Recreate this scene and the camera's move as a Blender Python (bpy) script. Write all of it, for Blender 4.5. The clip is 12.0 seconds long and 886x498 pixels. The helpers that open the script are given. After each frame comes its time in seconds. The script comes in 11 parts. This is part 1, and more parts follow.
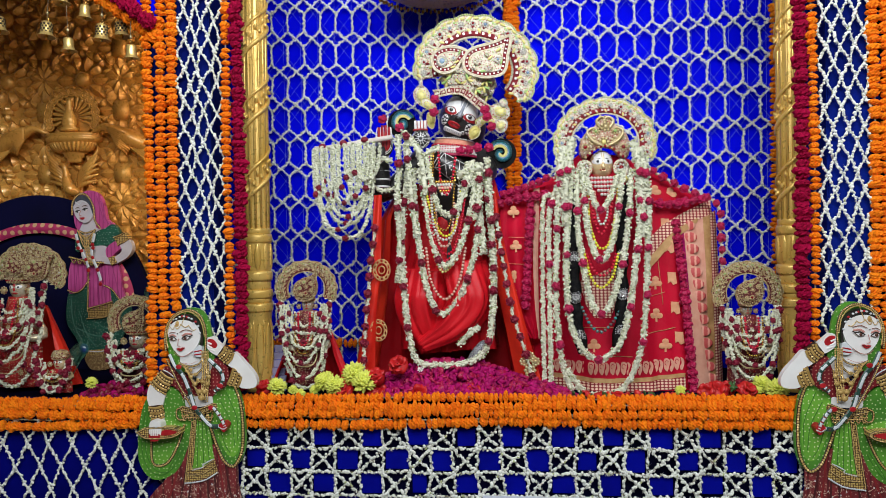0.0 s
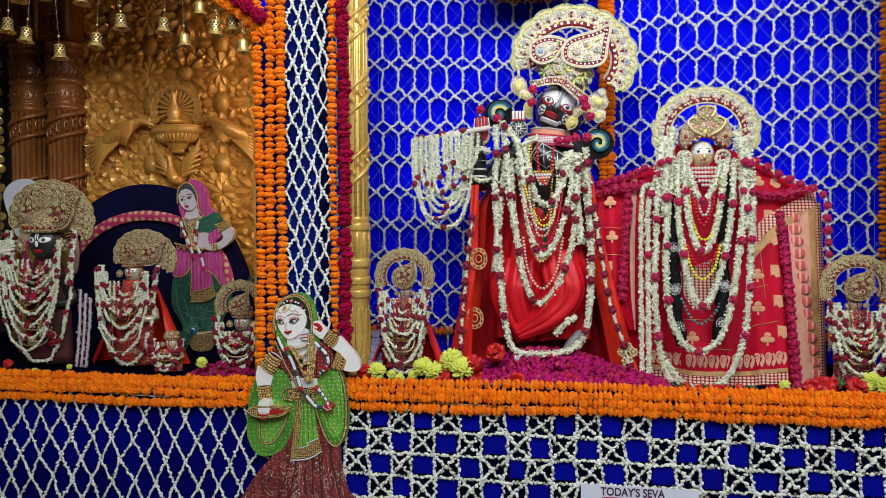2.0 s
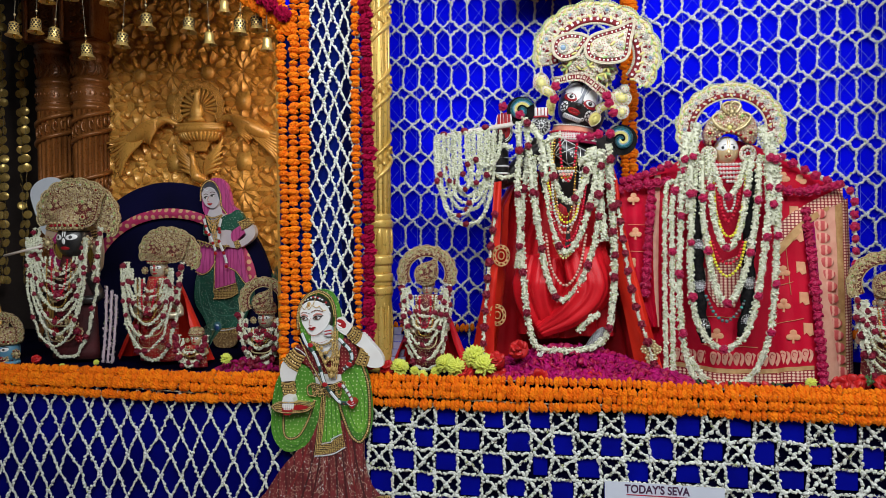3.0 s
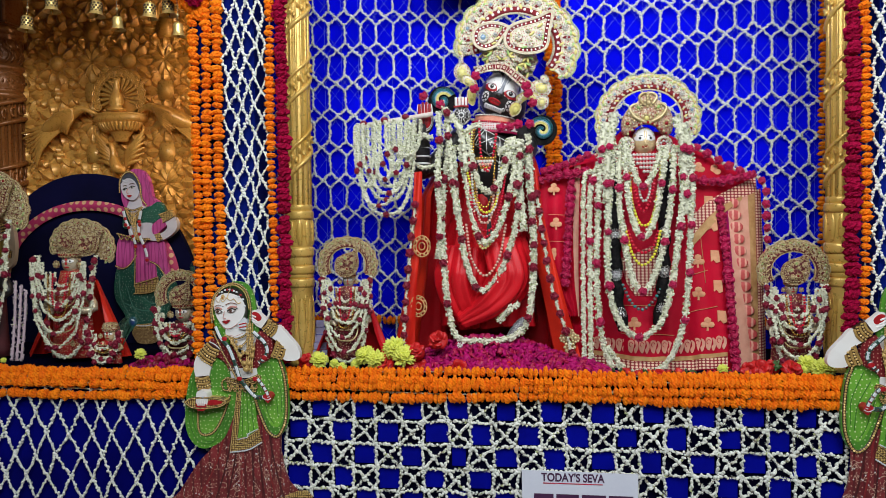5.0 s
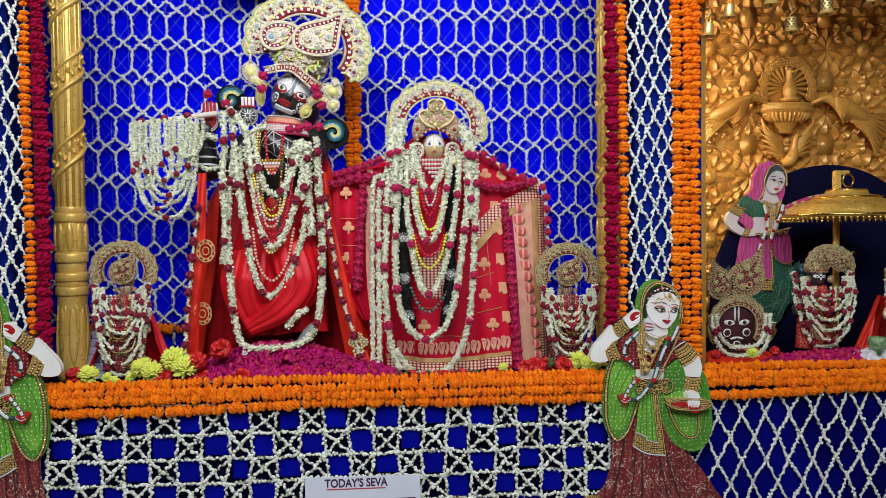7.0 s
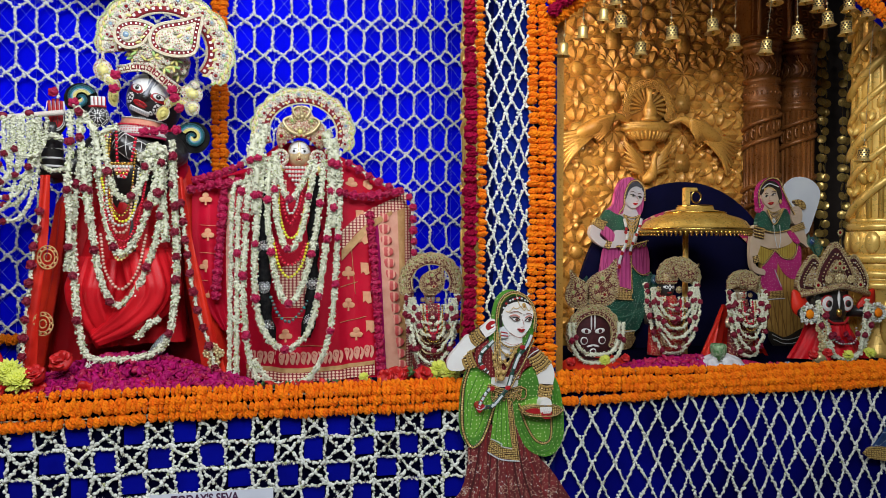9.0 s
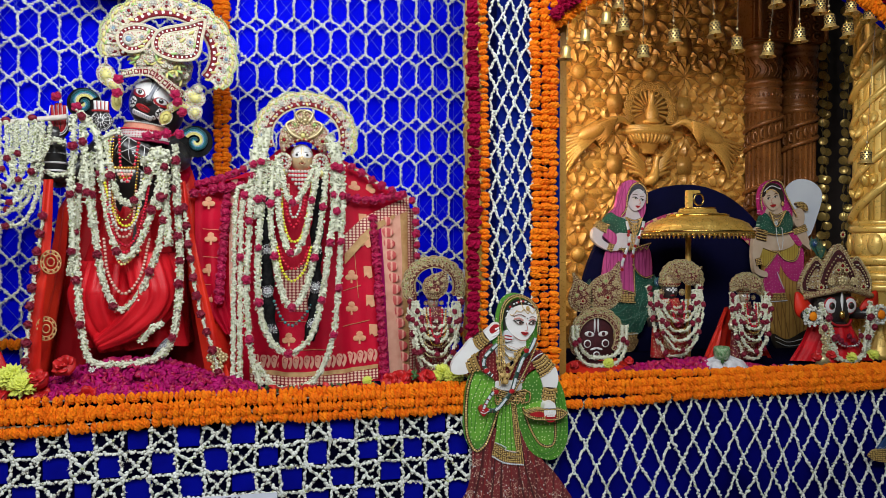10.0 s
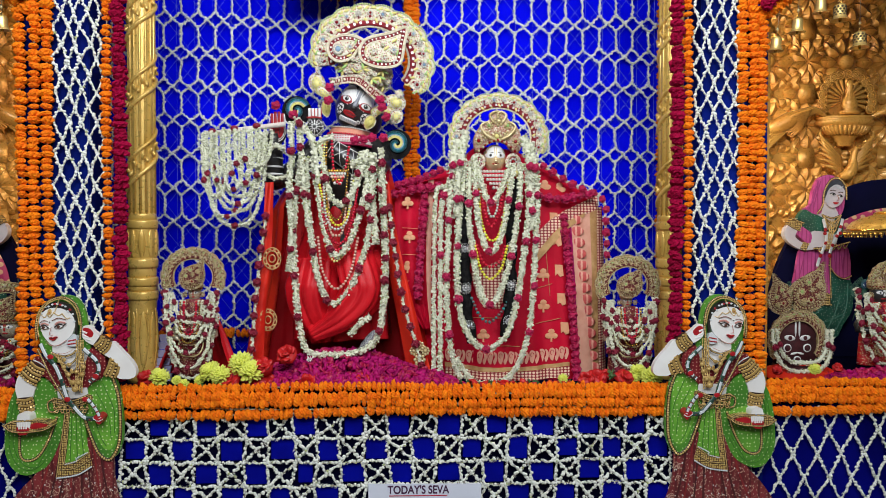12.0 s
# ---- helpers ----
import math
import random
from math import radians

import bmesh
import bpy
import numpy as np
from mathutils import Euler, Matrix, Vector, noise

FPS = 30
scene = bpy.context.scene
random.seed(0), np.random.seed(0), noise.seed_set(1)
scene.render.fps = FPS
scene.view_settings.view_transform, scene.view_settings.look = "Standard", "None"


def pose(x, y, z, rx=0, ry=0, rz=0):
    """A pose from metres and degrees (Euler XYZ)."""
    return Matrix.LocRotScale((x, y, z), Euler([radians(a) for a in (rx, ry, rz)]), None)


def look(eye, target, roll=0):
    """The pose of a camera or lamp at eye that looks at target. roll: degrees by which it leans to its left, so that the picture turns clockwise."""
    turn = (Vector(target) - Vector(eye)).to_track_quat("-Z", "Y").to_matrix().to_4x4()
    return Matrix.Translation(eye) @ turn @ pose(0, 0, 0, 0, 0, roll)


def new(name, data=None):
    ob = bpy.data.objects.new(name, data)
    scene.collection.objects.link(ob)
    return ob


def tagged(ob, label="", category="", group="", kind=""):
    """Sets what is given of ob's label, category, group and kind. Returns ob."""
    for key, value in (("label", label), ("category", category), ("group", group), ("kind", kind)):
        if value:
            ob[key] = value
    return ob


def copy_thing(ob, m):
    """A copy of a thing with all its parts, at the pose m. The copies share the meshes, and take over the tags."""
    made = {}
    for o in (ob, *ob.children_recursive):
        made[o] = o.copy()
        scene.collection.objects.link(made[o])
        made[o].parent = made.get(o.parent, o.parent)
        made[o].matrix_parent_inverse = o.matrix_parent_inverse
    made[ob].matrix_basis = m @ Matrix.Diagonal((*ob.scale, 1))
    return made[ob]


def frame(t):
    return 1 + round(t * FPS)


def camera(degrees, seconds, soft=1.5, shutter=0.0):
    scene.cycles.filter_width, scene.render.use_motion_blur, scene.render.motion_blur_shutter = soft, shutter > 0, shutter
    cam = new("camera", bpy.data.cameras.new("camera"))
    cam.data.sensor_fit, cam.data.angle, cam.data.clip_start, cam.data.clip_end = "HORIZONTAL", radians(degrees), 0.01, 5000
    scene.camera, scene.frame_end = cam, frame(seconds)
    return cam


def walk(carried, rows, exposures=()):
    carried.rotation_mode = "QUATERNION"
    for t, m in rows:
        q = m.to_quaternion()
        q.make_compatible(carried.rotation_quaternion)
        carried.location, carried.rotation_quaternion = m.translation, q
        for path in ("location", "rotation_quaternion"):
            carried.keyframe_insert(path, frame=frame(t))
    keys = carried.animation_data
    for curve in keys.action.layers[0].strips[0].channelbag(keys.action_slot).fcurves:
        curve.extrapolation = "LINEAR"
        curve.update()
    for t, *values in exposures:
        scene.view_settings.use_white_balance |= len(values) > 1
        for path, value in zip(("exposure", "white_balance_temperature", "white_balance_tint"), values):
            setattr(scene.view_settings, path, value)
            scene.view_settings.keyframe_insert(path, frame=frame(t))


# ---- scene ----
cam = camera(65.3, 12.0, soft=0.65)
METRES, EYE, TILT, LEAN, TURN = 1.2, 1.5, -0.5, 0.9, 4.3
ROWS = [
    (0.0, 0.0, 0.0, 0.0, -0.0, 0.0, 0.0),
    (0.5, -0.0362, -0.0071, -0.0023, 0.91, -0.28, 0.1),
    (1.0, -0.0677, -0.0155, -0.004, 1.92, -0.45, -0.07),
    (1.5, -0.0988, -0.0258, -0.0053, 3.27, -0.58, -0.34),
    (2.0, -0.1286, -0.0339, -0.0092, 4.82, -0.71, -0.6),
    (2.5, -0.1551, -0.0405, -0.0131, 6.06, -0.78, -0.57),
    (4.5, -0.0988, -0.026, -0.0282, 5.23, -0.94, -0.34),
    (5.0, -0.0257, -0.0094, -0.034, 2.67, -1.1, -0.3),
    (5.5, 0.041, 0.0017, -0.0373, -0.08, -1.21, -0.15),
    (6.0, 0.1062, 0.0066, -0.0313, -2.99, -1.07, -0.09),
    (6.5, 0.1645, 0.0028, -0.03, -6.04, -0.94, -0.14),
    (7.0, 0.2129, -0.0061, -0.0283, -8.7, -0.84, -0.18),
    (7.5, 0.2574, -0.0168, -0.0264, -10.98, -0.77, -0.38),
    (9.5, 0.371, -0.0447, -0.0211, -16.67, 0.06, -0.9),
    (10.0, 0.3505, -0.0377, -0.0204, -16.22, 0.12, -0.7),
    (10.5, 0.2844, -0.0241, -0.0205, -14.38, 0.05, -0.45),
    (11.0, 0.2146, -0.0166, -0.0193, -11.72, 0.02, -0.49),
    (11.5, 0.1415, -0.0166, -0.0125, -8.85, -0.13, -0.67),
    (12.0, 0.0927, -0.0162, -0.0055, -6.56, -0.59, -0.98),
]
walk(cam, [(t, pose(0, 0, EYE, TILT, LEAN, TURN) @ pose(METRES * x, METRES * y, METRES * z, 90 + pitch, roll, yaw)) for t, x, y, z, yaw, pitch, roll in ROWS])

# ---- light: ceiling panels of the hall, in front of and above the altar, plus added fills ----
scene.view_settings.exposure = 0.0
world = bpy.data.worlds.new("hall_air")
scene.world = world
world.use_nodes = True
world.node_tree.nodes["Background"].inputs[0].default_value = (0.9, 0.93, 1.0, 1)
world.node_tree.nodes["Background"].inputs[1].default_value = 0.007


def area_lamp(name, where, target, w, h, watts, colour):
    data = bpy.data.lights.new(name, "AREA")
    data.shape, data.size, data.size_y, data.energy, data.color = "RECTANGLE", w, h, watts, colour
    lamp = new(name, data)
    lamp.matrix_world = look(where, target)
    return lamp


area_lamp("ceiling_lamp", (0.1, 0.2, 3.45), (0.1, 2.7, 1.2), 2.2, 0.4, 52, (0.91, 0.975, 1.0))
# Strips out of sight behind the pillars, added to brighten the carved panels.
area_lamp("niche_fill_strip", (-1.47, 3.10, 2.15), (-2.35, 3.45, 2.05), 0.05, 1.2, 2.5, (1.0, 0.74, 0.44))
area_lamp("niche_fill_strip", (1.57, 3.10, 1.95), (2.40, 3.45, 1.85), 0.05, 1.6, 6.6, (1.0, 0.88, 0.62))
area_lamp("ceiling_lamp", (0.1, -1.1, 3.34), (0.1, 2.8, 1.5), 4.4, 0.5, 118, (0.91, 0.975, 1.0))
# No such lamp is seen: fill added to brighten the statues and backdrop.
area_lamp("altar_fill_light", (0.1, 1.75, 3.10), (0.1, 2.85, 1.45), 2.4, 0.22, 11, (0.96, 0.985, 1.0))

# ---- materials ----
MATS = {}


def mat(name, c1, c2=None, scale=12.0, rough=0.6, metal=0.0, bump=0.0, bscale=60.0, island=0.0, obj=0.0, sheen=0.0, coat=0.0, spec=0.5):
    """A surface of two tones, mottled at two scales, with grain in its relief."""
    m = bpy.data.materials.new(name)
    MATS[name] = m
    m.use_nodes = True
    nt = m.node_tree
    b = nt.nodes["Principled BSDF"]
    b.inputs["Roughness"].default_value = rough
    b.inputs["Metallic"].default_value = metal
    b.inputs["Sheen Weight"].default_value = sheen
    b.inputs["Coat Weight"].default_value = coat
    b.inputs["Specular IOR Level"].default_value = spec
    c2 = c2 or tuple(v * 0.75 for v in c1)
    co = nt.nodes.new("ShaderNodeTexCoord")
    n1 = nt.nodes.new("ShaderNodeTexNoise")
    n1.inputs["Scale"].default_value = scale
    n1.inputs["Detail"].default_value = 6
    nt.links.new(co.outputs["Object"], n1.inputs["Vector"])
    ramp = nt.nodes.new("ShaderNodeMapRange")
    ramp.inputs[1].default_value, ramp.inputs[2].default_value = 0.35, 0.65
    nt.links.new(n1.outputs["Fac"], ramp.inputs[0])
    fac = ramp.outputs[0]
    for weight, node, out in ((island, "ShaderNodeNewGeometry", "Random Per Island"), (obj, "ShaderNodeObjectInfo", "Random")):
        if weight:
            r = nt.nodes.new(node)
            mx = nt.nodes.new("ShaderNodeMix")
            mx.inputs[0].default_value = weight
            nt.links.new(fac, mx.inputs[2])
            nt.links.new(r.outputs[out], mx.inputs[3])
            fac = mx.outputs[0]
    col = nt.nodes.new("ShaderNodeMix")
    col.data_type = "RGBA"
    col.inputs[6].default_value, col.inputs[7].default_value = (*c1, 1), (*c2, 1)
    nt.links.new(fac, col.inputs[0])
    nt.links.new(col.outputs[2], b.inputs["Base Color"])
    n2 = nt.nodes.new("ShaderNodeTexNoise")
    n2.inputs["Scale"].default_value = bscale
    n2.inputs["Detail"].default_value = 4
    nt.links.new(co.outputs["Object"], n2.inputs["Vector"])
    rr = nt.nodes.new("ShaderNodeMapRange")
    rr.inputs[3].default_value, rr.inputs[4].default_value = max(rough - 0.12, 0.03), min(rough + 0.12, 1)
    nt.links.new(n2.outputs["Fac"], rr.inputs[0])
    nt.links.new(rr.outputs[0], b.inputs["Roughness"])
    if bump:
        bp = nt.nodes.new("ShaderNodeBump")
        bp.inputs["Strength"].default_value = bump
        bp.inputs["Distance"].default_value = 0.004
        nt.links.new(n2.outputs["Fac"], bp.inputs["Height"])
        nt.links.new(bp.outputs["Normal"], b.inputs["Normal"])
    return m


def over(m, kind, colour, scale, lo, hi, stretch=(1, 1, 1), randomness=1.0, rough=None):
    """Prints a second colour on a material: dots, veins or specks of a woven or painted pattern."""
    nt = m.node_tree
    b = nt.nodes["Principled BSDF"]
    old = b.inputs["Base Color"].links[0].from_socket
    co = nt.nodes.new("ShaderNodeTexCoord")
    sep, com = nt.nodes.new("ShaderNodeSeparateXYZ"), nt.nodes.new("ShaderNodeCombineXYZ")
    nt.links.new(co.outputs["Object"], sep.inputs[0])
    for a, b2 in ((0, 0), (2, 1)):
        nt.links.new(sep.outputs[a], com.inputs[b2])
    mp = nt.nodes.new("ShaderNodeMapping")
    mp.inputs["Scale"].default_value = (stretch[0], stretch[2], 1)
    nt.links.new(com.outputs[0], mp.inputs["Vector"])
    if kind == "noise":
        tx = nt.nodes.new("ShaderNodeTexNoise")
        tx.inputs["Detail"].default_value = 3
        out = tx.outputs["Fac"]
    elif kind == "scroll":
        tx = nt.nodes.new("ShaderNodeTexNoise")
        tx.inputs["Detail"].default_value = 1
        sub1, ab = nt.nodes.new("ShaderNodeMath"), nt.nodes.new("ShaderNodeMath")
        sub1.operation, ab.operation = "SUBTRACT", "ABSOLUTE"
        sub1.inputs[1].default_value = 0.5
        nt.links.new(tx.outputs["Fac"], sub1.inputs[0])
        nt.links.new(sub1.outputs[0], ab.inputs[0])
        out = ab.outputs[0]
    elif kind == "wave":
        tx = nt.nodes.new("ShaderNodeTexWave")
        tx.inputs["Distortion"].default_value = randomness
        tx.inputs["Detail Scale"].default_value = 2.0
        out = tx.outputs["Fac"]
    else:
        tx = nt.nodes.new("ShaderNodeTexVoronoi")
        tx.voronoi_dimensions = "2D"
        tx.feature = "DISTANCE_TO_EDGE" if kind == "edge" else "F1"
        tx.inputs["Randomness"].default_value = randomness
        out = tx.outputs["Distance"]
    tx.inputs["Scale"].default_value = scale
    nt.links.new(mp.outputs[0], tx.inputs["Vector"])
    mr = nt.nodes.new("ShaderNodeMapRange")
    mr.inputs[1].default_value, mr.inputs[2].default_value = lo, hi
    nt.links.new(out, mr.inputs[0])
    mx = nt.nodes.new("ShaderNodeMix")
    mx.data_type = "RGBA"
    mx.inputs[7].default_value = (*colour, 1)
    nt.links.new(mr.outputs[0], mx.inputs[0])
    nt.links.new(old, mx.inputs[6])
    nt.links.new(mx.outputs[2], b.inputs["Base Color"])
    return m


BLUE = mat("royal_blue_cloth", (0.002, 0.003, 0.82), (0.001, 0.002, 0.62), 3, 0.85, bump=0.25, bscale=400, spec=0.02)
NAVY = mat("navy_cloth", (0.002, 0.002, 0.018), (0.001, 0.001, 0.008), 4, 0.85, bump=0.3, bscale=300, spec=0.02)
BLUE_PATCH = mat("blue_cloth_patch", (0.002, 0.004, 0.29), (0.002, 0.003, 0.20), 6, 0.8, bump=0.25, bscale=400, spec=0.02)
SIDE_BLUE = mat("deep_blue_cloth", (0.002, 0.003, 0.17), (0.001, 0.001, 0.06), 2.5, 0.8, bump=0.25, bscale=300, spec=0.02)
THREAD = mat("silver_thread", (0.22, 0.28, 0.75), None, 40, 0.5)
BUD = mat("white_flower_bud", (0.82, 0.825, 0.79), (0.70, 0.71, 0.63), 30, 0.6, island=0.75, bump=0.2, bscale=300)
BUD_CREAM = mat("cream_jasmine_bud", (0.77, 0.77, 0.65), (0.63, 0.63, 0.46), 30, 0.6, island=0.75, bump=0.2, bscale=300)
BUD_GREEN = mat("green_flower_base", (0.52, 0.55, 0.28), (0.36, 0.42, 0.16), 30, 0.6, island=0.8)
BUD_PINK = mat("lilac_flower_bud", (0.62, 0.50, 0.56), (0.5, 0.36, 0.42), 30, 0.6, island=0.8)
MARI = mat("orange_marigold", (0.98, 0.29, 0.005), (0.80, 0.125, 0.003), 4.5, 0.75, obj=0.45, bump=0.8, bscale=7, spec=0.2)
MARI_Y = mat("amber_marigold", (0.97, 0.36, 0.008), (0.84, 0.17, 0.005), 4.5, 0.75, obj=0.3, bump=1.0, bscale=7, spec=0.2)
MAROON = mat("crimson_carnation", (0.40, 0.002, 0.050), (0.17, 0.001, 0.016), 4, 0.8, obj=0.3, bump=0.9, bscale=7, spec=0.1)
ROSE = mat("crimson_rose", (0.27, 0.004, 0.034), (0.15, 0.002, 0.016), 4, 0.5, obj=0.5, bump=0.5, bscale=7)
ROSE_PINK = mat("magenta_rose", (0.50, 0.006, 0.085), (0.32, 0.004, 0.045), 4, 0.5, obj=0.5, island=0.3, bump=0.5, bscale=7)
PETAL = mat("magenta_petal", (0.48, 0.004, 0.15), (0.22, 0.002, 0.06), 25, 0.6, island=0.7, spec=0.2)
RED_FL = mat("scarlet_flower", (0.62, 0.012, 0.012), (0.42, 0.006, 0.008), 30, 0.5, island=0.6)
LIME_FL = mat("lime_chrysanthemum", (0.74, 0.74, 0.13), (0.56, 0.62, 0.08), 30, 0.55, island=0.6)
LEAF = mat("leaf_green", (0.05, 0.13, 0.03), (0.03, 0.07, 0.015), 30, 0.5, island=0.6)
GOLD = mat("gold_paint", (0.86, 0.57, 0.16), (0.70, 0.43, 0.09), 9, 0.30, metal=0.30, bump=0.12, bscale=60)
CARVED = mat("carved_gold_wood", (0.76, 0.40, 0.088), (0.56, 0.25, 0.046), 5, 0.30, metal=0.22, bump=0.2, bscale=90, coat=0.25)
BROWN = mat("dark_gilded_wood", (0.30, 0.108, 0.027), (0.17, 0.056, 0.014), 8, 0.30, metal=0.2, bump=0.3, bscale=90)
BRASS = mat("polished_brass", (0.78, 0.55, 0.17), (0.62, 0.40, 0.10), 20, 0.22, metal=1.0, bump=0.1, bscale=200)
SILVER = mat("silver_metal", (0.75, 0.75, 0.76), (0.55, 0.55, 0.58), 30, 0.3, metal=0.9)
PLASTER = mat("hall_plaster", (0.30, 0.27, 0.24), (0.25, 0.22, 0.2), 2, 0.9, bump=0.2, bscale=60)
STONE = mat("polished_floor", (0.24, 0.21, 0.18), (0.17, 0.15, 0.13), 3, 0.3, bump=0.05, bscale=40)
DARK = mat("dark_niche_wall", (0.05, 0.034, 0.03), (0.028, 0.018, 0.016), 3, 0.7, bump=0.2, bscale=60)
SEQUIN = mat("brass_sequin", (0.88, 0.62, 0.18), (0.62, 0.38, 0.10), 20, 0.25, metal=0.45, obj=0.6)
HAMMERED = mat("hammered_brass", (0.74, 0.47, 0.11), (0.56, 0.32, 0.06), 30, 0.3, metal=0.5, bump=0.9, bscale=110)
BELL_BRASS = mat("bell_brass", (0.84, 0.62, 0.24), (0.64, 0.42, 0.12), 40, 0.3, metal=0.6)
STRING = mat("cotton_string", (0.30, 0.25, 0.17), None, 60, 0.9)


# ---- mesh helpers ----
class Heap:
    """Gathers triangles for one mesh."""

    def __init__(self):
        self.v, self.f, self.m, self.n = [], [], [], 0

    def add(self, shape, mi=0):
        v, f = shape
        self.v.append(np.asarray(v, float))
        self.f.append(np.asarray(f, int) + self.n)
        self.m.append(np.full(len(f), mi))
        self.n += len(v)
        return self

    def stamp(self, shape, pos, rot, size, mi=0):
        """Copies of a shape at places, with turns (n,3,3) and sizes (n,) or (n,3)."""
        v, f = shape
        pos = np.asarray(pos, float)
        k = len(pos)
        if not k:
            return self
        size = np.asarray(size, float)
        size = size[:, None, None] if size.ndim == 1 else size[:, None, :]
        vv = np.einsum("nij,nkj->nki", rot, v[None] * size) + pos[:, None, :]
        ff = f[None] + (np.arange(k) * len(v))[:, None, None] + self.n
        self.v.append(vv.reshape(-1, 3))
        self.f.append(ff.reshape(-1, 3))
        self.m.append(np.full(k * len(f), mi))
        self.n += k * len(v)
        return self

    def mesh(self, name, mats, smooth=True):
        v, f, mi = np.concatenate(self.v), np.concatenate(self.f), np.concatenate(self.m)
        me = bpy.data.meshes.new(name)
        me.vertices.add(len(v))
        me.vertices.foreach_set("co", v.ravel())
        me.loops.add(f.size)
        me.loops.foreach_set("vertex_index", f.ravel().astype(np.int32))
        me.polygons.add(len(f))
        me.polygons.foreach_set("loop_start", np.arange(0, f.size, 3, dtype=np.int32))
        me.polygons.foreach_set("material_index", mi.astype(np.int32))
        me.polygons.foreach_set("use_smooth", np.full(len(f), smooth))
        for m in mats:
            me.materials.append(m)
        me.update(calc_edges=True)
        return me

    def part(self, name, mats, parent=None, label="", smooth=True):
        ob = new(name, self.mesh(name, mats, smooth))
        ob.parent = parent
        if label:
            ob["label"] = label
        return ob


def thing(name, label, category, where=(0, 0, 0), group="", kind=""):
    """An empty at a thing's base, to hold its parts."""
    ob = new(name)
    ob.empty_display_size = 0.02
    ob.location = where
    return tagged(ob, label, category, group, kind)


def at_base(ob, parent):
    """Hangs a part built in world places under a thing that stands elsewhere."""
    ob.parent = parent
    ob.matrix_parent_inverse = Matrix.Translation(parent.location).inverted()
    return ob


def grid_shape(xyz, closed=False):
    """A sheet from an array (rows, columns, 3)."""
    a = np.asarray(xyz, float)
    r, c = a.shape[:2]
    cc = c if closed else c - 1
    i, j = np.meshgrid(np.arange(r - 1), np.arange(cc), indexing="ij")
    j2 = (j + 1) % c
    p, q, s, t = i * c + j, i * c + j2, (i + 1) * c + j2, (i + 1) * c + j
    f = np.concatenate([np.stack([p, q, s], -1).reshape(-1, 3), np.stack([p, s, t], -1).reshape(-1, 3)])
    return a.reshape(-1, 3), f


def box_shape(x0, x1, y0, y1, z0, z1, bev=0.0):
    """A box whose edges are cut by bev."""
    bm = bmesh.new()
    bmesh.ops.create_cube(bm, size=1)
    for v in bm.verts:
        v.co = Vector(((x0 + x1) / 2 + v.co.x * (x1 - x0), (y0 + y1) / 2 + v.co.y * (y1 - y0), (z0 + z1) / 2 + v.co.z * (z1 - z0)))
    if bev:
        bmesh.ops.bevel(bm, geom=bm.edges[:], offset=bev, segments=2, affect="EDGES")
    return from_bm(bm)


def from_bm(bm):
    bmesh.ops.triangulate(bm, faces=bm.faces[:])
    bm.verts.index_update()
    v = np.array([tuple(x.co) for x in bm.verts])
    f = np.array([[q.index for q in p.verts] for p in bm.faces])
    bm.free()
    return v, f


def lathe(profile, n=24, wobble=None):
    """A turned shape about z from (radius, height) pairs; the ends close."""
    ang = np.linspace(0, 2 * np.pi, n, endpoint=False)
    rows = []
    for r, z in profile:
        rr = np.full(n, r) if wobble is None else r * (1 + wobble(ang, z))
        rows.append(np.stack([rr * np.cos(ang), rr * np.sin(ang), np.full(n, z)], -1))
    v, f = grid_shape(np.array(rows), True)
    area = np.linalg.norm(np.cross(v[f[:, 1]] - v[f[:, 0]], v[f[:, 2]] - v[f[:, 0]]), axis=1)
    return v, f[area > area.max() * 0.002]


def ball(nu=10, nv=6):
    return lathe([(max(math.sin(math.pi * k / nv), 1e-4), -math.cos(math.pi * k / nv)) for k in range(nv + 1)], nu)


def moved(shape, pos=(0, 0, 0), size=(1, 1, 1), rot=None):
    v, f = shape
    v = np.asarray(v) * np.asarray(size)
    if rot is not None:
        v = v @ np.asarray(Euler([radians(a) for a in rot]).to_matrix()).T
    return v + np.asarray(pos), f


def spline(pts, n, closed=False):
    """n places along a smooth line through the points."""
    p = np.asarray(pts, float)
    k = len(p)
    if closed:
        q = np.concatenate([p[-1:], p, p[:2]])
        segs = k
    else:
        q = np.concatenate([2 * p[:1] - p[1:2], p, 2 * p[-1:] - p[-2:-1]])
        segs = k - 1
    u = np.linspace(0, segs, segs * 24 + 1)
    i = np.minimum(u.astype(int), segs - 1)
    t = (u - i)[:, None]
    a, b, c, d = q[i], q[i + 1], q[i + 2], q[i + 3]
    w = 0.5 * (2 * b + (c - a) * t + (2 * a - 5 * b + 4 * c - d) * t * t + (3 * b - a - 3 * c + d) * t ** 3)
    s = np.concatenate([[0], np.cumsum(np.linalg.norm(np.diff(w, axis=0), axis=1))])
    want = np.linspace(0, s[-1], n + 1)[:-1] if closed else np.linspace(0, s[-1], n)
    return np.stack([np.interp(want, s, w[:, k]) for k in range(w.shape[1])], -1)


def length(p):
    p = np.asarray(p)
    return float(np.linalg.norm(np.diff(p, axis=0), axis=1).sum())


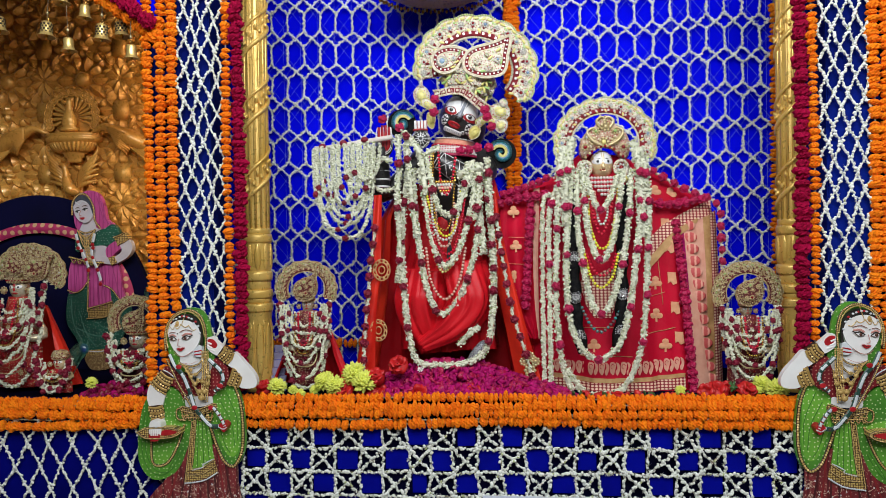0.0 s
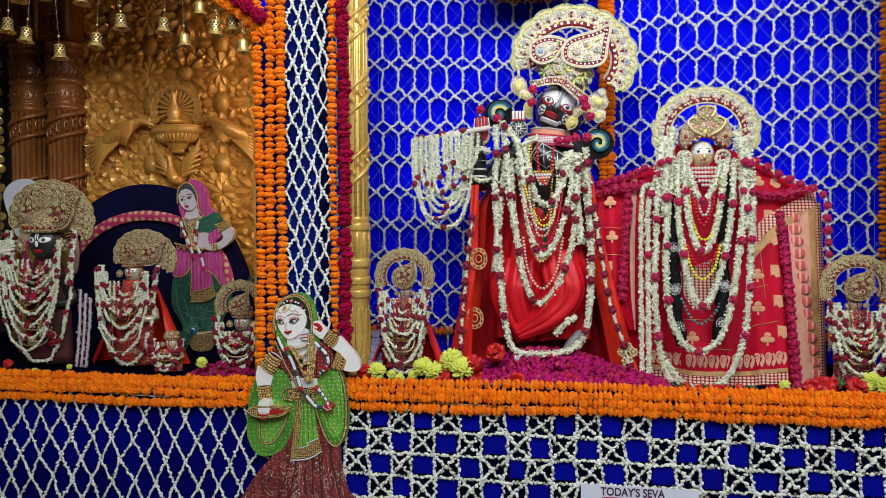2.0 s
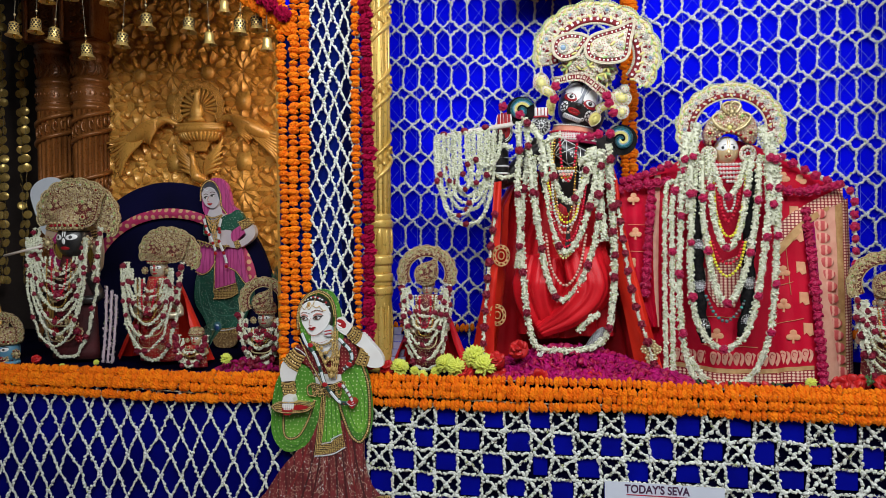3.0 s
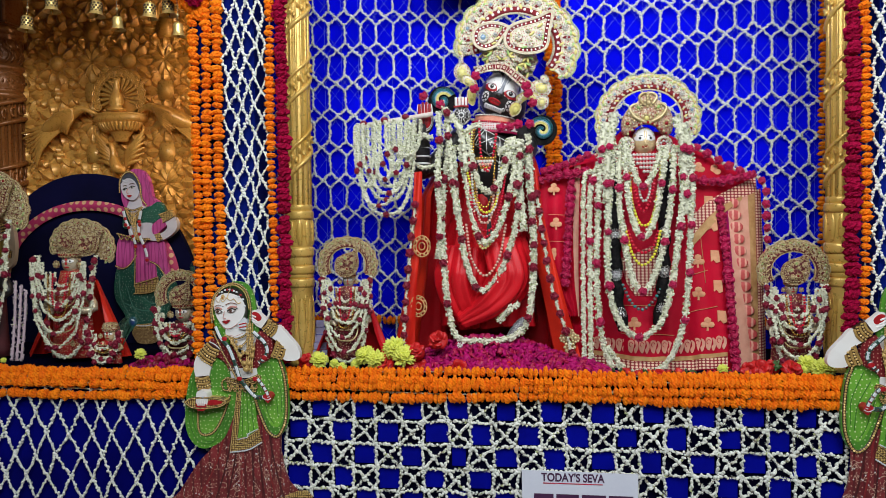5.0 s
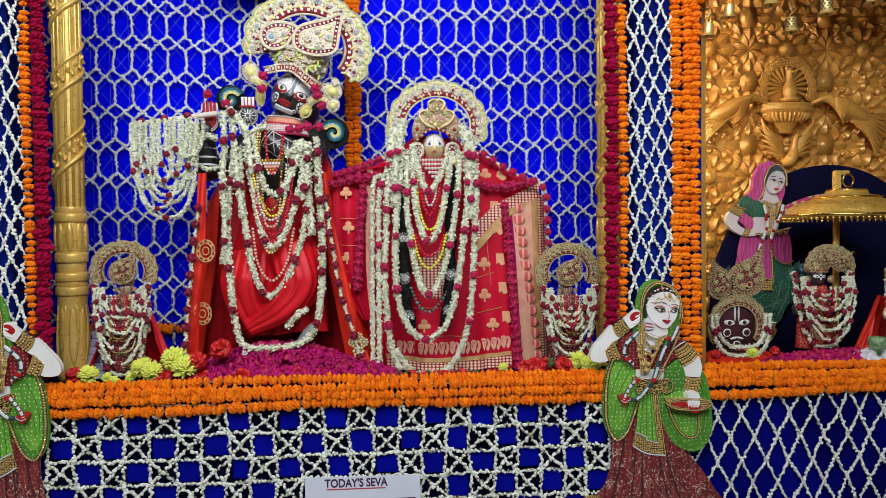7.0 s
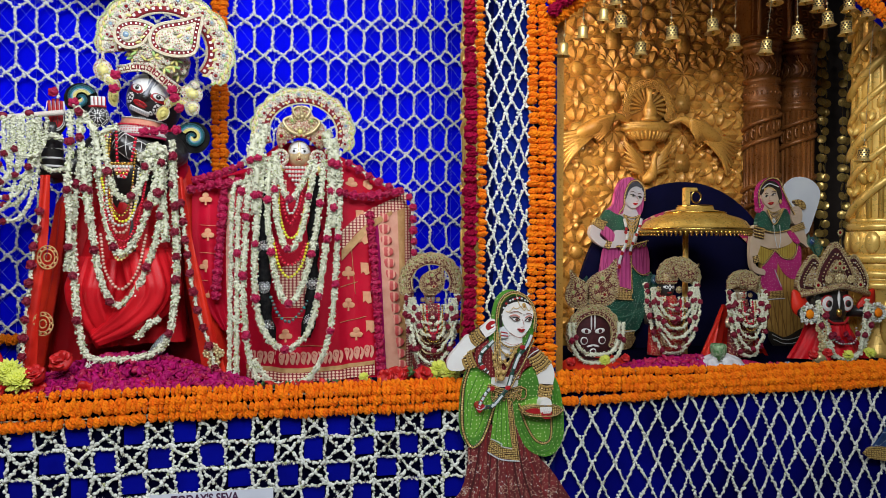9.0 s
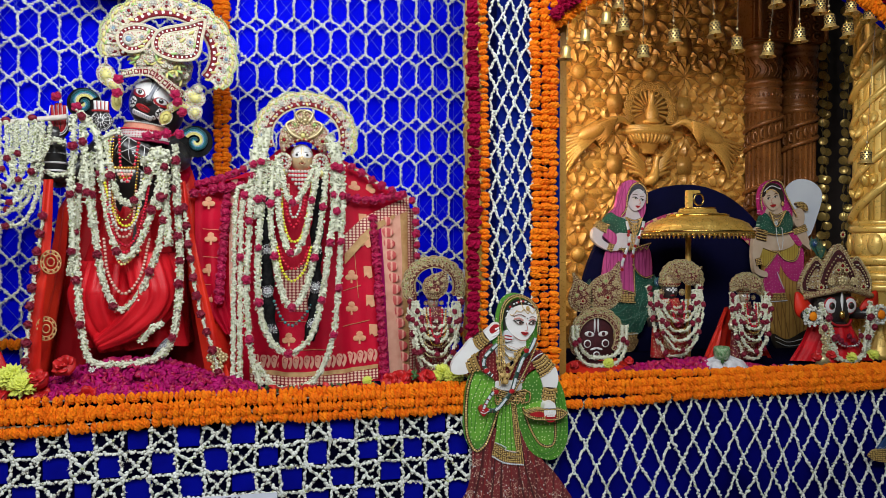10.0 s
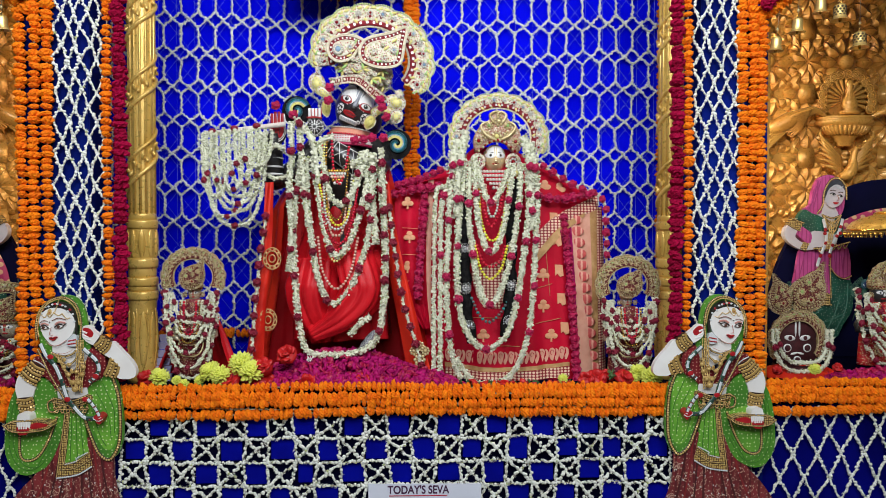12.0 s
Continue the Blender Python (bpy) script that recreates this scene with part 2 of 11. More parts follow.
def tube(pts, r, n=6, samples=0):
    """A round cord along a line; r a number or a list along it."""
    p = spline(pts, samples) if samples else np.asarray(pts, float)
    d = np.gradient(p, axis=0)
    d /= np.linalg.norm(d, axis=1)[:, None] + 1e-9
    ref = np.array([0.12, 1.0, 0.07])
    a = np.cross(d, ref)
    a /= np.linalg.norm(a, axis=1)[:, None] + 1e-9
    b = np.cross(d, a)
    rr = np.broadcast_to(np.asarray(r, float), (len(p),)) if np.ndim(r) == 0 else np.interp(np.linspace(0, 1, len(p)), np.linspace(0, 1, len(r)), r)
    ang = np.linspace(0, 2 * np.pi, n, endpoint=False)
    ring = p[:, None, :] + rr[:, None, None] * (np.cos(ang)[None, :, None] * a[:, None, :] + np.sin(ang)[None, :, None] * b[:, None, :])
    ring = np.concatenate([p[:1, None, :].repeat(n, 1), ring, p[-1:, None, :].repeat(n, 1)])
    return grid_shape(ring, True)


def plate(outline, y, thick, smooth=0, back=True):
    """A board cut to an outline of (x, z), its face at y, towards the hall."""
    o = spline(outline, smooth, True) if smooth else np.asarray(outline, float)
    bm = bmesh.new()
    face = bm.faces.new([bm.verts.new((x, y, z)) for x, z in o])
    face.normal_update()
    if face.normal.y > 0:
        face.normal_flip()
    if thick:
        ext = bmesh.ops.extrude_face_region(bm, geom=[face])
        for g in ext["geom"]:
            if isinstance(g, bmesh.types.BMVert):
                g.co.y += thick
    bmesh.ops.recalc_face_normals(bm, faces=bm.faces[:])
    if not thick:
        for fc in bm.faces:
            if fc.normal.y > 0:
                fc.normal_flip()
    return from_bm(bm)


rng = np.random.default_rng(7)


def any_turns(n):
    """n random rotations."""
    q = rng.normal(size=(n, 4))
    q /= np.linalg.norm(q, axis=1)[:, None]
    w, x, y, z = q.T
    return np.stack([1 - 2 * (y * y + z * z), 2 * (x * y - z * w), 2 * (x * z + y * w), 2 * (x * y + z * w), 1 - 2 * (x * x + z * z),
                     2 * (y * z - x * w), 2 * (x * z - y * w), 2 * (y * z + x * w), 1 - 2 * (x * x + y * y)], -1).reshape(n, 3, 3)


def turns_to(d, spin=True):
    """Rotations that bring z onto the directions d."""
    d = d / (np.linalg.norm(d, axis=1)[:, None] + 1e-9)
    r = rng.normal(size=d.shape) if spin else np.tile((0.3, 0.9, 0.2), (len(d), 1))
    a = np.cross(d, r)
    a /= np.linalg.norm(a, axis=1)[:, None] + 1e-9
    return np.stack([a, np.cross(d, a), d], -1)


# ---- flowers ----
BUD_SHAPE = lathe([(0.0002, -0.80), (0.62, -0.30), (0.62, 0.32), (0.0002, 0.80)], 5)


def star_shape(n=6):
    v, f = [(0, 0, -0.8)], []
    for k in range(n):
        a = 2 * math.pi * k / n
        p = [(0.3 * math.cos(a - 0.6), 0.25 * math.sin(a - 0.6), 0.0), (0.25 * math.cos(a + 0.6), 0.25 * math.sin(a + 0.6), 0.0), (0.95 * math.cos(a), 0.95 * math.sin(a), 0.35)]
        b = len(v)
        v += p
        f += [(b, b + 2, b + 1), (0, b, b + 1)]
    return np.array(v, float), np.array(f)


STAR_SHAPE = star_shape()


def puff(nu, nv, spike, seed, flat=0.6):
    """A ruffled flower head, its axis along z."""
    g = np.random.default_rng(seed)
    v, f = ball(nu, nv)
    r = 1 + spike * g.uniform(-1, 0.6, len(v))
    v = v * r[:, None]
    v[:, 2] *= flat
    return v, f


def rose_shape(seed):
    """Cupped petals round a bud."""
    g = np.random.default_rng(seed)
    h = Heap().add(moved(ball(8, 5), (0, 0, 0.05), (0.74, 0.74, 0.70)))
    for ring, (cnt, rad, tilt) in enumerate(((3, 0.30, 8), (4, 0.52, 22), (5, 0.66, 40))):
        for k in range(cnt):
            a = 360 * (k + 0.5 * ring) / cnt + g.uniform(-12, 12)
            c, s = math.cos(radians(a)), math.sin(radians(a))
            h.add(moved(ball(6, 4), (rad * c, rad * s, 0.28 - 0.20 * ring), (0.20, 0.52, 0.52), (0, tilt, a)))
    return np.concatenate(h.v), np.concatenate(h.f)


def lumpy_head(seed, lobes=8, amp=0.13, flat=0.70):
    """A full flower head with lobes of ruffled petals, its axis along z."""
    g = np.random.default_rng(seed)
    v, f = ball(18, 9)
    a, z = np.arctan2(v[:, 1], v[:, 0]), v[:, 2]
    ring = np.round(np.arccos(np.clip(-z, -1, 1)) / math.pi * 9)
    r = 1 + amp * np.cos(lobes * a + math.pi * (ring // 2) + 0.4 * seed) * np.sqrt(np.clip(1 - z * z, 0, 1)) + 0.13 * g.uniform(-1, 0.8, len(v)) - 0.08 * ((ring % 2) == 0)
    v = v * r[:, None]
    v[:, 2] *= flat
    return v, f


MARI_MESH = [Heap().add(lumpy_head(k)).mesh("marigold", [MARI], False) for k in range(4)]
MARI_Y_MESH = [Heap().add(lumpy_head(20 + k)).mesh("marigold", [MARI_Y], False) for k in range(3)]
MAROON_MESH = [Heap().add(lumpy_head(10 + k, 7, 0.17, 0.8)).mesh("carnation", [MAROON], False) for k in range(4)]
ROSE_MESH = [Heap().add(rose_shape(k)).mesh("rose", [ROSE]) for k in range(3)]
ROSE_PINK_MESH = [Heap().add(rose_shape(k)).mesh("rose", [ROSE_PINK]) for k in range(3)]


def place(name, me, pos, rot, size, parent):
    """A piece on shared mesh data."""
    ob = new(name, me)
    ob.parent = parent
    ob.matrix_basis = Matrix.Translation(pos) @ Matrix(rot.tolist()).to_4x4() @ Matrix.Diagonal((*size, 1))
    return ob


def bead_flowers(h, line, step, size, spread, mi=0, green=None, stars=0.35, per=1):
    """White buds threaded along a line into a heap."""
    n = max(int(length(line) / step), 2)
    p = np.repeat(spline(line, n) if len(line) > 2 else np.linspace(line[0], line[-1], n), per, 0)
    k = len(p)
    d = np.gradient(p[::per], axis=0).repeat(per, 0) if n > 1 else np.zeros((k, 3))
    d /= np.linalg.norm(d, axis=1)[:, None] + 1e-9
    side = rng.normal(size=(k, 3))
    side -= (side * d).sum(1)[:, None] * d
    side /= np.linalg.norm(side, axis=1)[:, None] + 1e-9
    q = p + side * spread * rng.uniform(0.5, 1.1, (k, 1)) + rng.normal(size=(k, 3)) * step * 0.15
    rot = turns_to(side * rng.uniform(0.6, 1.6, (k, 1)) + d * rng.uniform(-1.2, 1.2, (k, 1)))
    s = size * rng.uniform(0.75, 1.25, k)
    pick = rng.random(k) < stars
    h.stamp(BUD_SHAPE, q[~pick], rot[~pick], s[~pick], mi)
    h.stamp(STAR_SHAPE, q[pick], rot[pick], s[pick] * 1.05, mi)
    if green is not None:
        few = rng.random(k) < 0.12
        h.stamp(BUD_SHAPE, p[few] + side[few] * spread * 0.9, rot[few], s[few] * 0.75, green)
    return h


def flower_row(label, line, mesh_set, dia, step, group, piece, flat=0.74, category="garland", name="marigold_garland", tilt=0.13):
    """Blossoms threaded on a cord, each a piece."""
    p = np.asarray(line, float)
    n = max(int(length(p) / step), 2)
    q = spline(p, n) if len(p) > 2 else np.linspace(p[0], p[-1], n)
    base = thing(name, label, category, tuple(q[0]), group)
    h = Heap().add(tube(q, 0.003, 5))
    at_base(h.part("cord", [STRING]), base)
    d = np.gradient(q, axis=0)
    rot = turns_to(d + rng.normal(size=d.shape) * tilt * np.linalg.norm(d, axis=1)[:, None])
    for k in range(n):
        s = dia / 2 * rng.uniform(0.82, 1.16)
        ob = place(piece, mesh_set[int(rng.integers(len(mesh_set)))], q[k] + rng.normal(size=3) * dia * 0.055, rot[k], (s * rng.uniform(0.9, 1.1), s * rng.uniform(0.9, 1.1), s * flat * rng.uniform(0.82, 1.12)), base)
        ob.matrix_parent_inverse = Matrix.Translation(base.location).inverted()
    return base


def garland(label, line, thick=0.011, size=0.010, roses=(), rose_mesh=None, rose_size=0.017, group="", name="jasmine_garland", per=5, step=0.0062, matl=None, stars=0.6):
    """A thick string of white buds with roses bound in at shares of its length."""
    p = np.asarray(line, float)
    base = thing(name, label, "garland", tuple(p[0]), group)
    h = Heap()
    h.add(tube(spline(p, max(int(length(p) / 0.02), 6)), thick * 0.62, 7), 0)
    bead_flowers(h, p, step * 0.88, size * 0.66, thick * 0.95, 0, 1, stars, per)
    tagged(at_base(h.part("flower_strand", [matl or BUD_CREAM, BUD_GREEN]), base), kind="stuff")
    q = spline(p, 200)
    for r in roses:
        c = q[min(int(r * 199), 199)] + np.array((0, -thick * 1.1, 0))
        rot = turns_to(np.array([[rng.uniform(-0.5, 0.5), -1, rng.uniform(-0.3, 0.5)]]))[0]
        s = rose_size * rng.uniform(0.9, 1.15)
        ms = rose_mesh or ROSE_MESH
        ob = place("rose", ms[int(rng.integers(len(ms)))], c, rot, (s, s, s), base)
        ob.matrix_parent_inverse = Matrix.Translation(base.location).inverted()
    return base


def bead_string(label, line, r, matl, name="bead_necklace", group=""):
    """Round beads side by side on a string."""
    p = np.asarray(line, float)
    n = max(int(length(spline(p, 60)) / (2 * r)), 3)
    q = spline(p, n)
    base = thing(name, label, "necklace", tuple(q[0]), group)
    h = Heap().stamp(ball(6, 4), q, any_turns(n), r * rng.uniform(0.9, 1.08, n))
    tagged(at_base(h.part("bead_strand", [matl]), base), kind="stuff")
    return base


def loop_line(xl, xr, zt, zb, y, n=15, zr=None, p=0.62, bow=0.02):
    """A hanging loop from (xl, zt) down to zb and up to (xr, zr or zt)."""
    zr = zt if zr is None else zr
    out = []
    for a in np.linspace(0, math.pi, n):
        c, s = math.cos(a), math.sin(a)
        top = zt + (zr - zt) * (1 - c) / 2
        out.append(((xl + xr) / 2 - (xr - xl) / 2 * math.copysign(abs(c) ** p, c), y - bow * s, top - (top - zb) * s ** 0.85))
    return out


# ---- the hall and the altar's frame ----
def structure(name, shapes, mats, label, category, smooth=False):
    h = Heap()
    for k, s in enumerate(shapes):
        h.add(s[0], s[1]) if isinstance(s[1], int) else h.add(s)
    ob = h.part(name, mats, smooth=smooth)
    return tagged(ob, label, category, kind="structure")


MID = 0.06          # the altar's middle line
SHELF = 0.90        # the altar top
FRONT = 2.53        # the altar's front face
structure("floor", [box_shape(-6, 6, -5, 4.2, -0.1, 0)], [STONE], "polished stone floor of the prayer hall", "floor")
structure("ceiling", [box_shape(-6, 6, -5, 4.2, 3.62, 3.74)], [PLASTER], "plain plastered hall ceiling", "ceiling")
structure("wall_west", [box_shape(-6.15, -6, -5, 4.2, 0, 3.62)], [PLASTER], "plain plastered hall wall", "wall")
structure("wall_east", [box_shape(6, 6.15, -5, 4.2, 0, 3.62)], [PLASTER], "plain plastered hall wall", "wall")
structure("wall_south", [box_shape(-6, 6, -5.15, -5, 0, 3.62)], [PLASTER], "plain plastered hall wall", "wall")
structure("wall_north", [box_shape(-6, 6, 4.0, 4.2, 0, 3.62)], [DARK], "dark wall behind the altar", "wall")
structure("altar_platform", [box_shape(-4.2, 4.3, FRONT + 0.012, 3.98, 0, SHELF, 0.006)], [NAVY], "long raised altar platform covered with dark blue cloth", "altar")


def cloth_front(name, x0, x1, z0, z1, y, matl, label, wave=0.004, seed=0.0, nx=60, nz=30, thick=0.004):
    """A hung cloth with shallow folds, closed at the back."""
    xs, zs = np.linspace(x0, x1, nx), np.linspace(z0, z1, nz)
    X, Z = np.meshgrid(xs, zs)
    Y = y + wave * (np.sin(X * 9 + seed + np.sin(Z * 3 + seed)) + 0.6 * np.sin(X * 23 + 2 * seed + 2 * Z) + 0.5 * np.sin(Z * 7 + X * 4 + seed))
    a = np.stack([X, Y, Z], -1)
    b = a + np.array((0, thick, 0))
    h = Heap().add(grid_shape(a)).add((grid_shape(b)[0], grid_shape(b)[1][:, ::-1]))
    return tagged(h.part(name, [matl]), label, "cloth", kind="structure")


cloth_front("skirt_cloth", -0.95, 1.07, 0.0, 0.93, FRONT - 0.004, NAVY, "dark navy cloth hung down the altar front", 0.002, 1.0)
cloth_front("skirt_cloth", -4.2, -0.95, 0.0, 0.93, FRONT - 0.002, SIDE_BLUE, "deep blue cloth hung down the altar front", 0.003, 2.0)
cloth_front("skirt_cloth", 1.07, 4.3, 0.0, 0.93, FRONT - 0.002, SIDE_BLUE, "deep blue cloth hung down the altar front", 0.003, 3.0)
BACK_Y = 3.30
backdrop = cloth_front("backdrop_cloth", -1.33, 1.455, SHELF, 2.98, BACK_Y, BLUE, "bright royal blue cloth backdrop with fine silver netting", 0.006, 0.5, 90, 70)
structure("wall_shrine_back", [box_shape(-1.34, 1.46, BACK_Y + 0.06, BACK_Y + 0.14, SHELF, 3.0)], [DARK], "panel behind the blue backdrop", "wall")
structure("shrine_canopy", [box_shape(-1.35, 1.47, 2.62, 3.44, 2.98, 3.06)], [PLASTER], "flat canopy over the middle shrine", "canopy")

# fine diagonal threads over the backdrop
h = Heap()
for s in (-1, 1):
    for k in range(-26, 46):
        x0 = -1.2 + k * 0.0985
        a, b = np.array((x0, BACK_Y - 0.022, 0.95)), np.array((x0 + s * 1.6, BACK_Y - 0.022, 2.95))
        ts = np.linspace(0, 1, 12)
        p = a + (b - a) * ts[:, None]
        p = p[(p[:, 0] > -1.32) & (p[:, 0] < 1.44)]
        if len(p) > 1:
            h.add(tube(p, 0.0006, 3))
    # thin uprights
PILLAR_BLUE = mat("pillar_blue_cloth", (0.004, 0.014, 0.20), (0.002, 0.004, 0.06), 2.0, 0.8, bump=0.25, bscale=300, spec=0.02)
for k in range(30):
    h.add(tube([(-1.17 + k * 0.0835, BACK_Y - 0.022, 0.95), (-1.17 + k * 0.0835, BACK_Y - 0.022, 2.95)], 0.0005, 3))
net = h.part("thread_net", [THREAD], None, smooth=False)
net.parent = backdrop


# pillars: cloth-covered boxes at both sides of the shrine
def pillar(x0, x1, side):
    structure("pillar", [box_shape(x0, x1, FRONT, 2.70, 0.0, 3.06, 0.004)], [PILLAR_BLUE], "square altar pillar wrapped in blue cloth", "pillar")


pillar(-1.315, -1.06, -1)
pillar(1.17, 1.425, 1)
structure("niche_inner_wall", [box_shape(-1.40, -1.34, 2.70, 3.45, SHELF, 3.06)], [CARVED], "gilded inner side wall of a niche", "wall")
structure("niche_inner_wall", [box_shape(1.46, 1.52, 2.70, 3.45, SHELF, 3.06)], [CARVED], "gilded inner side wall of a niche", "wall")


# ---- niches ----
FRONT_ROT = np.array(((1, 0, 0), (0, 0, -1), (0, 1, 0)), float)


def ridge_leaf():
    """A pointed leaf along x whose two slopes meet in a sharp ridge; one long, one high, half a width of one."""
    h = Heap()
    for side in ((-1, -0.85, -0.4, 0), (0, 0.4, 0.85, 1)):
        rows = []
        for x in np.linspace(0, 1, 8):
            w, hgt = (math.sin(math.pi * x) ** 0.75, math.sin(math.pi * x) ** 0.5) if 0 < x < 1 else (0.0, 0.0)
            rows.append([(x, w * q, -0.1 if abs(q) == 1 else 0.12 + 0.88 * hgt * (1 - abs(q)) ** 0.9) for q in side])
        h.add(grid_shape(np.array(rows)))
    return np.concatenate(h.v), np.concatenate(h.f)


RIDGE_LEAF = ridge_leaf()


def arch_z(x, c):
    """Underside of a niche's arch."""
    return 2.285 + 1.3 * (math.sqrt(max(1 - ((x - c) / 1.3) ** 2, 0)) - math.sqrt(1 - (0.86 / 1.3) ** 2))


def niche(sgn):
    c = MID + sgn * 2.18
    inner, outer = MID + sgn * 1.30, MID + sgn * 3.06
    lo, hi = sorted((inner, outer))
    xs = np.linspace(lo, hi, 41)
    top = [(x, arch_z(x, c)) for x in xs]
    h = Heap().add(plate([(hi, 3.06), (lo, 3.06)] + top, FRONT - 0.02, 0.06))
    tagged(h.part("arch_wall", [BLUE], smooth=False), "blue cloth-covered arch over a side niche", "arch", kind="structure")
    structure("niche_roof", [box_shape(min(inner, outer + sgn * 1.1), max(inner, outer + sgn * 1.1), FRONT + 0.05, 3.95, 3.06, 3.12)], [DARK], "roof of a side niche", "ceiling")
    # the carved panel
    pa, pb = sorted((MID + sgn * 1.42, MID + sgn * 2.96))
    panel = structure("carved_panel", [box_shape(pa, pb, 3.45, 3.52, SHELF, 3.06)], [CARVED], "carved gold-painted wooden panel with rosettes", "panel")
    # rosettes of ten ridged petals round a dome, with plaques and stars of leaves between them
    rh = Heap().add(moved(lathe([(0.040, 0.0), (0.040, 0.008), (0.034, 0.018), (0.020, 0.026), (0.001, 0.028)], 18)))
    for k in range(10):
        rh.add(moved(moved(RIDGE_LEAF, (0.55, 0, 0)), size=(0.086, 0.030, 0.028), rot=(0, 0, 36 * k)))
        rh.add(moved(moved(RIDGE_LEAF, (2.3, 0, 0)), size=(0.050, 0.030, 0.024), rot=(0, 0, 36 * k + 18)))
    rosette = rh.mesh("rosette", [CARVED])
    lh = Heap()

    def leaf_at(x, z, ang, ln, wd, start=0.0, hgt=0.026):
        if not (pa + 0.01 < x < pb - 0.01 and z < 3.04):
            return
        v, f = moved(moved(RIDGE_LEAF, (start / ln, 0, 0)), (0, 0, 0), (ln, wd, hgt), (0, 0, ang))
        lh.add((np.stack([v[:, 0] + x, 3.450 - v[:, 2], v[:, 1] + z], -1), f))

    wx, wz = 0.412, 0.325
    cx0, cz0 = (2.302 if sgn > 0 else -2.12), 2.375
    for i in range(-3, 4):
        for j in range(-5, 3):
            x, z = cx0 + i * wx, cz0 + j * wz
            if pa + 0.04 < x < pb - 0.04:
                place("rosette", rosette, (x, 3.450, z), FRONT_ROT, (1, 1, 1), panel)
            for k in range(8):
                leaf_at(x + wx / 2, z, 45 * k + 22.5, 0.086, 0.029, 0.004)
                leaf_at(x + wx / 2, z, 45 * k, 0.052, 0.028, 0.066)
            for k in range(4):
                leaf_at(x, z + wz / 2, 90 * k + 45, 0.070, 0.025, 0.022)
                leaf_at(x + wx / 2 + (0.058 if k % 2 else -0.058), z + wz / 2 + (0.068 if k < 2 else -0.068), (-30 if k in (0, 3) else 30) + 90, 0.09, 0.028, -0.04)
                leaf_at(x + wx / 2, z + wz / 2, 90 * k, 0.080, 0.030, 0.046)
                for q in range(4):
                    leaf_at(x + (0.128 if k % 2 else -0.128), z + (0.102 if k < 2 else -0.102), 90 * q + 45, 0.050, 0.022, 0.004)
            for q, (dx, dz, hw, hh) in enumerate(((wx / 2, wz / 2, 0.044, 0.050), (0, wz / 2, 0.034, 0.018))):
                if pa + 0.05 < x + dx < pb - 0.05 and z + dz < 2.98:
                    lh.add(box_shape(x + dx - hw, x + dx + hw, 3.430, 3.452, z + dz - hh, z + dz + hh, 0.009))
    leaves = lh.part("leaf_carving", [CARVED])
    tagged(leaves, kind="stuff").parent = panel
    # relief: a fan-tailed bird on a stepped urn between two long-tailed birds, kept to plain forms
    px, pz = (2.275 if sgn > 0 else -2.150), 2.175
    fh = Heap().add(moved(lathe([(0.001, 0), (0.105, 0.0), (0.105, 0.010), (0.001, 0.016)], 40), (px, 3.42, pz), (1, 1, 1), (90, 0, 0)))
    for k in range(15):
        a = radians(-22 + 224 * k / 14)
        c, q = math.cos(a), math.sin(a)
        fh.add(tube([(px + r * c, 3.402, pz + r * q) for r in (0.03, 0.07, 0.108)], [0.005, 0.008, 0.011], 6, 6))
        for rr, w in ((0.0215, 0.0045), (0.0115, 0.004)):
            fh.add(tube([(px + 0.128 * c + rr * math.cos(t), 3.392, pz + 0.128 * q + rr * math.sin(t)) for t in np.linspace(0, 6.3, 14)], w, 5))
        fh.add(moved(ball(8, 5), (px + 0.128 * c, 3.402, pz + 0.128 * q), (0.022, 0.012, 0.022)))
    fh.add(moved(lathe([(0.001, -0.085), (0.045, -0.083), (0.050, -0.070), (0.030, -0.058), (0.040, -0.040), (0.036, -0.015), (0.020, 0.02), (0.015, 0.05), (0.021, 0.068), (0.012, 0.085), (0.001, 0.090)], 16), (px, 3.372, pz + 0.005), (1, 0.7, 1)))
    fh.add(moved(ball(6, 4), (px + sgn * 0.018, 3.36, pz + 0.07), (0.016, 0.006, 0.006)))
    bird = fh.part("fan_relief", [CARVED], None, "fan-shaped carved relief")
    bird.parent = panel
    uh = Heap().add(moved(lathe([(0.001, -0.115), (0.034, -0.115), (0.040, -0.105), (0.040, -0.092), (0.052, -0.088), (0.056, -0.072), (0.066, -0.068), (0.070, -0.058), (0.092, -0.052), (0.118, -0.020), (0.130, -0.012), (0.146, -0.006), (0.150, 0.010), (0.136, 0.016), (0.148, 0.022), (0.146, 0.032), (0.001, 0.034)], 40), (px, 3.41, pz - 0.118), (1, 0.5, 1)))
    for k in range(16):
        a = math.pi + math.pi * (k + 0.5) / 16
        uh.add(tube([(px + r * math.cos(a), 3.41 + 0.5 * r * math.sin(a) - 0.003, pz - 0.118 + z) for r, z in ((0.078, -0.060), (0.104, -0.044), (0.124, -0.016))], [0.005, 0.010, 0.007], 6, 6))
    urn = uh.part("urn_relief", [CARVED], None, "carved stepped urn")
    urn.parent = panel
    # long-necked bird with raised wings under the urn
    nh = Heap().add(tube([(px - sgn * 0.03, 3.395, pz - 0.385), (px + sgn * 0.005, 3.38, pz - 0.372), (px + sgn * 0.025, 3.38, pz - 0.33), (px + sgn * 0.030, 3.378, pz - 0.275), (px + sgn * 0.042, 3.374, pz - 0.245), (px + sgn * 0.062, 3.374, pz - 0.252)], [0.018, 0.032, 0.026, 0.015, 0.015, 0.005], 10, 24))
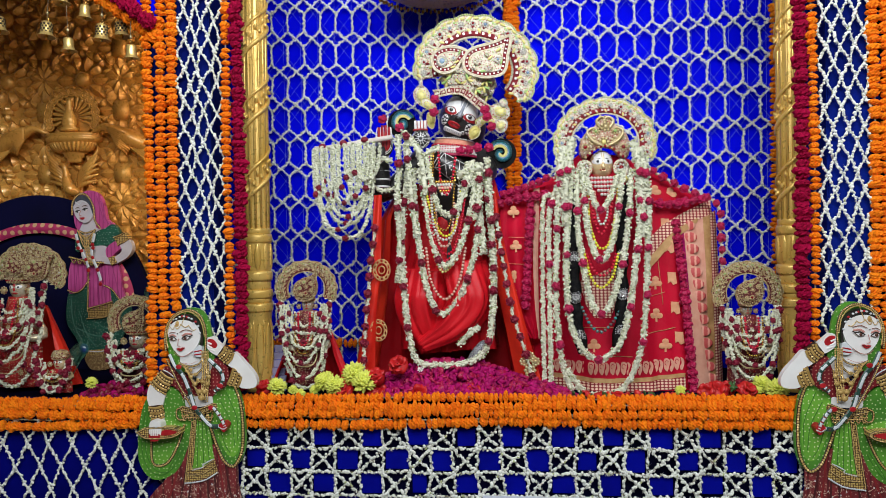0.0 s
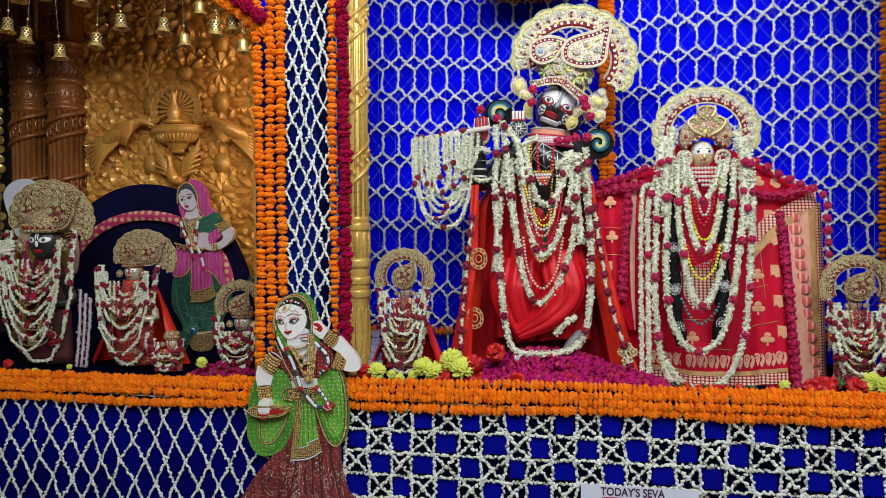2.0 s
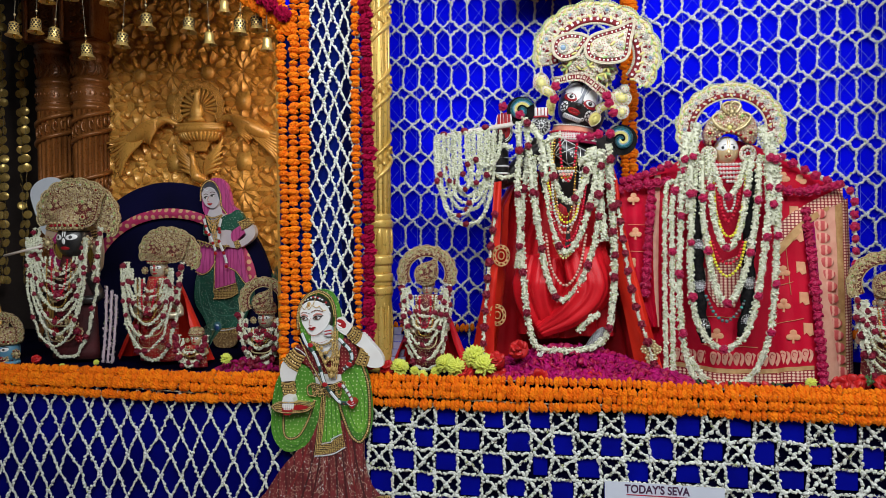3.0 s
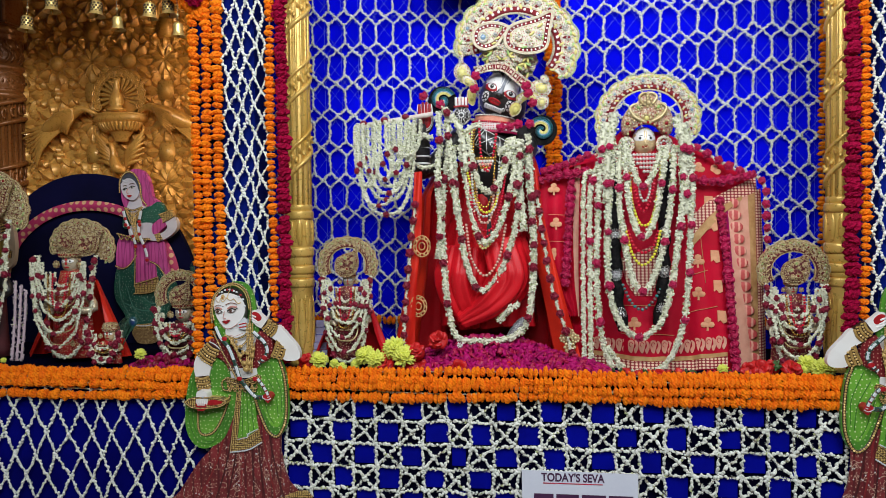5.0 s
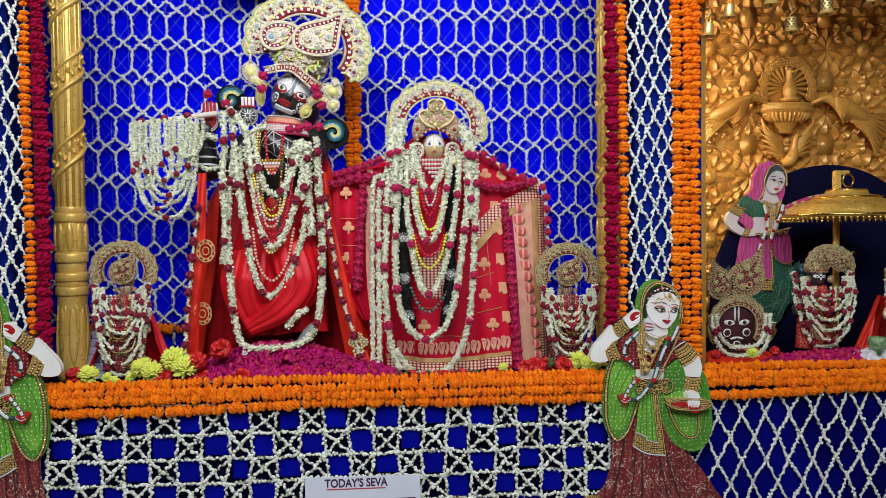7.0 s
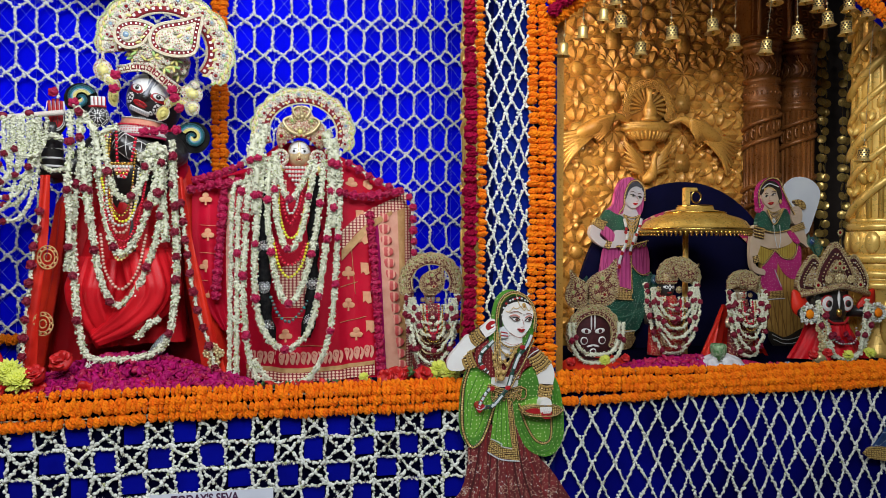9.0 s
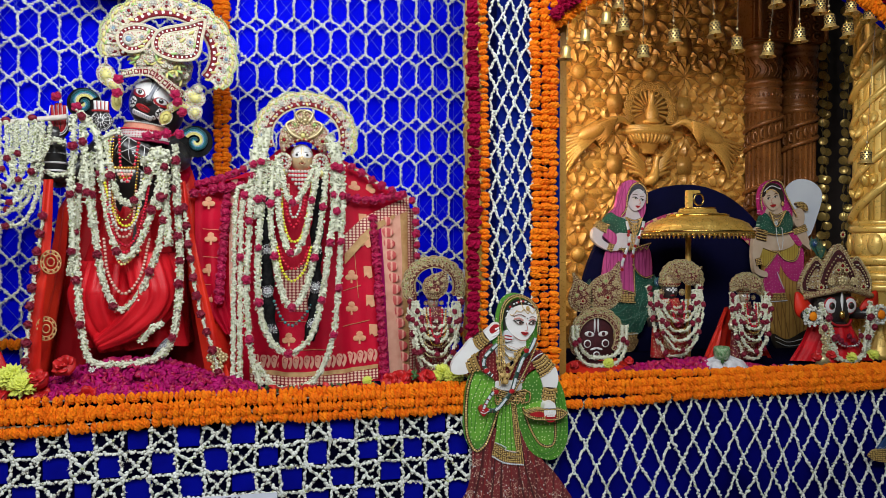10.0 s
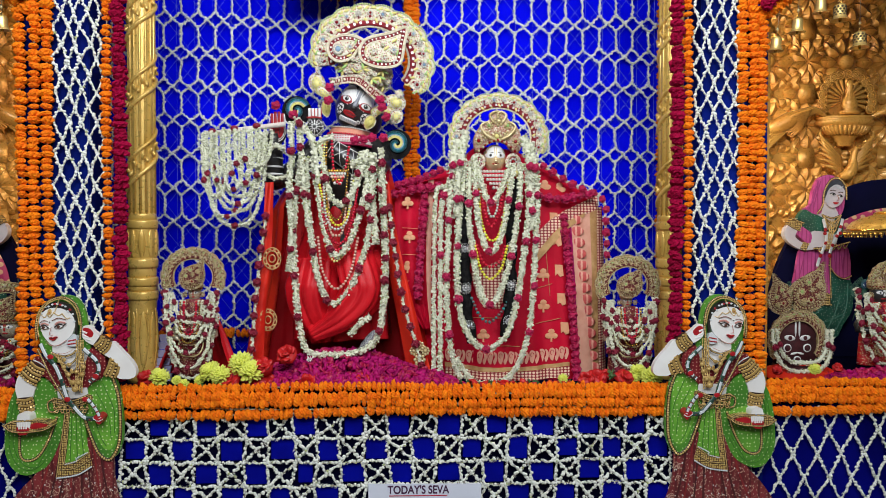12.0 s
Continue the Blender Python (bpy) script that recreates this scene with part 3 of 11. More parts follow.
    for s2 in (-1, 1):
        for k in range(7):
            f = k / 6
            nh.add(tube([(px + s2 * 0.02, 3.402, pz - 0.37 + 0.012 * k), (px + s2 * (0.06 + 0.012 * k), 3.388, pz - 0.345 + 0.026 * k), (px + s2 * (0.125 + 0.012 * math.sin(3 * f)), 3.400, pz - 0.325 + 0.030 * k)], [0.008, 0.013, 0.004], 6, 10))
    neck = nh.part("swan_relief", [CARVED], None, "carved long-necked relief with raised wings")
    neck.parent = panel
    for s2 in (-1, 1):
        wh = Heap()
        x1, z1 = px + s2 * 0.155, pz - 0.075
        wh.add(tube([(x1 - s2 * 0.055, 3.385, z1 - 0.018), (x1 - s2 * 0.02, 3.372, z1 - 0.004), (x1 + s2 * 0.03, 3.366, z1 + 0.014), (x1 + s2 * 0.10, 3.366, z1 - 0.012), (x1 + s2 * 0.20, 3.376, z1 - 0.060), (x1 + s2 * 0.30, 3.392, z1 - 0.11)], [0.004, 0.016, 0.030, 0.044, 0.036, 0.014], 12, 30))
        for k in range(9):
            f = k / 8
            wh.add(tube([(x1 + s2 * (0.06 + 0.02 * f), 3.338 + 0.02 * f, z1 + 0.012 - 0.05 * f), (x1 + s2 * (0.13 - 0.02 * f), 3.335 + 0.02 * f, z1 - 0.010 - 0.07 * f), (x1 + s2 * (0.235 - 0.10 * f), 3.36 + 0.02 * f, z1 - 0.062 - 0.055 * f)], [0.008, 0.013, 0.004], 6, 12))
        for k in range(8):
            wh.add(tube([(x1 + s2 * 0.16, 3.375, z1 - 0.03 - 0.008 * k), (x1 + s2 * 0.27, 3.372, z1 - 0.075 - 0.015 * k), (x1 + s2 * (0.415 - 0.012 * k), 3.402, z1 - 0.10 - 0.027 * k)], [0.006, 0.014, 0.005], 6, 12))
        wing = wh.part("wing_relief", [CARVED], None, "carved bird relief with long tail feathers")
        wing.parent = panel
    # twin turned columns at the panel's far side
    prof = [(0.001, 0), (0.105, 0), (0.11, 0.05), (0.10, 0.10), (0.084, 0.12), (0.084, 1.28), (0.098, 1.285), (0.101, 1.297), (0.098, 1.31), (0.088, 1.318), (0.097, 1.34), (0.100, 1.37), (0.097, 1.40), (0.088, 1.425), (0.099, 1.43), (0.102, 1.442), (0.099, 1.455), (0.083, 1.462), (0.088, 1.50), (0.096, 1.55), (0.098, 1.585), (0.090, 1.598), (0.101, 1.605), (0.103, 1.617), (0.096, 1.628), (0.104, 1.636), (0.106, 1.648), (0.098, 1.66), (0.001, 1.66)]
    col = thing("twin_column", "turned gilded wooden column with spiral fluting", "column", (MID + sgn * 2.885 + 0.02, 3.40, SHELF), "twin niche columns")
    ch = Heap().add(lathe(prof, 32))
    ch.part("shaft", [BROWN], col)
    fl = Heap()
    for k in range(18):
        a = 2 * math.pi * k / 18
        fl.add(tube([(0.084 * math.cos(a), 0.084 * math.sin(a), 0.13), (0.084 * math.cos(a), 0.084 * math.sin(a), 1.28)], 0.0095, 6))
    fl.part("flutes", [BROWN], col)
    for z0 in (0.06, 0.40, 0.74, 1.08):
        sp = Heap()
        for dz in (0.0, 0.105):
            sp.add(tube([(0.096 * math.cos(t), 0.096 * math.sin(t), z0 + dz + 0.030 * (t - math.pi)) for t in np.linspace(math.pi * 0.8, math.pi * 2.2, 30)], 0.013, 8))
        for j in range(10):
            t = math.pi * (0.9 + 1.2 * j / 9)
            sp.add(tube([((0.095) * math.cos(t + 0.10 * math.cos(u)), 0.095 * math.sin(t + 0.10 * math.cos(u)), z0 + 0.052 + 0.030 * (t - math.pi) + 0.024 * math.sin(u)) for u in np.linspace(0.6 * (j % 2), 5.2, 12)], [0.004, 0.008, 0.006], 6))
        sp.part("spiral_band", [BROWN], col)
    ac = Heap()
    for k in range(9):
        a = 2 * math.pi * k / 9
        for o in (-0.10, 0.10):
            pts = [((0.088 + 0.012 * t) * math.cos(a + o + 0.20 * math.sin(5.0 * t + 2 * o)), (0.088 + 0.012 * t) * math.sin(a + o + 0.20 * math.sin(5.0 * t + 2 * o)), 1.468 + 0.115 * t) for t in np.linspace(0, 1, 16)]
            ac.add(tube(pts, [0.003, 0.008, 0.005, 0.009, 0.003], 6))
        ac.add(moved(ball(6, 5), (0.094 * math.cos(a + 0.35), 0.094 * math.sin(a + 0.35), 1.515), (0.007, 0.012, 0.028), (20, 0, math.degrees(a))))
    for k in range(26):
        a = 2 * math.pi * k / 26
        ac.add(moved(ball(7, 5), (0.099 * math.cos(a), 0.099 * math.sin(a), 1.37), (0.006, 0.009, 0.012)))
    for zc in (1.332, 1.408):
        ac.add(moved(lathe([(0.093, -0.005), (0.101, 0), (0.093, 0.005)], 24), (0, 0, zc)))
    ac.part("leaf_band", [BROWN], col)
    copy_thing(col, pose(MID + sgn * 3.11 + 0.02, 3.40, SHELF))
    block = structure("column_block", [box_shape(*sorted((MID + sgn * 2.77, MID + sgn * 3.22)), 3.30, 3.50, 2.56, 3.06, 0.01)], [BROWN], "carved block over the twin columns", "capital")
    bh = Heap()
    for i in range(2):
        xc = MID + sgn * (2.885 + 0.225 * i) + 0.02
        for dx in (-0.092, 0.092):
            bh.add(box_shape(xc + dx - 0.012, xc + dx + 0.012, 3.285, 3.302, 2.57, 3.05, 0.004))
        for j in range(9):
            for q in (-1, 1):
                zc = 2.60 + 0.052 * j
                bh.add(tube([(xc + q * (0.036 + 0.026 * math.cos(u)), 3.296, zc + 0.020 * math.sin(u)) for u in np.linspace(0.4 * (j % 3), 5.0, 10)], [0.004, 0.009, 0.005], 6))
                bh.add(moved(ball(6, 4), (xc + q * 0.036, 3.296, zc), (0.010, 0.010, 0.008)))
    o = bh.part("scroll_carving", [BROWN])
    o.parent = block
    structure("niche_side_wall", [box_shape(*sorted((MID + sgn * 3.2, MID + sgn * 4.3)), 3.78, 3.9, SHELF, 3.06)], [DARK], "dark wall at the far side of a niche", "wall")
    # strings of brass discs
    disc = Heap().add(lathe([(0.001, -0.02), (0.95, -0.03), (1.0, 0.0), (0.95, 0.03), (0.001, 0.02)], 14)).mesh("disc", [SEQUIN])
    for k in range(7):
        x = MID + sgn * (3.27 + 0.075 * k)
        y = 3.55 + 0.05 * (k % 2)
        cur = thing("disc_curtain", "string of hanging round brass sequin discs", "ornament", (x, y, 3.06), "brass disc strings")
        at_base(Heap().add(tube([(x, y, 3.07), (x, y, 1.2)], 0.0012, 4)).part("string", [STRING]), cur)
        for j in range(30):
            rot = np.array(Euler((radians(90 + rng.uniform(-18, 18)), 0, radians(rng.uniform(-55, 55)))).to_matrix())
            ob = place("disc", disc, (x + rng.uniform(-0.006, 0.006), y, 2.85 - j * 0.056), rot, (0.026, 0.026, 0.026), cur)
            ob.matrix_parent_inverse = Matrix.Translation(cur.location).inverted()
    # outer column at the niche's edge
    big = thing("niche_column", "large carved gold column with spiral bands", "column", (MID + sgn * 3.20, 2.90, SHELF), "carved gold columns")
    gold_column(big, 0.125, 2.16)


def gold_column(base, r, hgt):
    """A gilded column: plinth, rings, leaf band, fluted and spiral-bound shaft."""
    s = r / 0.055
    k = hgt
    Heap().add(lathe([(0.001, 0.0), (r * 1.12, 0.0), (r * 1.12, 0.02), (r * 1.0, 0.05), (r * 0.98, 0.26), (r * 1.02, 0.32), (r * 1.12, 0.335)], 24)).part("plinth", [GOLD], base)
    lo = Heap()
    for j in range(8):
        a = 2 * math.pi * (j + 0.5) / 8
        lo.add(moved(ball(8, 8), (r * 0.985 * math.cos(a), r * 0.985 * math.sin(a), 0.17), (0.10 * r, 0.30 * r, 0.115), (0, 0, math.degrees(a))))
        lo.add(tube([(r * (1.0 + 0.10 * math.sin(2 * t)) * math.cos(a + 0.33 * math.sin(1.2 * t)), r * (1.0 + 0.10 * math.sin(2 * t)) * math.sin(a + 0.33 * math.sin(1.2 * t)), 0.05 + 0.14 * t) for t in np.linspace(0, 1.75, 14)], [0.04 * r, 0.09 * r, 0.05 * r], 6))
    lo.part("foot_leaf_band", [GOLD], base)
    ring = Heap()
    for z, q, w in ((0.345, 1.13, 0.018), (0.375, 1.05, 0.012), (0.40, 1.13, 0.018), (0.44, 1.0, 0.025), (0.475, 1.12, 0.02), (0.63, 1.12, 0.018), (0.66, 1.02, 0.014)):
        ring.add(lathe([(0.001, z - w), (r * q * 0.96, z - w), (r * q, z - w * 0.5), (r * q, z + w * 0.5), (r * q * 0.96, z + w), (0.001, z + w)], 24))
    ring.part("ring", [GOLD], base)
    lf = Heap().add(lathe([(r * 0.95, 0.48), (r * 1.08, 0.52), (r * 1.1, 0.57), (r * 0.98, 0.63)], 24))
    for j in range(10):
        a = 2 * math.pi * j / 10
        lf.add(moved(ball(7, 6), (r * 1.07 * math.cos(a), r * 1.07 * math.sin(a), 0.555), (0.1 * r, 0.28 * r, 0.055), (0, 0, math.degrees(a))))
    lf.part("leaf_band", [GOLD], base)
    Heap().add(lathe([(r * 0.9, 0.66), (r * 0.92, 0.8), (r * 0.92, k - 0.1), (r * 1.05, k - 0.06), (r * 1.05, k), (0.001, k)], 24)).part("shaft", [GOLD], base)
    fl = Heap()
    for j in range(14):
        a = 2 * math.pi * j / 14
        fl.add(tube([(r * 0.9 * math.cos(a), r * 0.9 * math.sin(a), 0.67), (r * 0.9 * math.cos(a), r * 0.9 * math.sin(a), k - 0.1)], r * 0.11, 6))
    fl.part("flutes", [GOLD], base)
    z = 0.74
    while z < k - 0.3:
        sp = Heap().add(tube([(r * 1.0 * math.cos(t), r * 1.0 * math.sin(t), z + (t - math.pi) * 0.9 * r) for t in np.linspace(math.pi * 0.8, math.pi * 2.2, 26)], r * 0.17, 7))
        sp.add(tube([(r * 1.0 * math.cos(t), r * 1.0 * math.sin(t), z + 0.1 * s * 0.5 + 0.05 + (t - math.pi) * 0.9 * r) for t in np.linspace(math.pi * 0.8, math.pi * 2.2, 26)], r * 0.13, 7))
        sp.part("spiral_band", [GOLD], base)
        ov = Heap()
        for j in range(14):
            t = math.pi * (0.9 + 1.2 * j / 13)
            ov.add(moved(ball(6, 5), (r * 0.98 * math.cos(t), r * 0.98 * math.sin(t), z + 0.05 * s * 0.5 + 0.025 + (t - math.pi) * 0.9 * r + 0.01 * (-1) ** j), (0.16 * r, 0.16 * r, 0.3 * r), (0, 40 * (-1) ** j, math.degrees(t))))
        ov.part("scroll_band", [GOLD], base)
        z += 0.30
    return base


niche(-1)
niche(1)
for x in (-0.988, 1.168):
    b = thing("gold_column", "slender carved gold column beside the blue backdrop", "column", (x, 2.82, SHELF), "carved gold columns")
    gold_column(b, 0.053, 2.06)

# ---- flower lattices ----
LATTICE = "white flower lattices"


def string_part(parent, lines, step=0.0064, size=0.0088, spread=0.0042, stars=0.25, core=0.0016):
    h = Heap()
    for ln in lines:
        h.add(tube(np.asarray(ln, float), core, 5), 0 if core > 0.002 else 2)
        bead_flowers(h, ln, step, size, spread, 0, 1, stars)
    return tagged(h.part("flower_string", [BUD, BUD_GREEN, STRING], parent), kind="stuff")


# honeycomb mesh over the backdrop, one string to a column
lat = thing("flower_lattice", "honeycomb mesh of white jasmine strings over the blue backdrop", "flower lattice", group=LATTICE)
SX, SZ, Y = 0.0814, 0.1565, BACK_Y - 0.032
UP = 0.088
cols, rows = 34, 13
wob = rng.normal(size=(rows * 2 + 2, cols + 1, 2)) * 0.0016
sag = lambda i: 0.9655 - 0.036 * max(0.0, math.sin((i - 4) / 24 * math.pi)) + 0.005 * math.sin(i * 0.9 + 1)
lean = lambda i: -1.3055 + i * SX - 0.012 * math.sin((i - 4) / 14 * math.pi)
for i in range(cols):
    lines = []
    for r in range(rows):
        z0 = r * SZ + sag(i)
        x, x2 = lean(i), lean(i + 1)
        a = (x + wob[2 * r, i, 0], Y, z0 + wob[2 * r, i, 1])
        b = (x + wob[2 * r + 1, i, 0], Y, z0 + UP + wob[2 * r + 1, i, 1])
        lines.append([a, b])
        if i + 1 < cols:
            za = r * SZ + sag(i + 1)
            a2 = (x2 + wob[2 * r, i + 1, 0], Y, za + wob[2 * r, i + 1, 1])
            b2 = (x2 + wob[2 * r + 1, i + 1, 0], Y, za + UP + wob[2 * r + 1, i + 1, 1])
            up = (a[0] + wob[2 * r + 2, i, 0] - wob[2 * r, i, 0], Y, a[2] + SZ)
            up2 = (a2[0] + wob[2 * r + 2, i + 1, 0] - wob[2 * r, i + 1, 0], Y, a2[2] + SZ)
            lines += [[b, up2], [b2, up]]
    string_part(lat, lines, 0.0054, 0.0084, 0.0042, 0.4, 0.0026)

# square mesh with crossed cells on the middle front
lat = thing("flower_lattice", "square mesh of white flower strings with crossed cells", "flower lattice", group=LATTICE)
Q, YF = 0.0872, FRONT - 0.024
NX, NZ = 24, 7
wob = rng.normal(size=(NX + 1, NZ + 1, 2)) * 0.005
node = lambda i, j: (-0.945 + i * Q + wob[i, j, 0], YF, 0.838 - j * Q + wob[i, j, 1])
for i in range(NX):
    string_part(lat, [[node(i, j), node(i, j + 1)] for j in range(NZ)])
for j in range(1, NZ):
    string_part(lat, [[node(i, j), node(i + 1, j)] for i in range(NX - 1)])
for j in range(NZ):
    string_part(lat, [ln for i in range(NX - 1) if (i + j) % 2 == 0 for ln in ([node(i, j), node(i + 1, j + 1)], [node(i + 1, j), node(i, j + 1)])])
for i in range(NX - 1):
    for j in range(NZ):
        if (i + j) % 2:
            a, b = node(i, j), node(i + 1, j + 1)
            o = Heap().add(box_shape(a[0] + 0.006, b[0] - 0.006, FRONT - 0.011, FRONT - 0.0065, b[2] + 0.006, a[2] - 0.006, 0.0015)).part("cloth_square", [BLUE_PATCH], lat, "blue cloth square", False)


def diamond_lattice(label, x0, n, s, z0, z1, pitch, y, fan=0.0):
    """Zigzag strings that meet their neighbours by turns."""
    la = thing("flower_lattice", label, "flower lattice", group=LATTICE)
    m = int((z1 - z0) / pitch) + 1
    jit = rng.normal(size=(m, n + 2, 2)) * 0.004
    for i in range(n):
        pts = []
        for r in range(m):
            even = (i + r) % 2 == 0
            xx = x0 + i * s + (s / 2 if even else -s / 2)
            k = i + (1 if even else 0)
            pts.append((xx + jit[r, k, 0], y, z1 - r * pitch + jit[r, k, 1]))
        string_part(la, [[pts[q], pts[q + 1]] for q in range(m - 1)], 0.0066, 0.0080, 0.0034, 0.12, 0.0024)
    return la


diamond_lattice("diamond mesh of white flower strings on the altar front", -2.80, 40, 0.0465, 0.26, 0.85, 0.089, FRONT - 0.02)
diamond_lattice("diamond mesh of white flower strings on the altar front", 1.13, 44, 0.0465, 0.26, 0.85, 0.089, FRONT - 0.02)
diamond_lattice("narrow diamond mesh of white flower strings on a pillar", -1.162, 7, 0.0248, 0.95, 2.95, 0.056, FRONT - 0.022)
diamond_lattice("narrow diamond mesh of white flower strings on a pillar", 1.146, 7, 0.0256, 0.95, 2.95, 0.056, FRONT - 0.022)
for sgn, x0 in ((-1, -2.95), (1, 1.42)):
    la = thing("flower_lattice", "hanging white flower strings over the arch", "flower lattice", group=LATTICE)
    for k in range(40):
        x = x0 + k * 0.04
        zb = arch_z(x, MID + sgn * 2.18) + 0.03
        if zb < 2.95:
            string_part(la, [[(x, FRONT - 0.04, 2.95), (x, FRONT - 0.04, zb)]], 0.014)

# ---- marigold and carnation garlands ----
MG = "orange marigold garlands"
for x0, x1, lift in ((-2.85, -1.30, 0.0), (-1.0, 1.13, 0.008), (1.36, 3.15, 0.012)):
    for dz, y, dia, ms, sg in ((0.924, FRONT - 0.018, 0.037, MARI_MESH, 0.004), (0.899, FRONT - 0.032, 0.038, MARI_MESH, 0.004), (0.873, FRONT - 0.036, 0.038, MARI_MESH, 0.004), (0.836, FRONT - 0.034, 0.038, MARI_MESH, 0.006)):
        ph = rng.uniform(0, 6)
        ln = [(x, y, dz + lift + sg * math.sin(3.1 * x + ph) + 0.5 * sg * math.sin(7 * x + ph)) for x in np.linspace(x0, x1, 22)]
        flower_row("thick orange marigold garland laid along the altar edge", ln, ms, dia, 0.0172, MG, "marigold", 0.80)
    ln = [(x, FRONT - 0.022, 0.854 + lift + 0.008 * math.sin(5 * x)) for x in np.linspace(x0, x1, 16)]
    garland("thin white flower string between the marigold garlands", ln, 0.004, 0.008, per=1, step=0.012, name="jasmine_string")
for xs in ((-1.287, -1.241, -1.193), (-0.986,), (1.112,), (1.316, 1.353, 1.389)):
    for x in xs:
        ph, q = rng.uniform(0, 6), rng.uniform(2, 5)
        ln = [(x + 0.004 * math.sin(q * z + ph), FRONT - 0.026, z) for z in np.linspace(0.98, 2.95, 14)]
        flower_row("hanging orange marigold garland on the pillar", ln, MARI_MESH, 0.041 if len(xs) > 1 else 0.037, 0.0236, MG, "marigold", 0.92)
for x in (-0.943, 1.067):
    ph = rng.uniform(0, 6)
    ln = [(x + 0.005 * math.sin(3 * z + ph), FRONT - 0.030, z) for z in np.linspace(0.98, 2.95, 14)]
    flower_row("hanging crimson carnation garland on the pillar edge", ln, MAROON_MESH, 0.050, 0.024, "crimson garlands", "carnation", 0.86, name="carnation_garland", tilt=0.2)
for x in (0.075, 0.11):
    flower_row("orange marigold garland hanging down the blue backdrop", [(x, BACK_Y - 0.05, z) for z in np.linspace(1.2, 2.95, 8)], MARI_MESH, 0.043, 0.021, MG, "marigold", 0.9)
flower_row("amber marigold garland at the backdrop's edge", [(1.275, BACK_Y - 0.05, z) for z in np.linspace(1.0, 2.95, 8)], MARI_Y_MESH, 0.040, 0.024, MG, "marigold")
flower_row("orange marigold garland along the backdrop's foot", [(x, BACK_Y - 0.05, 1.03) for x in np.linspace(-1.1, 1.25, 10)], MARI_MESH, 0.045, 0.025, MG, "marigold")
for sgn in (-1, 1):
    c = MID + sgn * 2.18
    for ms, dy, dz, nm, lab, piece in ((MAROON_MESH, -0.01, 0.045, "carnation_garland", "crimson carnation garland along the arch", "carnation"), (MARI_MESH, 0.03, 0.0, "marigold_garland", "orange marigold garland along the arch", "marigold")):
        ln = [(x, FRONT - 0.055 + dy, arch_z(x, c) + 0.005 + dz) for x in np.linspace(c - 0.86, c + 0.86, 30)]
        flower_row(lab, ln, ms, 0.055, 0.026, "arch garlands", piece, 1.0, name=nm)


# ---- jewelled crowns ----
CREAM = mat("cream_beadwork", (0.86, 0.82, 0.70), (0.74, 0.66, 0.50), 60, 0.5, bump=0.9, bscale=500)
over(CREAM, "dots", (0.46, 0.05, 0.06), 100, 0.25, 0.17)
over(CREAM, "dots", (0.52, 0.58, 0.26), 60, 0.22, 0.14)
ANTIQUE = mat("antique_gold_beadwork", (0.56, 0.42, 0.20), (0.28, 0.18, 0.07), 60, 0.4, metal=0.2, bump=0.9, bscale=500)
over(ANTIQUE, "dots", (0.16, 0.015, 0.02), 85, 0.30, 0.22)
over(ANTIQUE, "dots", (0.72, 0.64, 0.46), 110, 0.26, 0.16)
VELVET = mat("crimson_velvet", (0.26, 0.008, 0.018), (0.16, 0.004, 0.01), 40, 0.8, bump=0.4, bscale=400)
VELVET_DARK = mat("maroon_velvet", (0.07, 0.006, 0.01), (0.035, 0.003, 0.006), 40, 0.8, bump=0.4, bscale=400)
VELVET_DEEP = mat("deep_red_beaded_velvet", (0.16, 0.010, 0.016), (0.09, 0.006, 0.01), 40, 0.6, bump=0.5, bscale=400)
over(VELVET_DEEP, "dots", (0.50, 0.36, 0.16), 120, 0.24, 0.16)
PEARL = mat("pearl", (0.68, 0.65, 0.60), (0.54, 0.50, 0.45), 60, 0.22, island=0.5, coat=0.5)
PEARL_GOLD = mat("gilt_bead", (0.70, 0.58, 0.34), (0.48, 0.36, 0.16), 60, 0.3, metal=0.3, island=0.6)
LIME = mat("lime_sequin", (0.44, 0.62, 0.22), (0.28, 0.48, 0.14), 50, 0.35, island=0.6)
LEMON = mat("lemon_bead", (0.78, 0.72, 0.28), (0.66, 0.56, 0.16), 50, 0.35, island=0.6)
GEM = mat("red_gem", (0.35, 0.01, 0.02), (0.2, 0.005, 0.01), 50, 0.15, island=0.5, coat=0.6)
SKYGEM = mat("pale_blue_gem", (0.35, 0.5, 0.62), (0.2, 0.3, 0.45), 50, 0.15, coat=0.6)
ROPE = mat("cream_cord", (0.84, 0.78, 0.62), (0.70, 0.60, 0.42), 90, 0.6, bump=0.8, bscale=600)
PALE_LIME = mat("pale_lime_bead", (0.62, 0.70, 0.36), (0.52, 0.58, 0.24), 60, 0.45, island=0.5)
BRIGHT = [CREAM, VELVET, PEARL, LIME, LEMON, GEM, SKYGEM]
DIM = [ANTIQUE, VELVET_DEEP, PEARL_GOLD, LIME, PEARL_GOLD, GEM, PEARL]
LEAFDROP = moved(ball(7, 5), (0.5, 0, 0), (0.5, 0.22, 0.14))


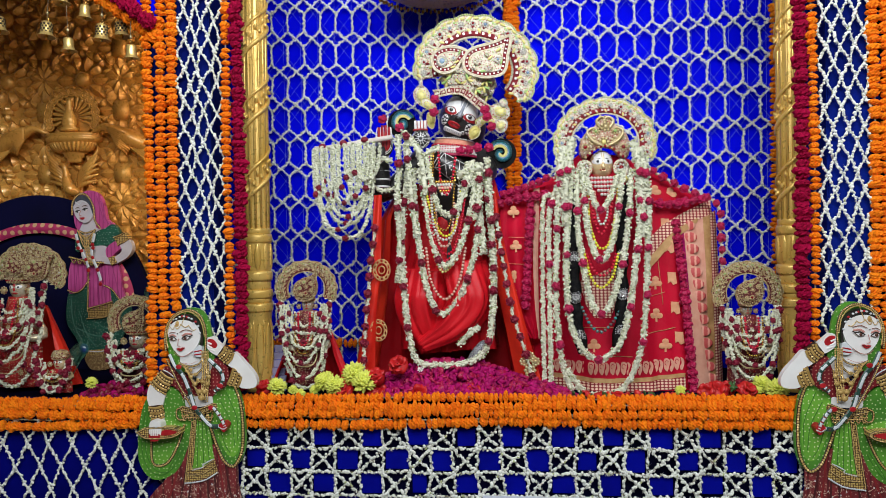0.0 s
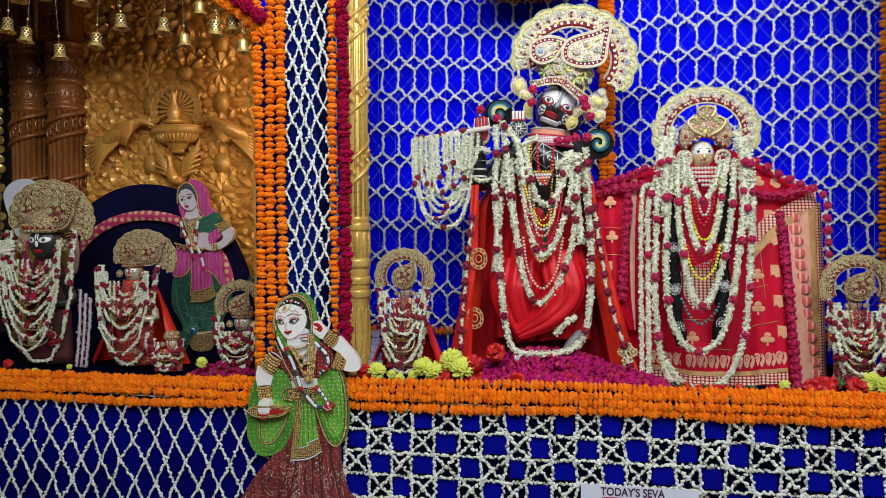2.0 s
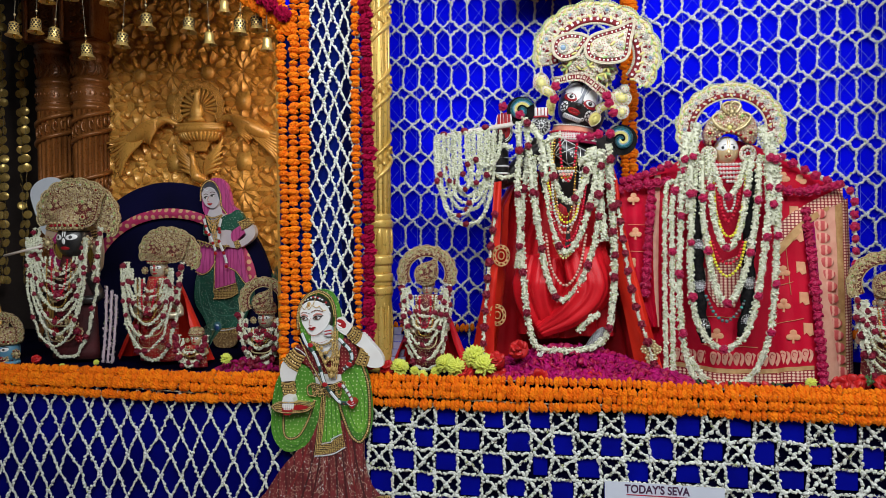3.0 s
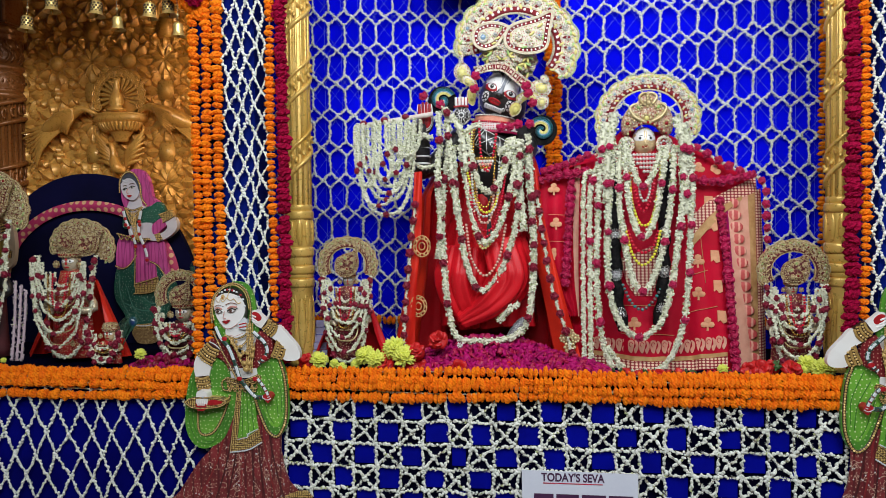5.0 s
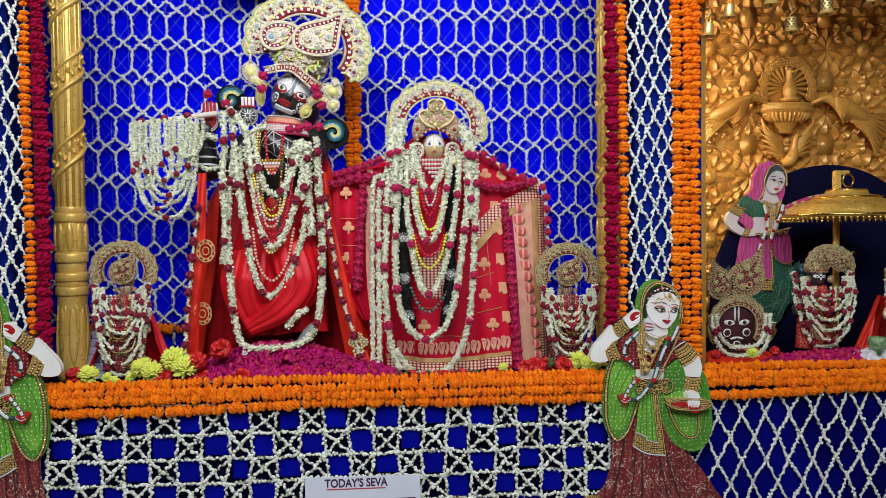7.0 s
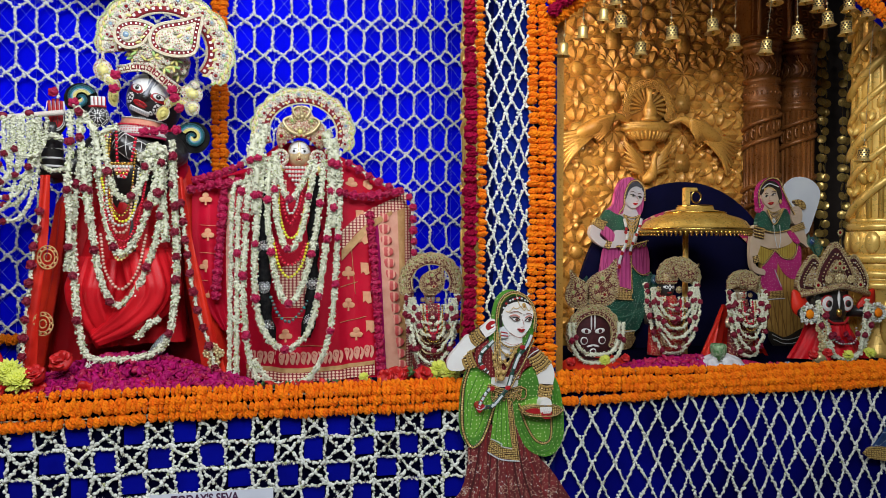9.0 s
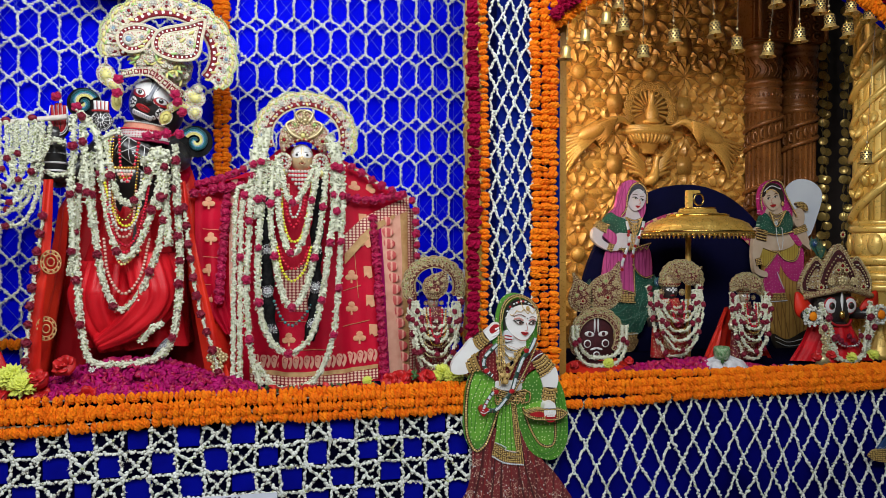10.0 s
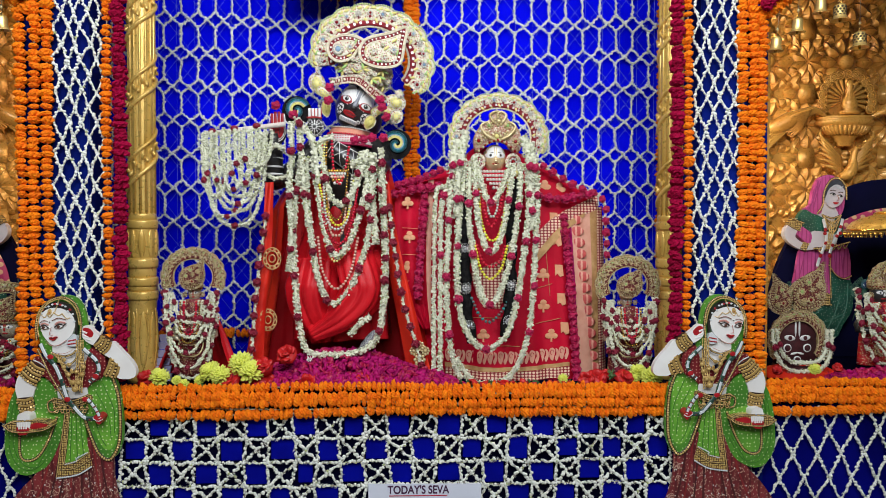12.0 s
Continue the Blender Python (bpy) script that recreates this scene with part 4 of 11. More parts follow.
class Face2D:
    """Places on an upright face: local (u, w) turned by deg about a centre, depth towards the hall."""

    def __init__(self, c, y, deg=0.0, s=1.0, lean=0.0):
        self.c, self.y, self.s, self.lean = c, y, s, lean
        self.k, self.q = math.cos(radians(deg)), math.sin(radians(deg))
        self.deg = deg

    def xz(self, u, w):
        return (self.c[0] + self.s * (u * self.k + w * self.q), self.c[1] + self.s * (-u * self.q + w * self.k))

    def p(self, u, w, d=0.0):
        x, z = self.xz(u, w)
        return (x, self.y - d + self.lean * (z - self.c[1]), z)

    def outline(self, pts):
        return [self.xz(u, w) for u, w in pts]


def cluster(h, F, u, w, d, r, mi, n=6, core=2):
    """A round jewel ringed by beads."""
    h.add(moved(ball(8, 5), F.p(u, w, d), (r * 0.5, r * 0.35, r * 0.5)), core)
    for k in range(n):
        a = 2 * math.pi * k / n
        h.add(moved(ball(6, 4), F.p(u + r / F.s * 0.8 * math.cos(a), w + r / F.s * 0.8 * math.sin(a), d), (r * 0.34, r * 0.26, r * 0.34)), mi)


def ring_part(parent, F, r0, r1, a0, a1, d, thick, matl, name, scallop=0.0, n=72, ell=1.0, lab=""):
    a = np.radians(np.linspace(a0, a1, n))
    rows = []
    lobes = max(int((a1 - a0) / 20), 3)
    sc = 1 + scallop * np.abs(np.sin(np.linspace(0, math.pi * lobes, n)))
    prof = ((r0, 0.0), (r0, thick), (r0 * 0.75 + r1 * 0.25, thick * 1.25), (r0 * 0.25 + r1 * 0.75, thick * 1.25), (r1 - 0.01, thick), (r1, 0.0), (r0, 0.0))
    for r, dd in prof:
        rows.append([F.p(rr * math.cos(t), ell * rr * math.sin(t), d + dd) for t, rr in zip(a, r * (sc if r > (r0 + r1) / 2 else np.ones(n)))])
    return Heap().add(grid_shape(np.array(rows))).part(name, [matl], parent, lab)


def halo(base, F, pal, a0=-28, a1=208, r_in=0.55, ell=1.0, dense=1.0):
    """A scalloped crescent of beadwork with a studded band, jewel flowers and an edging of beads."""
    R = F.s
    o = [ring_part(None, F, r_in, 1.0, a0, a1, 0.0, 0.010, pal[0], "halo_plate", 0.045, ell=ell)]
    o.append(ring_part(None, F, r_in + 0.03, r_in + 0.135, a0, a1, 0.011, 0.003, pal[1], "studded_band", ell=ell))
    st = Heap()
    n = int((a1 - a0) / 9 * dense)
    for k in range(n):
        a = radians(a0 + (k + 0.5) * (a1 - a0) / n)
        r = r_in + 0.083
        st.add(moved(box_shape(-1, 1, -1, 1, -1, 1, 0.25), F.p(r * math.cos(a), ell * r * math.sin(a), 0.017), ((0.021 if pal is BRIGHT else 0.016) * R, 0.003, (0.021 if pal is BRIGHT else 0.016) * R), (0, -math.degrees(a) + F.deg, 0)))
    o.append(st.part("stud_band", [pal[2]], smooth=False))
    ed = Heap()
    for rad, br in ((1.0, 0.018), (r_in, 0.016), (r_in + 0.155, 0.015), (r_in + 0.01, 0.012)):
        m = int(rad * radians(a1 - a0) / (br * 2.1))
        for k in range(m):
            a = radians(a0 + (k + 0.5) * (a1 - a0) / m)
            lob = 1 + (0.045 * abs(math.sin(math.pi * max(int((a1 - a0) / 20), 3) * (k + 0.5) / m)) if rad == 1.0 else 0)
            ed.add(moved(ball(6, 4), F.p(rad * lob * math.cos(a), ell * rad * lob * math.sin(a), 0.012), (br * R,) * 3), 1 if rad == 1.0 else 0)
    o.append(ed.part("bead_edging", [ROPE, PALE_LIME] if pal is BRIGHT else [pal[2], pal[2]]))
    n = int((a1 - a0) / 13.5)
    for k in range(n):
        jw = Heap()
        a = a0 + (k + 0.5) * (a1 - a0) / n
        c, s = math.cos(radians(a)), ell * math.sin(radians(a))
        cluster(jw, F, 0.865 * c, 0.865 * s, 0.018, (0.052, 0.040)[k % 2] * R, 2, 7, (5, 2, 6)[k % 3])
        for da, rr, mi, tn in ((6, 0.93, 4, 60), (-6, 0.94, 3, 120), (6.5, 0.79, 0, 20), (-5.5, 0.78, 4, 150), (6.6, 0.87, 0, 80), (0, 0.965, 4, 90), (1, 0.765, 1, 0), (-6.4, 0.86, 0, 40)):
            b = radians(a + da)
            jw.add(moved(LEAFDROP, F.p(rr * math.cos(b), ell * rr * math.sin(b), 0.015), (0.105 * R, 0.105 * R, 0.09 * R), (90, -math.degrees(b) + F.deg + tn, 0)), mi)
        jw.part("jewel", pal, o[0])
    for p, owner in ((o[2], o[1]), (o[3], o[0])):
        p.parent = owner
    for p in o[:2]:
        at_base(p, base)


DROP = [(-0.55, -0.05), (-0.42, -0.38), (-0.05, -0.5), (0.32, -0.36), (0.5, -0.02), (0.52, 0.35), (0.62, 0.72), (0.30, 0.52), (-0.1, 0.46), (-0.42, 0.3)]


def paisley(base, F, u, w, s, pal, flip=1, d=0.012, turn=0.0):
    """A drop-shaped jewel panel of nested borders."""
    c, q = math.cos(radians(turn)), math.sin(radians(turn))
    tr = lambda k: [F.xz(u + s * k * (flip * a * c + b * q), w + s * k * (-flip * a * q + b * c)) for a, b in DROP]
    y = F.y + F.lean * 0
    frame_part = None
    for k, (mi, nm) in enumerate(((0, "drop_border"), (1, "drop_band"), (0, "inner_border"), (0 if pal is BRIGHT else 1, "drop_field"))):
        lay = Heap().add(plate(tr((1.0, 0.80, 0.66, 0.54)[k]), y - d - 0.004 * k, 0.006, 48)).part(nm, [pal[mi]], frame_part, smooth=False)
        if not k:
            frame_part = at_base(lay, base)
    st = Heap()
    for x, z in spline(tr(0.75), 34, True):
        st.add(moved(box_shape(-1, 1, -1, 1, -1, 1, 0.25), (x, y - d - 0.006, z), (0.021 * F.s * s, 0.003, 0.021 * F.s * s), (0, 45, 0)))
    for kk, cnt, br in ((0.98, 60, 0.017), (0.60, 40, 0.015), (0.50, 34, 0.012)):
        for x, z in spline(tr(kk), cnt, True):
            st.add(moved(ball(5, 3), (x, y - d - 0.010, z), (br * F.s * s,) * 3), 1)
    st.part("stud_band", [pal[2], pal[0]], frame_part)
    jw = Heap()
    ctr = F.xz(u, w)
    for x, z, mi in [(*F.xz(u + s * a, w + s * b), m) for a, b, m in ((0.05, 0.12, 2), (0.24, 0.24, 4), (-0.22, 0.06, 3), (0.02, -0.16, 5), (0.22, -0.04, 2), (-0.16, -0.20, 4), (-0.04, 0.30, 3))]:
        f2 = Face2D((x, z), y - d - 0.014, 0, F.s)
        cluster(jw, f2, 0, 0, 0, 0.088 * s * F.s, 2 if mi != 2 else 0, 7, mi)
    jw.part("jewelwork", pal, frame_part)


def inset(pts, d):
    """A closed outline drawn in by d along its normals."""
    p = np.asarray(pts)
    t = np.roll(p, -1, 0) - np.roll(p, 1, 0)
    t /= np.linalg.norm(t, axis=1)[:, None] + 1e-9
    turn = np.sign(np.sum(p[:, 0] * np.roll(p[:, 1], -1) - p[:, 1] * np.roll(p[:, 0], -1)))
    q = p + turn * d * np.stack([-t[:, 1], t[:, 0]], -1)
    far = np.linalg.norm(q[:, None] - p[None], axis=2).min(1) > 0.93 * d
    return np.asarray(spline([tuple(v) for v in q[far]], len(p), True))


def medallion(h, x, z, y, r, kind):
    """A flat flower of pearls round a stone: kind 0 pearl, 1 blue-white, 2 a large blue stone."""
    core = (2, 6, 6)[kind]
    h.add(moved(ball(16, 6), (x, y, z), (r, 0.003, r)), 0)
    h.add(moved(ball(12, 6), (x, y - 0.003, z), (r * (0.30, 0.30, 0.48)[kind], 0.005, r * (0.30, 0.30, 0.48)[kind])), core)
    n = (7, 7, 14)[kind]
    for k in range(n):
        a = 2 * math.pi * k / n
        q = r * (0.62, 0.62, 0.76)[kind]
        h.add(moved(ball(8, 5), (x + q * math.cos(a), y - 0.003, z + q * math.sin(a)), (r * (0.27, 0.27, 0.16)[kind], 0.003, r * (0.27, 0.27, 0.16)[kind])), (0, 2, 2)[kind])


def drop_panel(base, outline, y, flowers, leaves):
    """A drop-shaped jewel panel: cream rope, red band of set squares, cream rope, flowers and leaves on a cream field."""
    o = spline(outline, 90, True)
    plate_part = at_base(Heap().add(plate([tuple(q) for q in o], y, 0.008)).part("drop_border", BRIGHT[:1], smooth=False), base)
    Heap().add(plate([tuple(q) for q in inset(o, 0.0085)], y - 0.002, 0.006)).part("drop_band", [VELVET], plate_part, "crimson band with cream squares", False)
    Heap().add(plate([tuple(q) for q in inset(o, 0.0265)], y - 0.004, 0.006)).part("drop_field", BRIGHT[:1], plate_part, smooth=False)
    rope = Heap()
    for d, r in ((0.0015, 0.0038), (0.0070, 0.0032), (0.0260, 0.0030)):
        q = inset(o, d)
        rope.add(tube([(x, y - 0.003, z) for x, z in np.vstack([q, q[:1]])], r, 6))
    rope.part("rope_edging", [ROPE], plate_part)
    st = Heap()
    q = inset(o, 0.0165)
    seg = np.linalg.norm(np.roll(q, -1, 0) - q, axis=1)
    run = np.concatenate([[0], np.cumsum(seg)])
    n = int(run[-1] / 0.0165)
    for k in range(n):
        i = int(np.searchsorted(run, (k + 0.5) * run[-1] / n)) % 90
        d = q[(i + 1) % 90] - q[i - 1]
        tl = -math.degrees(math.atan2(d[1], d[0]))
        st.add(moved(box_shape(-1, 1, -1, 1, -1, 1, 0.25), (q[i][0], y - 0.0035, q[i][1]), (0.0032, 0.003, 0.0036), (0, tl, 0)))
    st.part("set_squares", [PEARL], plate_part, smooth=False)
    for x, z, r, kind in flowers:
        m = Heap()
        medallion(m, x, z, y - 0.008, r, kind)
        m.part("jewel", BRIGHT, plate_part)
    for x, z, a, ln, mi in leaves:
        Heap().add(moved(LEAFDROP, (x, y - 0.007, z), (ln, ln * 0.85, 0.025), (90, -a, 0))).part("leaf", [BRIGHT[mi]], plate_part)


# ---- bodies ----
BLACK = mat("black_stone", (0.014, 0.013, 0.014), (0.03, 0.026, 0.026), 20, 0.32, bump=0.15, bscale=120, coat=0.2)
WHITE = mat("white_paint", (0.78, 0.77, 0.76), (0.68, 0.66, 0.66), 40, 0.4)
LIP = mat("red_paint", (0.45, 0.012, 0.02), (0.32, 0.008, 0.012), 40, 0.4)
GREY = mat("grey_paint", (0.34, 0.35, 0.40), (0.22, 0.23, 0.27), 60, 0.5)
SILVER_LACE = mat("silver_filigree", (0.16, 0.16, 0.18), (0.08, 0.08, 0.09), 60, 0.4)
over(SILVER_LACE, "edge", (0.60, 0.60, 0.62), 130, 0.09, 0.04)
RED_PALM = mat("red_palm_paint", (0.42, 0.01, 0.015), (0.28, 0.006, 0.01), 40, 0.45)
GOLD_FACE = mat("gilt_metal_face", (0.86, 0.68, 0.42), (0.72, 0.52, 0.26), 30, 0.24, metal=0.4)
SILVER_FACE = mat("silvered_metal_face", (0.78, 0.70, 0.54), (0.50, 0.40, 0.25), 60, 0.26, metal=0.5)
SKY_FACE = mat("pale_blue_paint", (0.12, 0.30, 0.42), (0.09, 0.22, 0.34), 30, 0.45)
SAREE = mat("red_silk", (0.66, 0.009, 0.018), (0.48, 0.005, 0.012), 7, 0.42, bump=0.3, bscale=350, spec=0.3)
SAREE_O = mat("orange_red_silk", (0.70, 0.030, 0.012), (0.54, 0.014, 0.009), 7, 0.4, bump=0.3, bscale=350, spec=0.3)
CRIMSON = mat("crimson_brocade", (0.60, 0.006, 0.034), (0.44, 0.004, 0.022), 6, 0.5, bump=0.35, bscale=400, spec=0.12)
PEACH = mat("peach_thread_brocade", (0.80, 0.40, 0.22), (0.70, 0.30, 0.15), 40, 0.5, bump=0.5, bscale=500)
SALMON = mat("salmon_brocade", (0.78, 0.40, 0.29), (0.70, 0.31, 0.22), 25, 0.5, bump=0.4, bscale=400)
ZARI = mat("gold_thread_brocade", (0.62, 0.36, 0.15), (0.48, 0.24, 0.09), 40, 0.42, metal=0.15, bump=0.5, bscale=500)
CHECK = mat("checked_brocade", (0.34, 0.012, 0.024), (0.26, 0.008, 0.018), 40, 0.5, bump=0.4, bscale=400)
over(CHECK, "dots", (0.84, 0.58, 0.42), 66, 0.42, 0.34, (1, 1, 1.3), randomness=0.0)
BLACK_VEIL = mat("black_braid", (0.006, 0.006, 0.007), (0.015, 0.014, 0.014), 60, 0.85, bump=0.6, bscale=300, spec=0.05)
GOLD_BEAD = mat("gold_bead", (0.75, 0.48, 0.12), (0.6, 0.36, 0.08), 60, 0.25, metal=0.9, island=0.5)
YELLOW_BEAD = mat("yellow_bead", (0.82, 0.76, 0.05), (0.7, 0.62, 0.03), 60, 0.35, island=0.5)
RED_BEAD = mat("red_bead", (0.72, 0.015, 0.05), (0.5, 0.01, 0.03), 60, 0.25, island=0.5, coat=0.4)
PINK_BEAD = mat("pink_pearl", (0.75, 0.46, 0.36), (0.6, 0.32, 0.24), 60, 0.25, island=0.5, coat=0.4)
TEAL_BEAD = mat("teal_bead", (0.02, 0.25, 0.25), (0.2, 0.02, 0.03), 60, 0.25, island=0.9, coat=0.4)
TEAL = mat("teal_sequin", (0.01, 0.10, 0.13), (0.01, 0.05, 0.07), 60, 0.35, bump=0.8, bscale=500)
FEATHER = mat("peacock_feather", (0.05, 0.16, 0.10), (0.02, 0.08, 0.05), 60, 0.45, bump=0.5, bscale=400)
FLUTE = mat("white_enamel", (0.75, 0.68, 0.62), (0.6, 0.5, 0.45), 30, 0.3)


def oval(h, F, u, w, d, a, b, mi, turn=0, thick=0.004):
    h.add(moved(ball(14, 6), F.p(u, w, d), (a, thick, b), (0, turn + F.deg, 0)), mi)


def decal(h, F, e, u, w, a, b, mi, turn=0.0, eps=0.001):
    """A thin painted oval that follows an egg-shaped head of half-sizes e."""
    c, q = math.cos(radians(turn)), math.sin(radians(turn))
    rows = []
    for r in np.linspace(0.02, 1, 5):
        row = []
        for t in np.linspace(0, 2 * math.pi, 20, endpoint=False):
            x, z = a * r * math.cos(t), b * r * math.sin(t)
            uu, ww = u + x * c + z * q, w - x * q + z * c
            k = 1 - (uu / e[0]) ** 2 - (ww / e[2]) ** 2
            row.append(F.p(uu, ww, e[1] * math.sqrt(max(k, 0.0)) + eps * (1.0 if r < 0.99 else -0.6)))
        rows.append(row)
    h.add(grid_shape(np.array(rows), True), mi)


def painted_face(h, F, e, ix, eyes="wide"):
    """Plain painted ovals on an egg-shaped head."""
    s = e[0]
    white, dark, red, mark = ix
    for k in (-1, 1):
        if eyes == "wide":
            decal(h, F, e, k * 0.46 * s, 0.40 * s, 0.40 * s, 0.52 * s, white, k * 22, 0.0010)
            decal(h, F, e, k * 0.50 * s, 0.12 * s, 0.38 * s, 0.27 * s, red, k * 14, 0.0016)
            decal(h, F, e, k * 0.44 * s, 0.20 * s, 0.27 * s, 0.19 * s, white, k * -14, 0.0022)
            decal(h, F, e, k * 0.42 * s, 0.20 * s, 0.13 * s, 0.14 * s, dark, 0, 0.0028)
        else:
            decal(h, F, e, k * 0.42 * s, 0.16 * s, 0.30 * s, 0.17 * s, white, k * -8, 0.0008)
            decal(h, F, e, k * 0.40 * s, 0.16 * s, 0.11 * s, 0.13 * s, dark, 0, 0.0014)
            decal(h, F, e, k * 0.42 * s, 0.40 * s, 0.30 * s, 0.05 * s, dark, k * 10, 0.0008)
    decal(h, F, e, -0.07 * s, 0.60 * s, 0.045 * s, 0.45 * s, mark, 0, 0.0034)
    decal(h, F, e, 0.07 * s, 0.60 * s, 0.045 * s, 0.45 * s, mark, 0, 0.0034)
    decal(h, F, e, 0, -0.08 * s, 0.10 * s, 0.20 * s, mark if eyes != "wide" else dark, 0, 0.0030)
    decal(h, F, e, 0, -0.50 * s, 0.30 * s, 0.11 * s, red, 0, 0.0012)


# ---- the tall standing statue ----
KY = 2.93
st = Heap()
SM = [BLACK, WHITE, LIP, GREY, SILVER_LACE, RED_PALM]
KX, KZ = (-0.140, 2.030)
Fk = Face2D((KX, KZ), KY, 24)
HEAD = (0.084, 0.085, 0.104)
st.add(moved(ball(28, 18), (KX, KY, KZ), HEAD, (0, 24, 0)), 0)
U = 0.00228
dab = lambda u, w, p, q, mi, turn=0, e=0.001: decal(st, Fk, HEAD, u * U, w * U, p * U, q * U, mi, turn, e)
dab(3, 26, 9, 17, 3, 0, 0.0008)
for k, uu in ((-1, -16.5), (1, 21)):
    dab(uu, 14, 15.5, 22, 1, k * 14, 0.0010)
    dab(uu, 1.6, 13.2, 8.6, 2, k * -4, 0.0015)
    dab(uu, 2.5, 11.2, 7.0, 0, k * -8, 0.0019)
    dab(uu, 2.3, 10.3, 6.1, 1, k * -8, 0.0023)
    dab(uu - k * 0.5, 2.5, 4.6, 5.0, 0, 0, 0.0027)
    dab(uu - k * 1.2, 3.8, 1.2, 1.2, 1, 0, 0.0031)
    dab(uu + k * 5, -17.5, 9.6, 13, 0, 0, 0.0018)
    dab(uu + k * 5, -17.5, 8.6, 12, 1, 0, 0.0022)
    dab(uu + k * 5, -17.5, 7.6, 10.8, 0, 0, 0.0026)
    for j in range(7):
        t = 2 * math.pi * j / 7
        dab(uu + k * 5 + 4.6 * math.cos(t), -17.5 + 6.8 * math.sin(t), 1.9, 2.4, 1, -math.degrees(t), 0.0030)
    dab(uu + k * 5, -17.5, 2.6, 3.4, 1, 0, 0.0030)
    dab(3 + k * 3.6, 15, 0.9, 19, 1, 0, 0.0030)
dab(3, -3.2, 4.4, 1.3, 1, 0, 0.0030)
dab(3, 6, 2.2, 8, 3, 0, 0.0030)
st.add(moved(ball(14, 10), Fk.p(2.6 * U, -8 * U, 0.082), (0.017, 0.018, 0.013), (0, 18, 0)), 0)
st.add(tube([Fk.p(3 * U, w * U, d) for w, d in ((18, 0.076), (6, 0.086), (-6, 0.094))], [0.005, 0.007, 0.010], 10, 8), 3)
dab(-2, -20, 13, 5.0, 2, 0, 0.0014)
for k in (-1, 1):
    dab(-2 + k * 4.5, -17.8, 5.5, 2.4, 2, k * 14, 0.0030)
st.add(tube([Fk.p(u * U, w * U, d) for u, w, d in ((-11, -18.5, 0.0725), (-4, -21, 0.079), (0, -20.4, 0.080), (5, -21, 0.079), (12, -18.5, 0.0725))], 0.0011, 6, 20), 0)
dab(0, -24, 10, 2.4, 2, 0, 0.0034)
for j in range(9):
    dab(-15 + 3.6 * j, -32 + 0.035 * (j - 4) ** 2, 3.4, 4.4, 1, 0, 0.0020)
for j in range(8):
    dab(-13 + 3.6 * j, -32 + 0.035 * (j - 3.5) ** 2, 0.8, 2.6, 3, 0, 0.0028)
dab(18.5, -27.5, 3.4, 3.4, 1, 0, 0.0024)
dab(18.5, -27.5, 1.6, 1.6, 0, 0, 0.0030)
st.add(moved(ball(20, 12), (KX + 0.022, KY + 0.06, KZ - 0.02), (0.088, 0.06, 0.12)), 0)
st.add(tube([(-0.16, KY, 1.98), (-0.17, KY, 1.86)], 0.045, 12), 0)
st.add(tube([(-0.175, KY, 1.90), (-0.18, KY, 1.75), (-0.20, KY, 1.55), (-0.20, KY, 1.4)], [0.07, 0.13, 0.105, 0.12], 18, 16), 0)
st.add(tube([(-0.30, KY, 1.86), (-0.42, KY - 0.03, 1.74), (-0.475, KY - 0.08, 1.71)], [0.05, 0.042, 0.04], 12, 10), 0)
st.add(tube([(-0.475, KY - 0.08, 1.70), (-0.468, KY - 0.10, 1.80), (-0.462, KY - 0.11, 1.90)], [0.044, 0.040, 0.030], 14, 10), 0)
for z in (1.735, 1.765, 1.80, 1.83):
    st.add(moved(lathe([(0.040, -0.004), (0.0445, 0), (0.040, 0.004)], 18), (-0.469, KY - 0.095, z)), 1)
hx, hz = (-0.445, 1.910)
st.add(moved(ball(16, 12), (hx, KY - 0.112, hz - 0.004), (0.035, 0.016, 0.050)), 0)
st.add(moved(ball(16, 12), (hx, KY - 0.117, hz), (0.027, 0.016, 0.042)), 5)
for k in range(4):
    st.add(tube([(hx - 0.021 + 0.0138 * k, KY - 0.118, hz + 0.018), (hx - 0.022 + 0.014 * k, KY - 0.124, hz + 0.068 + 0.007 * (k in (1, 2)))], [0.0085, 0.0060], 8, 5), 5)
    st.add(tube([(hx - 0.014 + 0.0138 * k, KY - 0.127, hz + 0.022), (hx - 0.015 + 0.014 * k, KY - 0.130, hz + 0.066)], 0.0012, 5), 1)
for r, n in ((0.0340, 34), (0.0285, 30)):
    for t in np.linspace(math.pi * 0.92, math.pi * 2.08, n):
        st.add(moved(ball(6, 4), (hx + r * math.cos(t), KY - 0.129, hz + 0.002 + 1.36 * r * math.sin(t)), (0.0023,) * 3), 1)
for k in (-1, 1):
    st.add(tube([(hx + k * 0.0335, KY - 0.128, hz), (hx + k * 0.033, KY - 0.128, hz + 0.03), (hx + k * 0.028, KY - 0.126, hz + 0.066)], 0.0018, 5), 1)
for k in (-1, 0, 1):
    st.add(tube([(hx + k * 0.009, KY - 0.1345, hz - 0.022), (hx + k * 0.010, KY - 0.134, hz + 0.016)], 0.0010, 5), 0)
st.add(tube([(-0.05, KY, 1.86), (-0.03, KY - 0.06, 1.79), (-0.07, KY - 0.12, 1.78)], [0.05, 0.044, 0.04], 12, 10), 0)
A, B = np.array((-0.087, 2.790, 1.745)), np.array((-0.241, 2.790, 1.849))
st.add(tube([A, (A + B) / 2, B], [0.048, 0.043, 0.034], 16, 12), 0)
ax = (B - A) / np.linalg.norm(B - A)
up = np.cross(ax, (0, -1, 0))
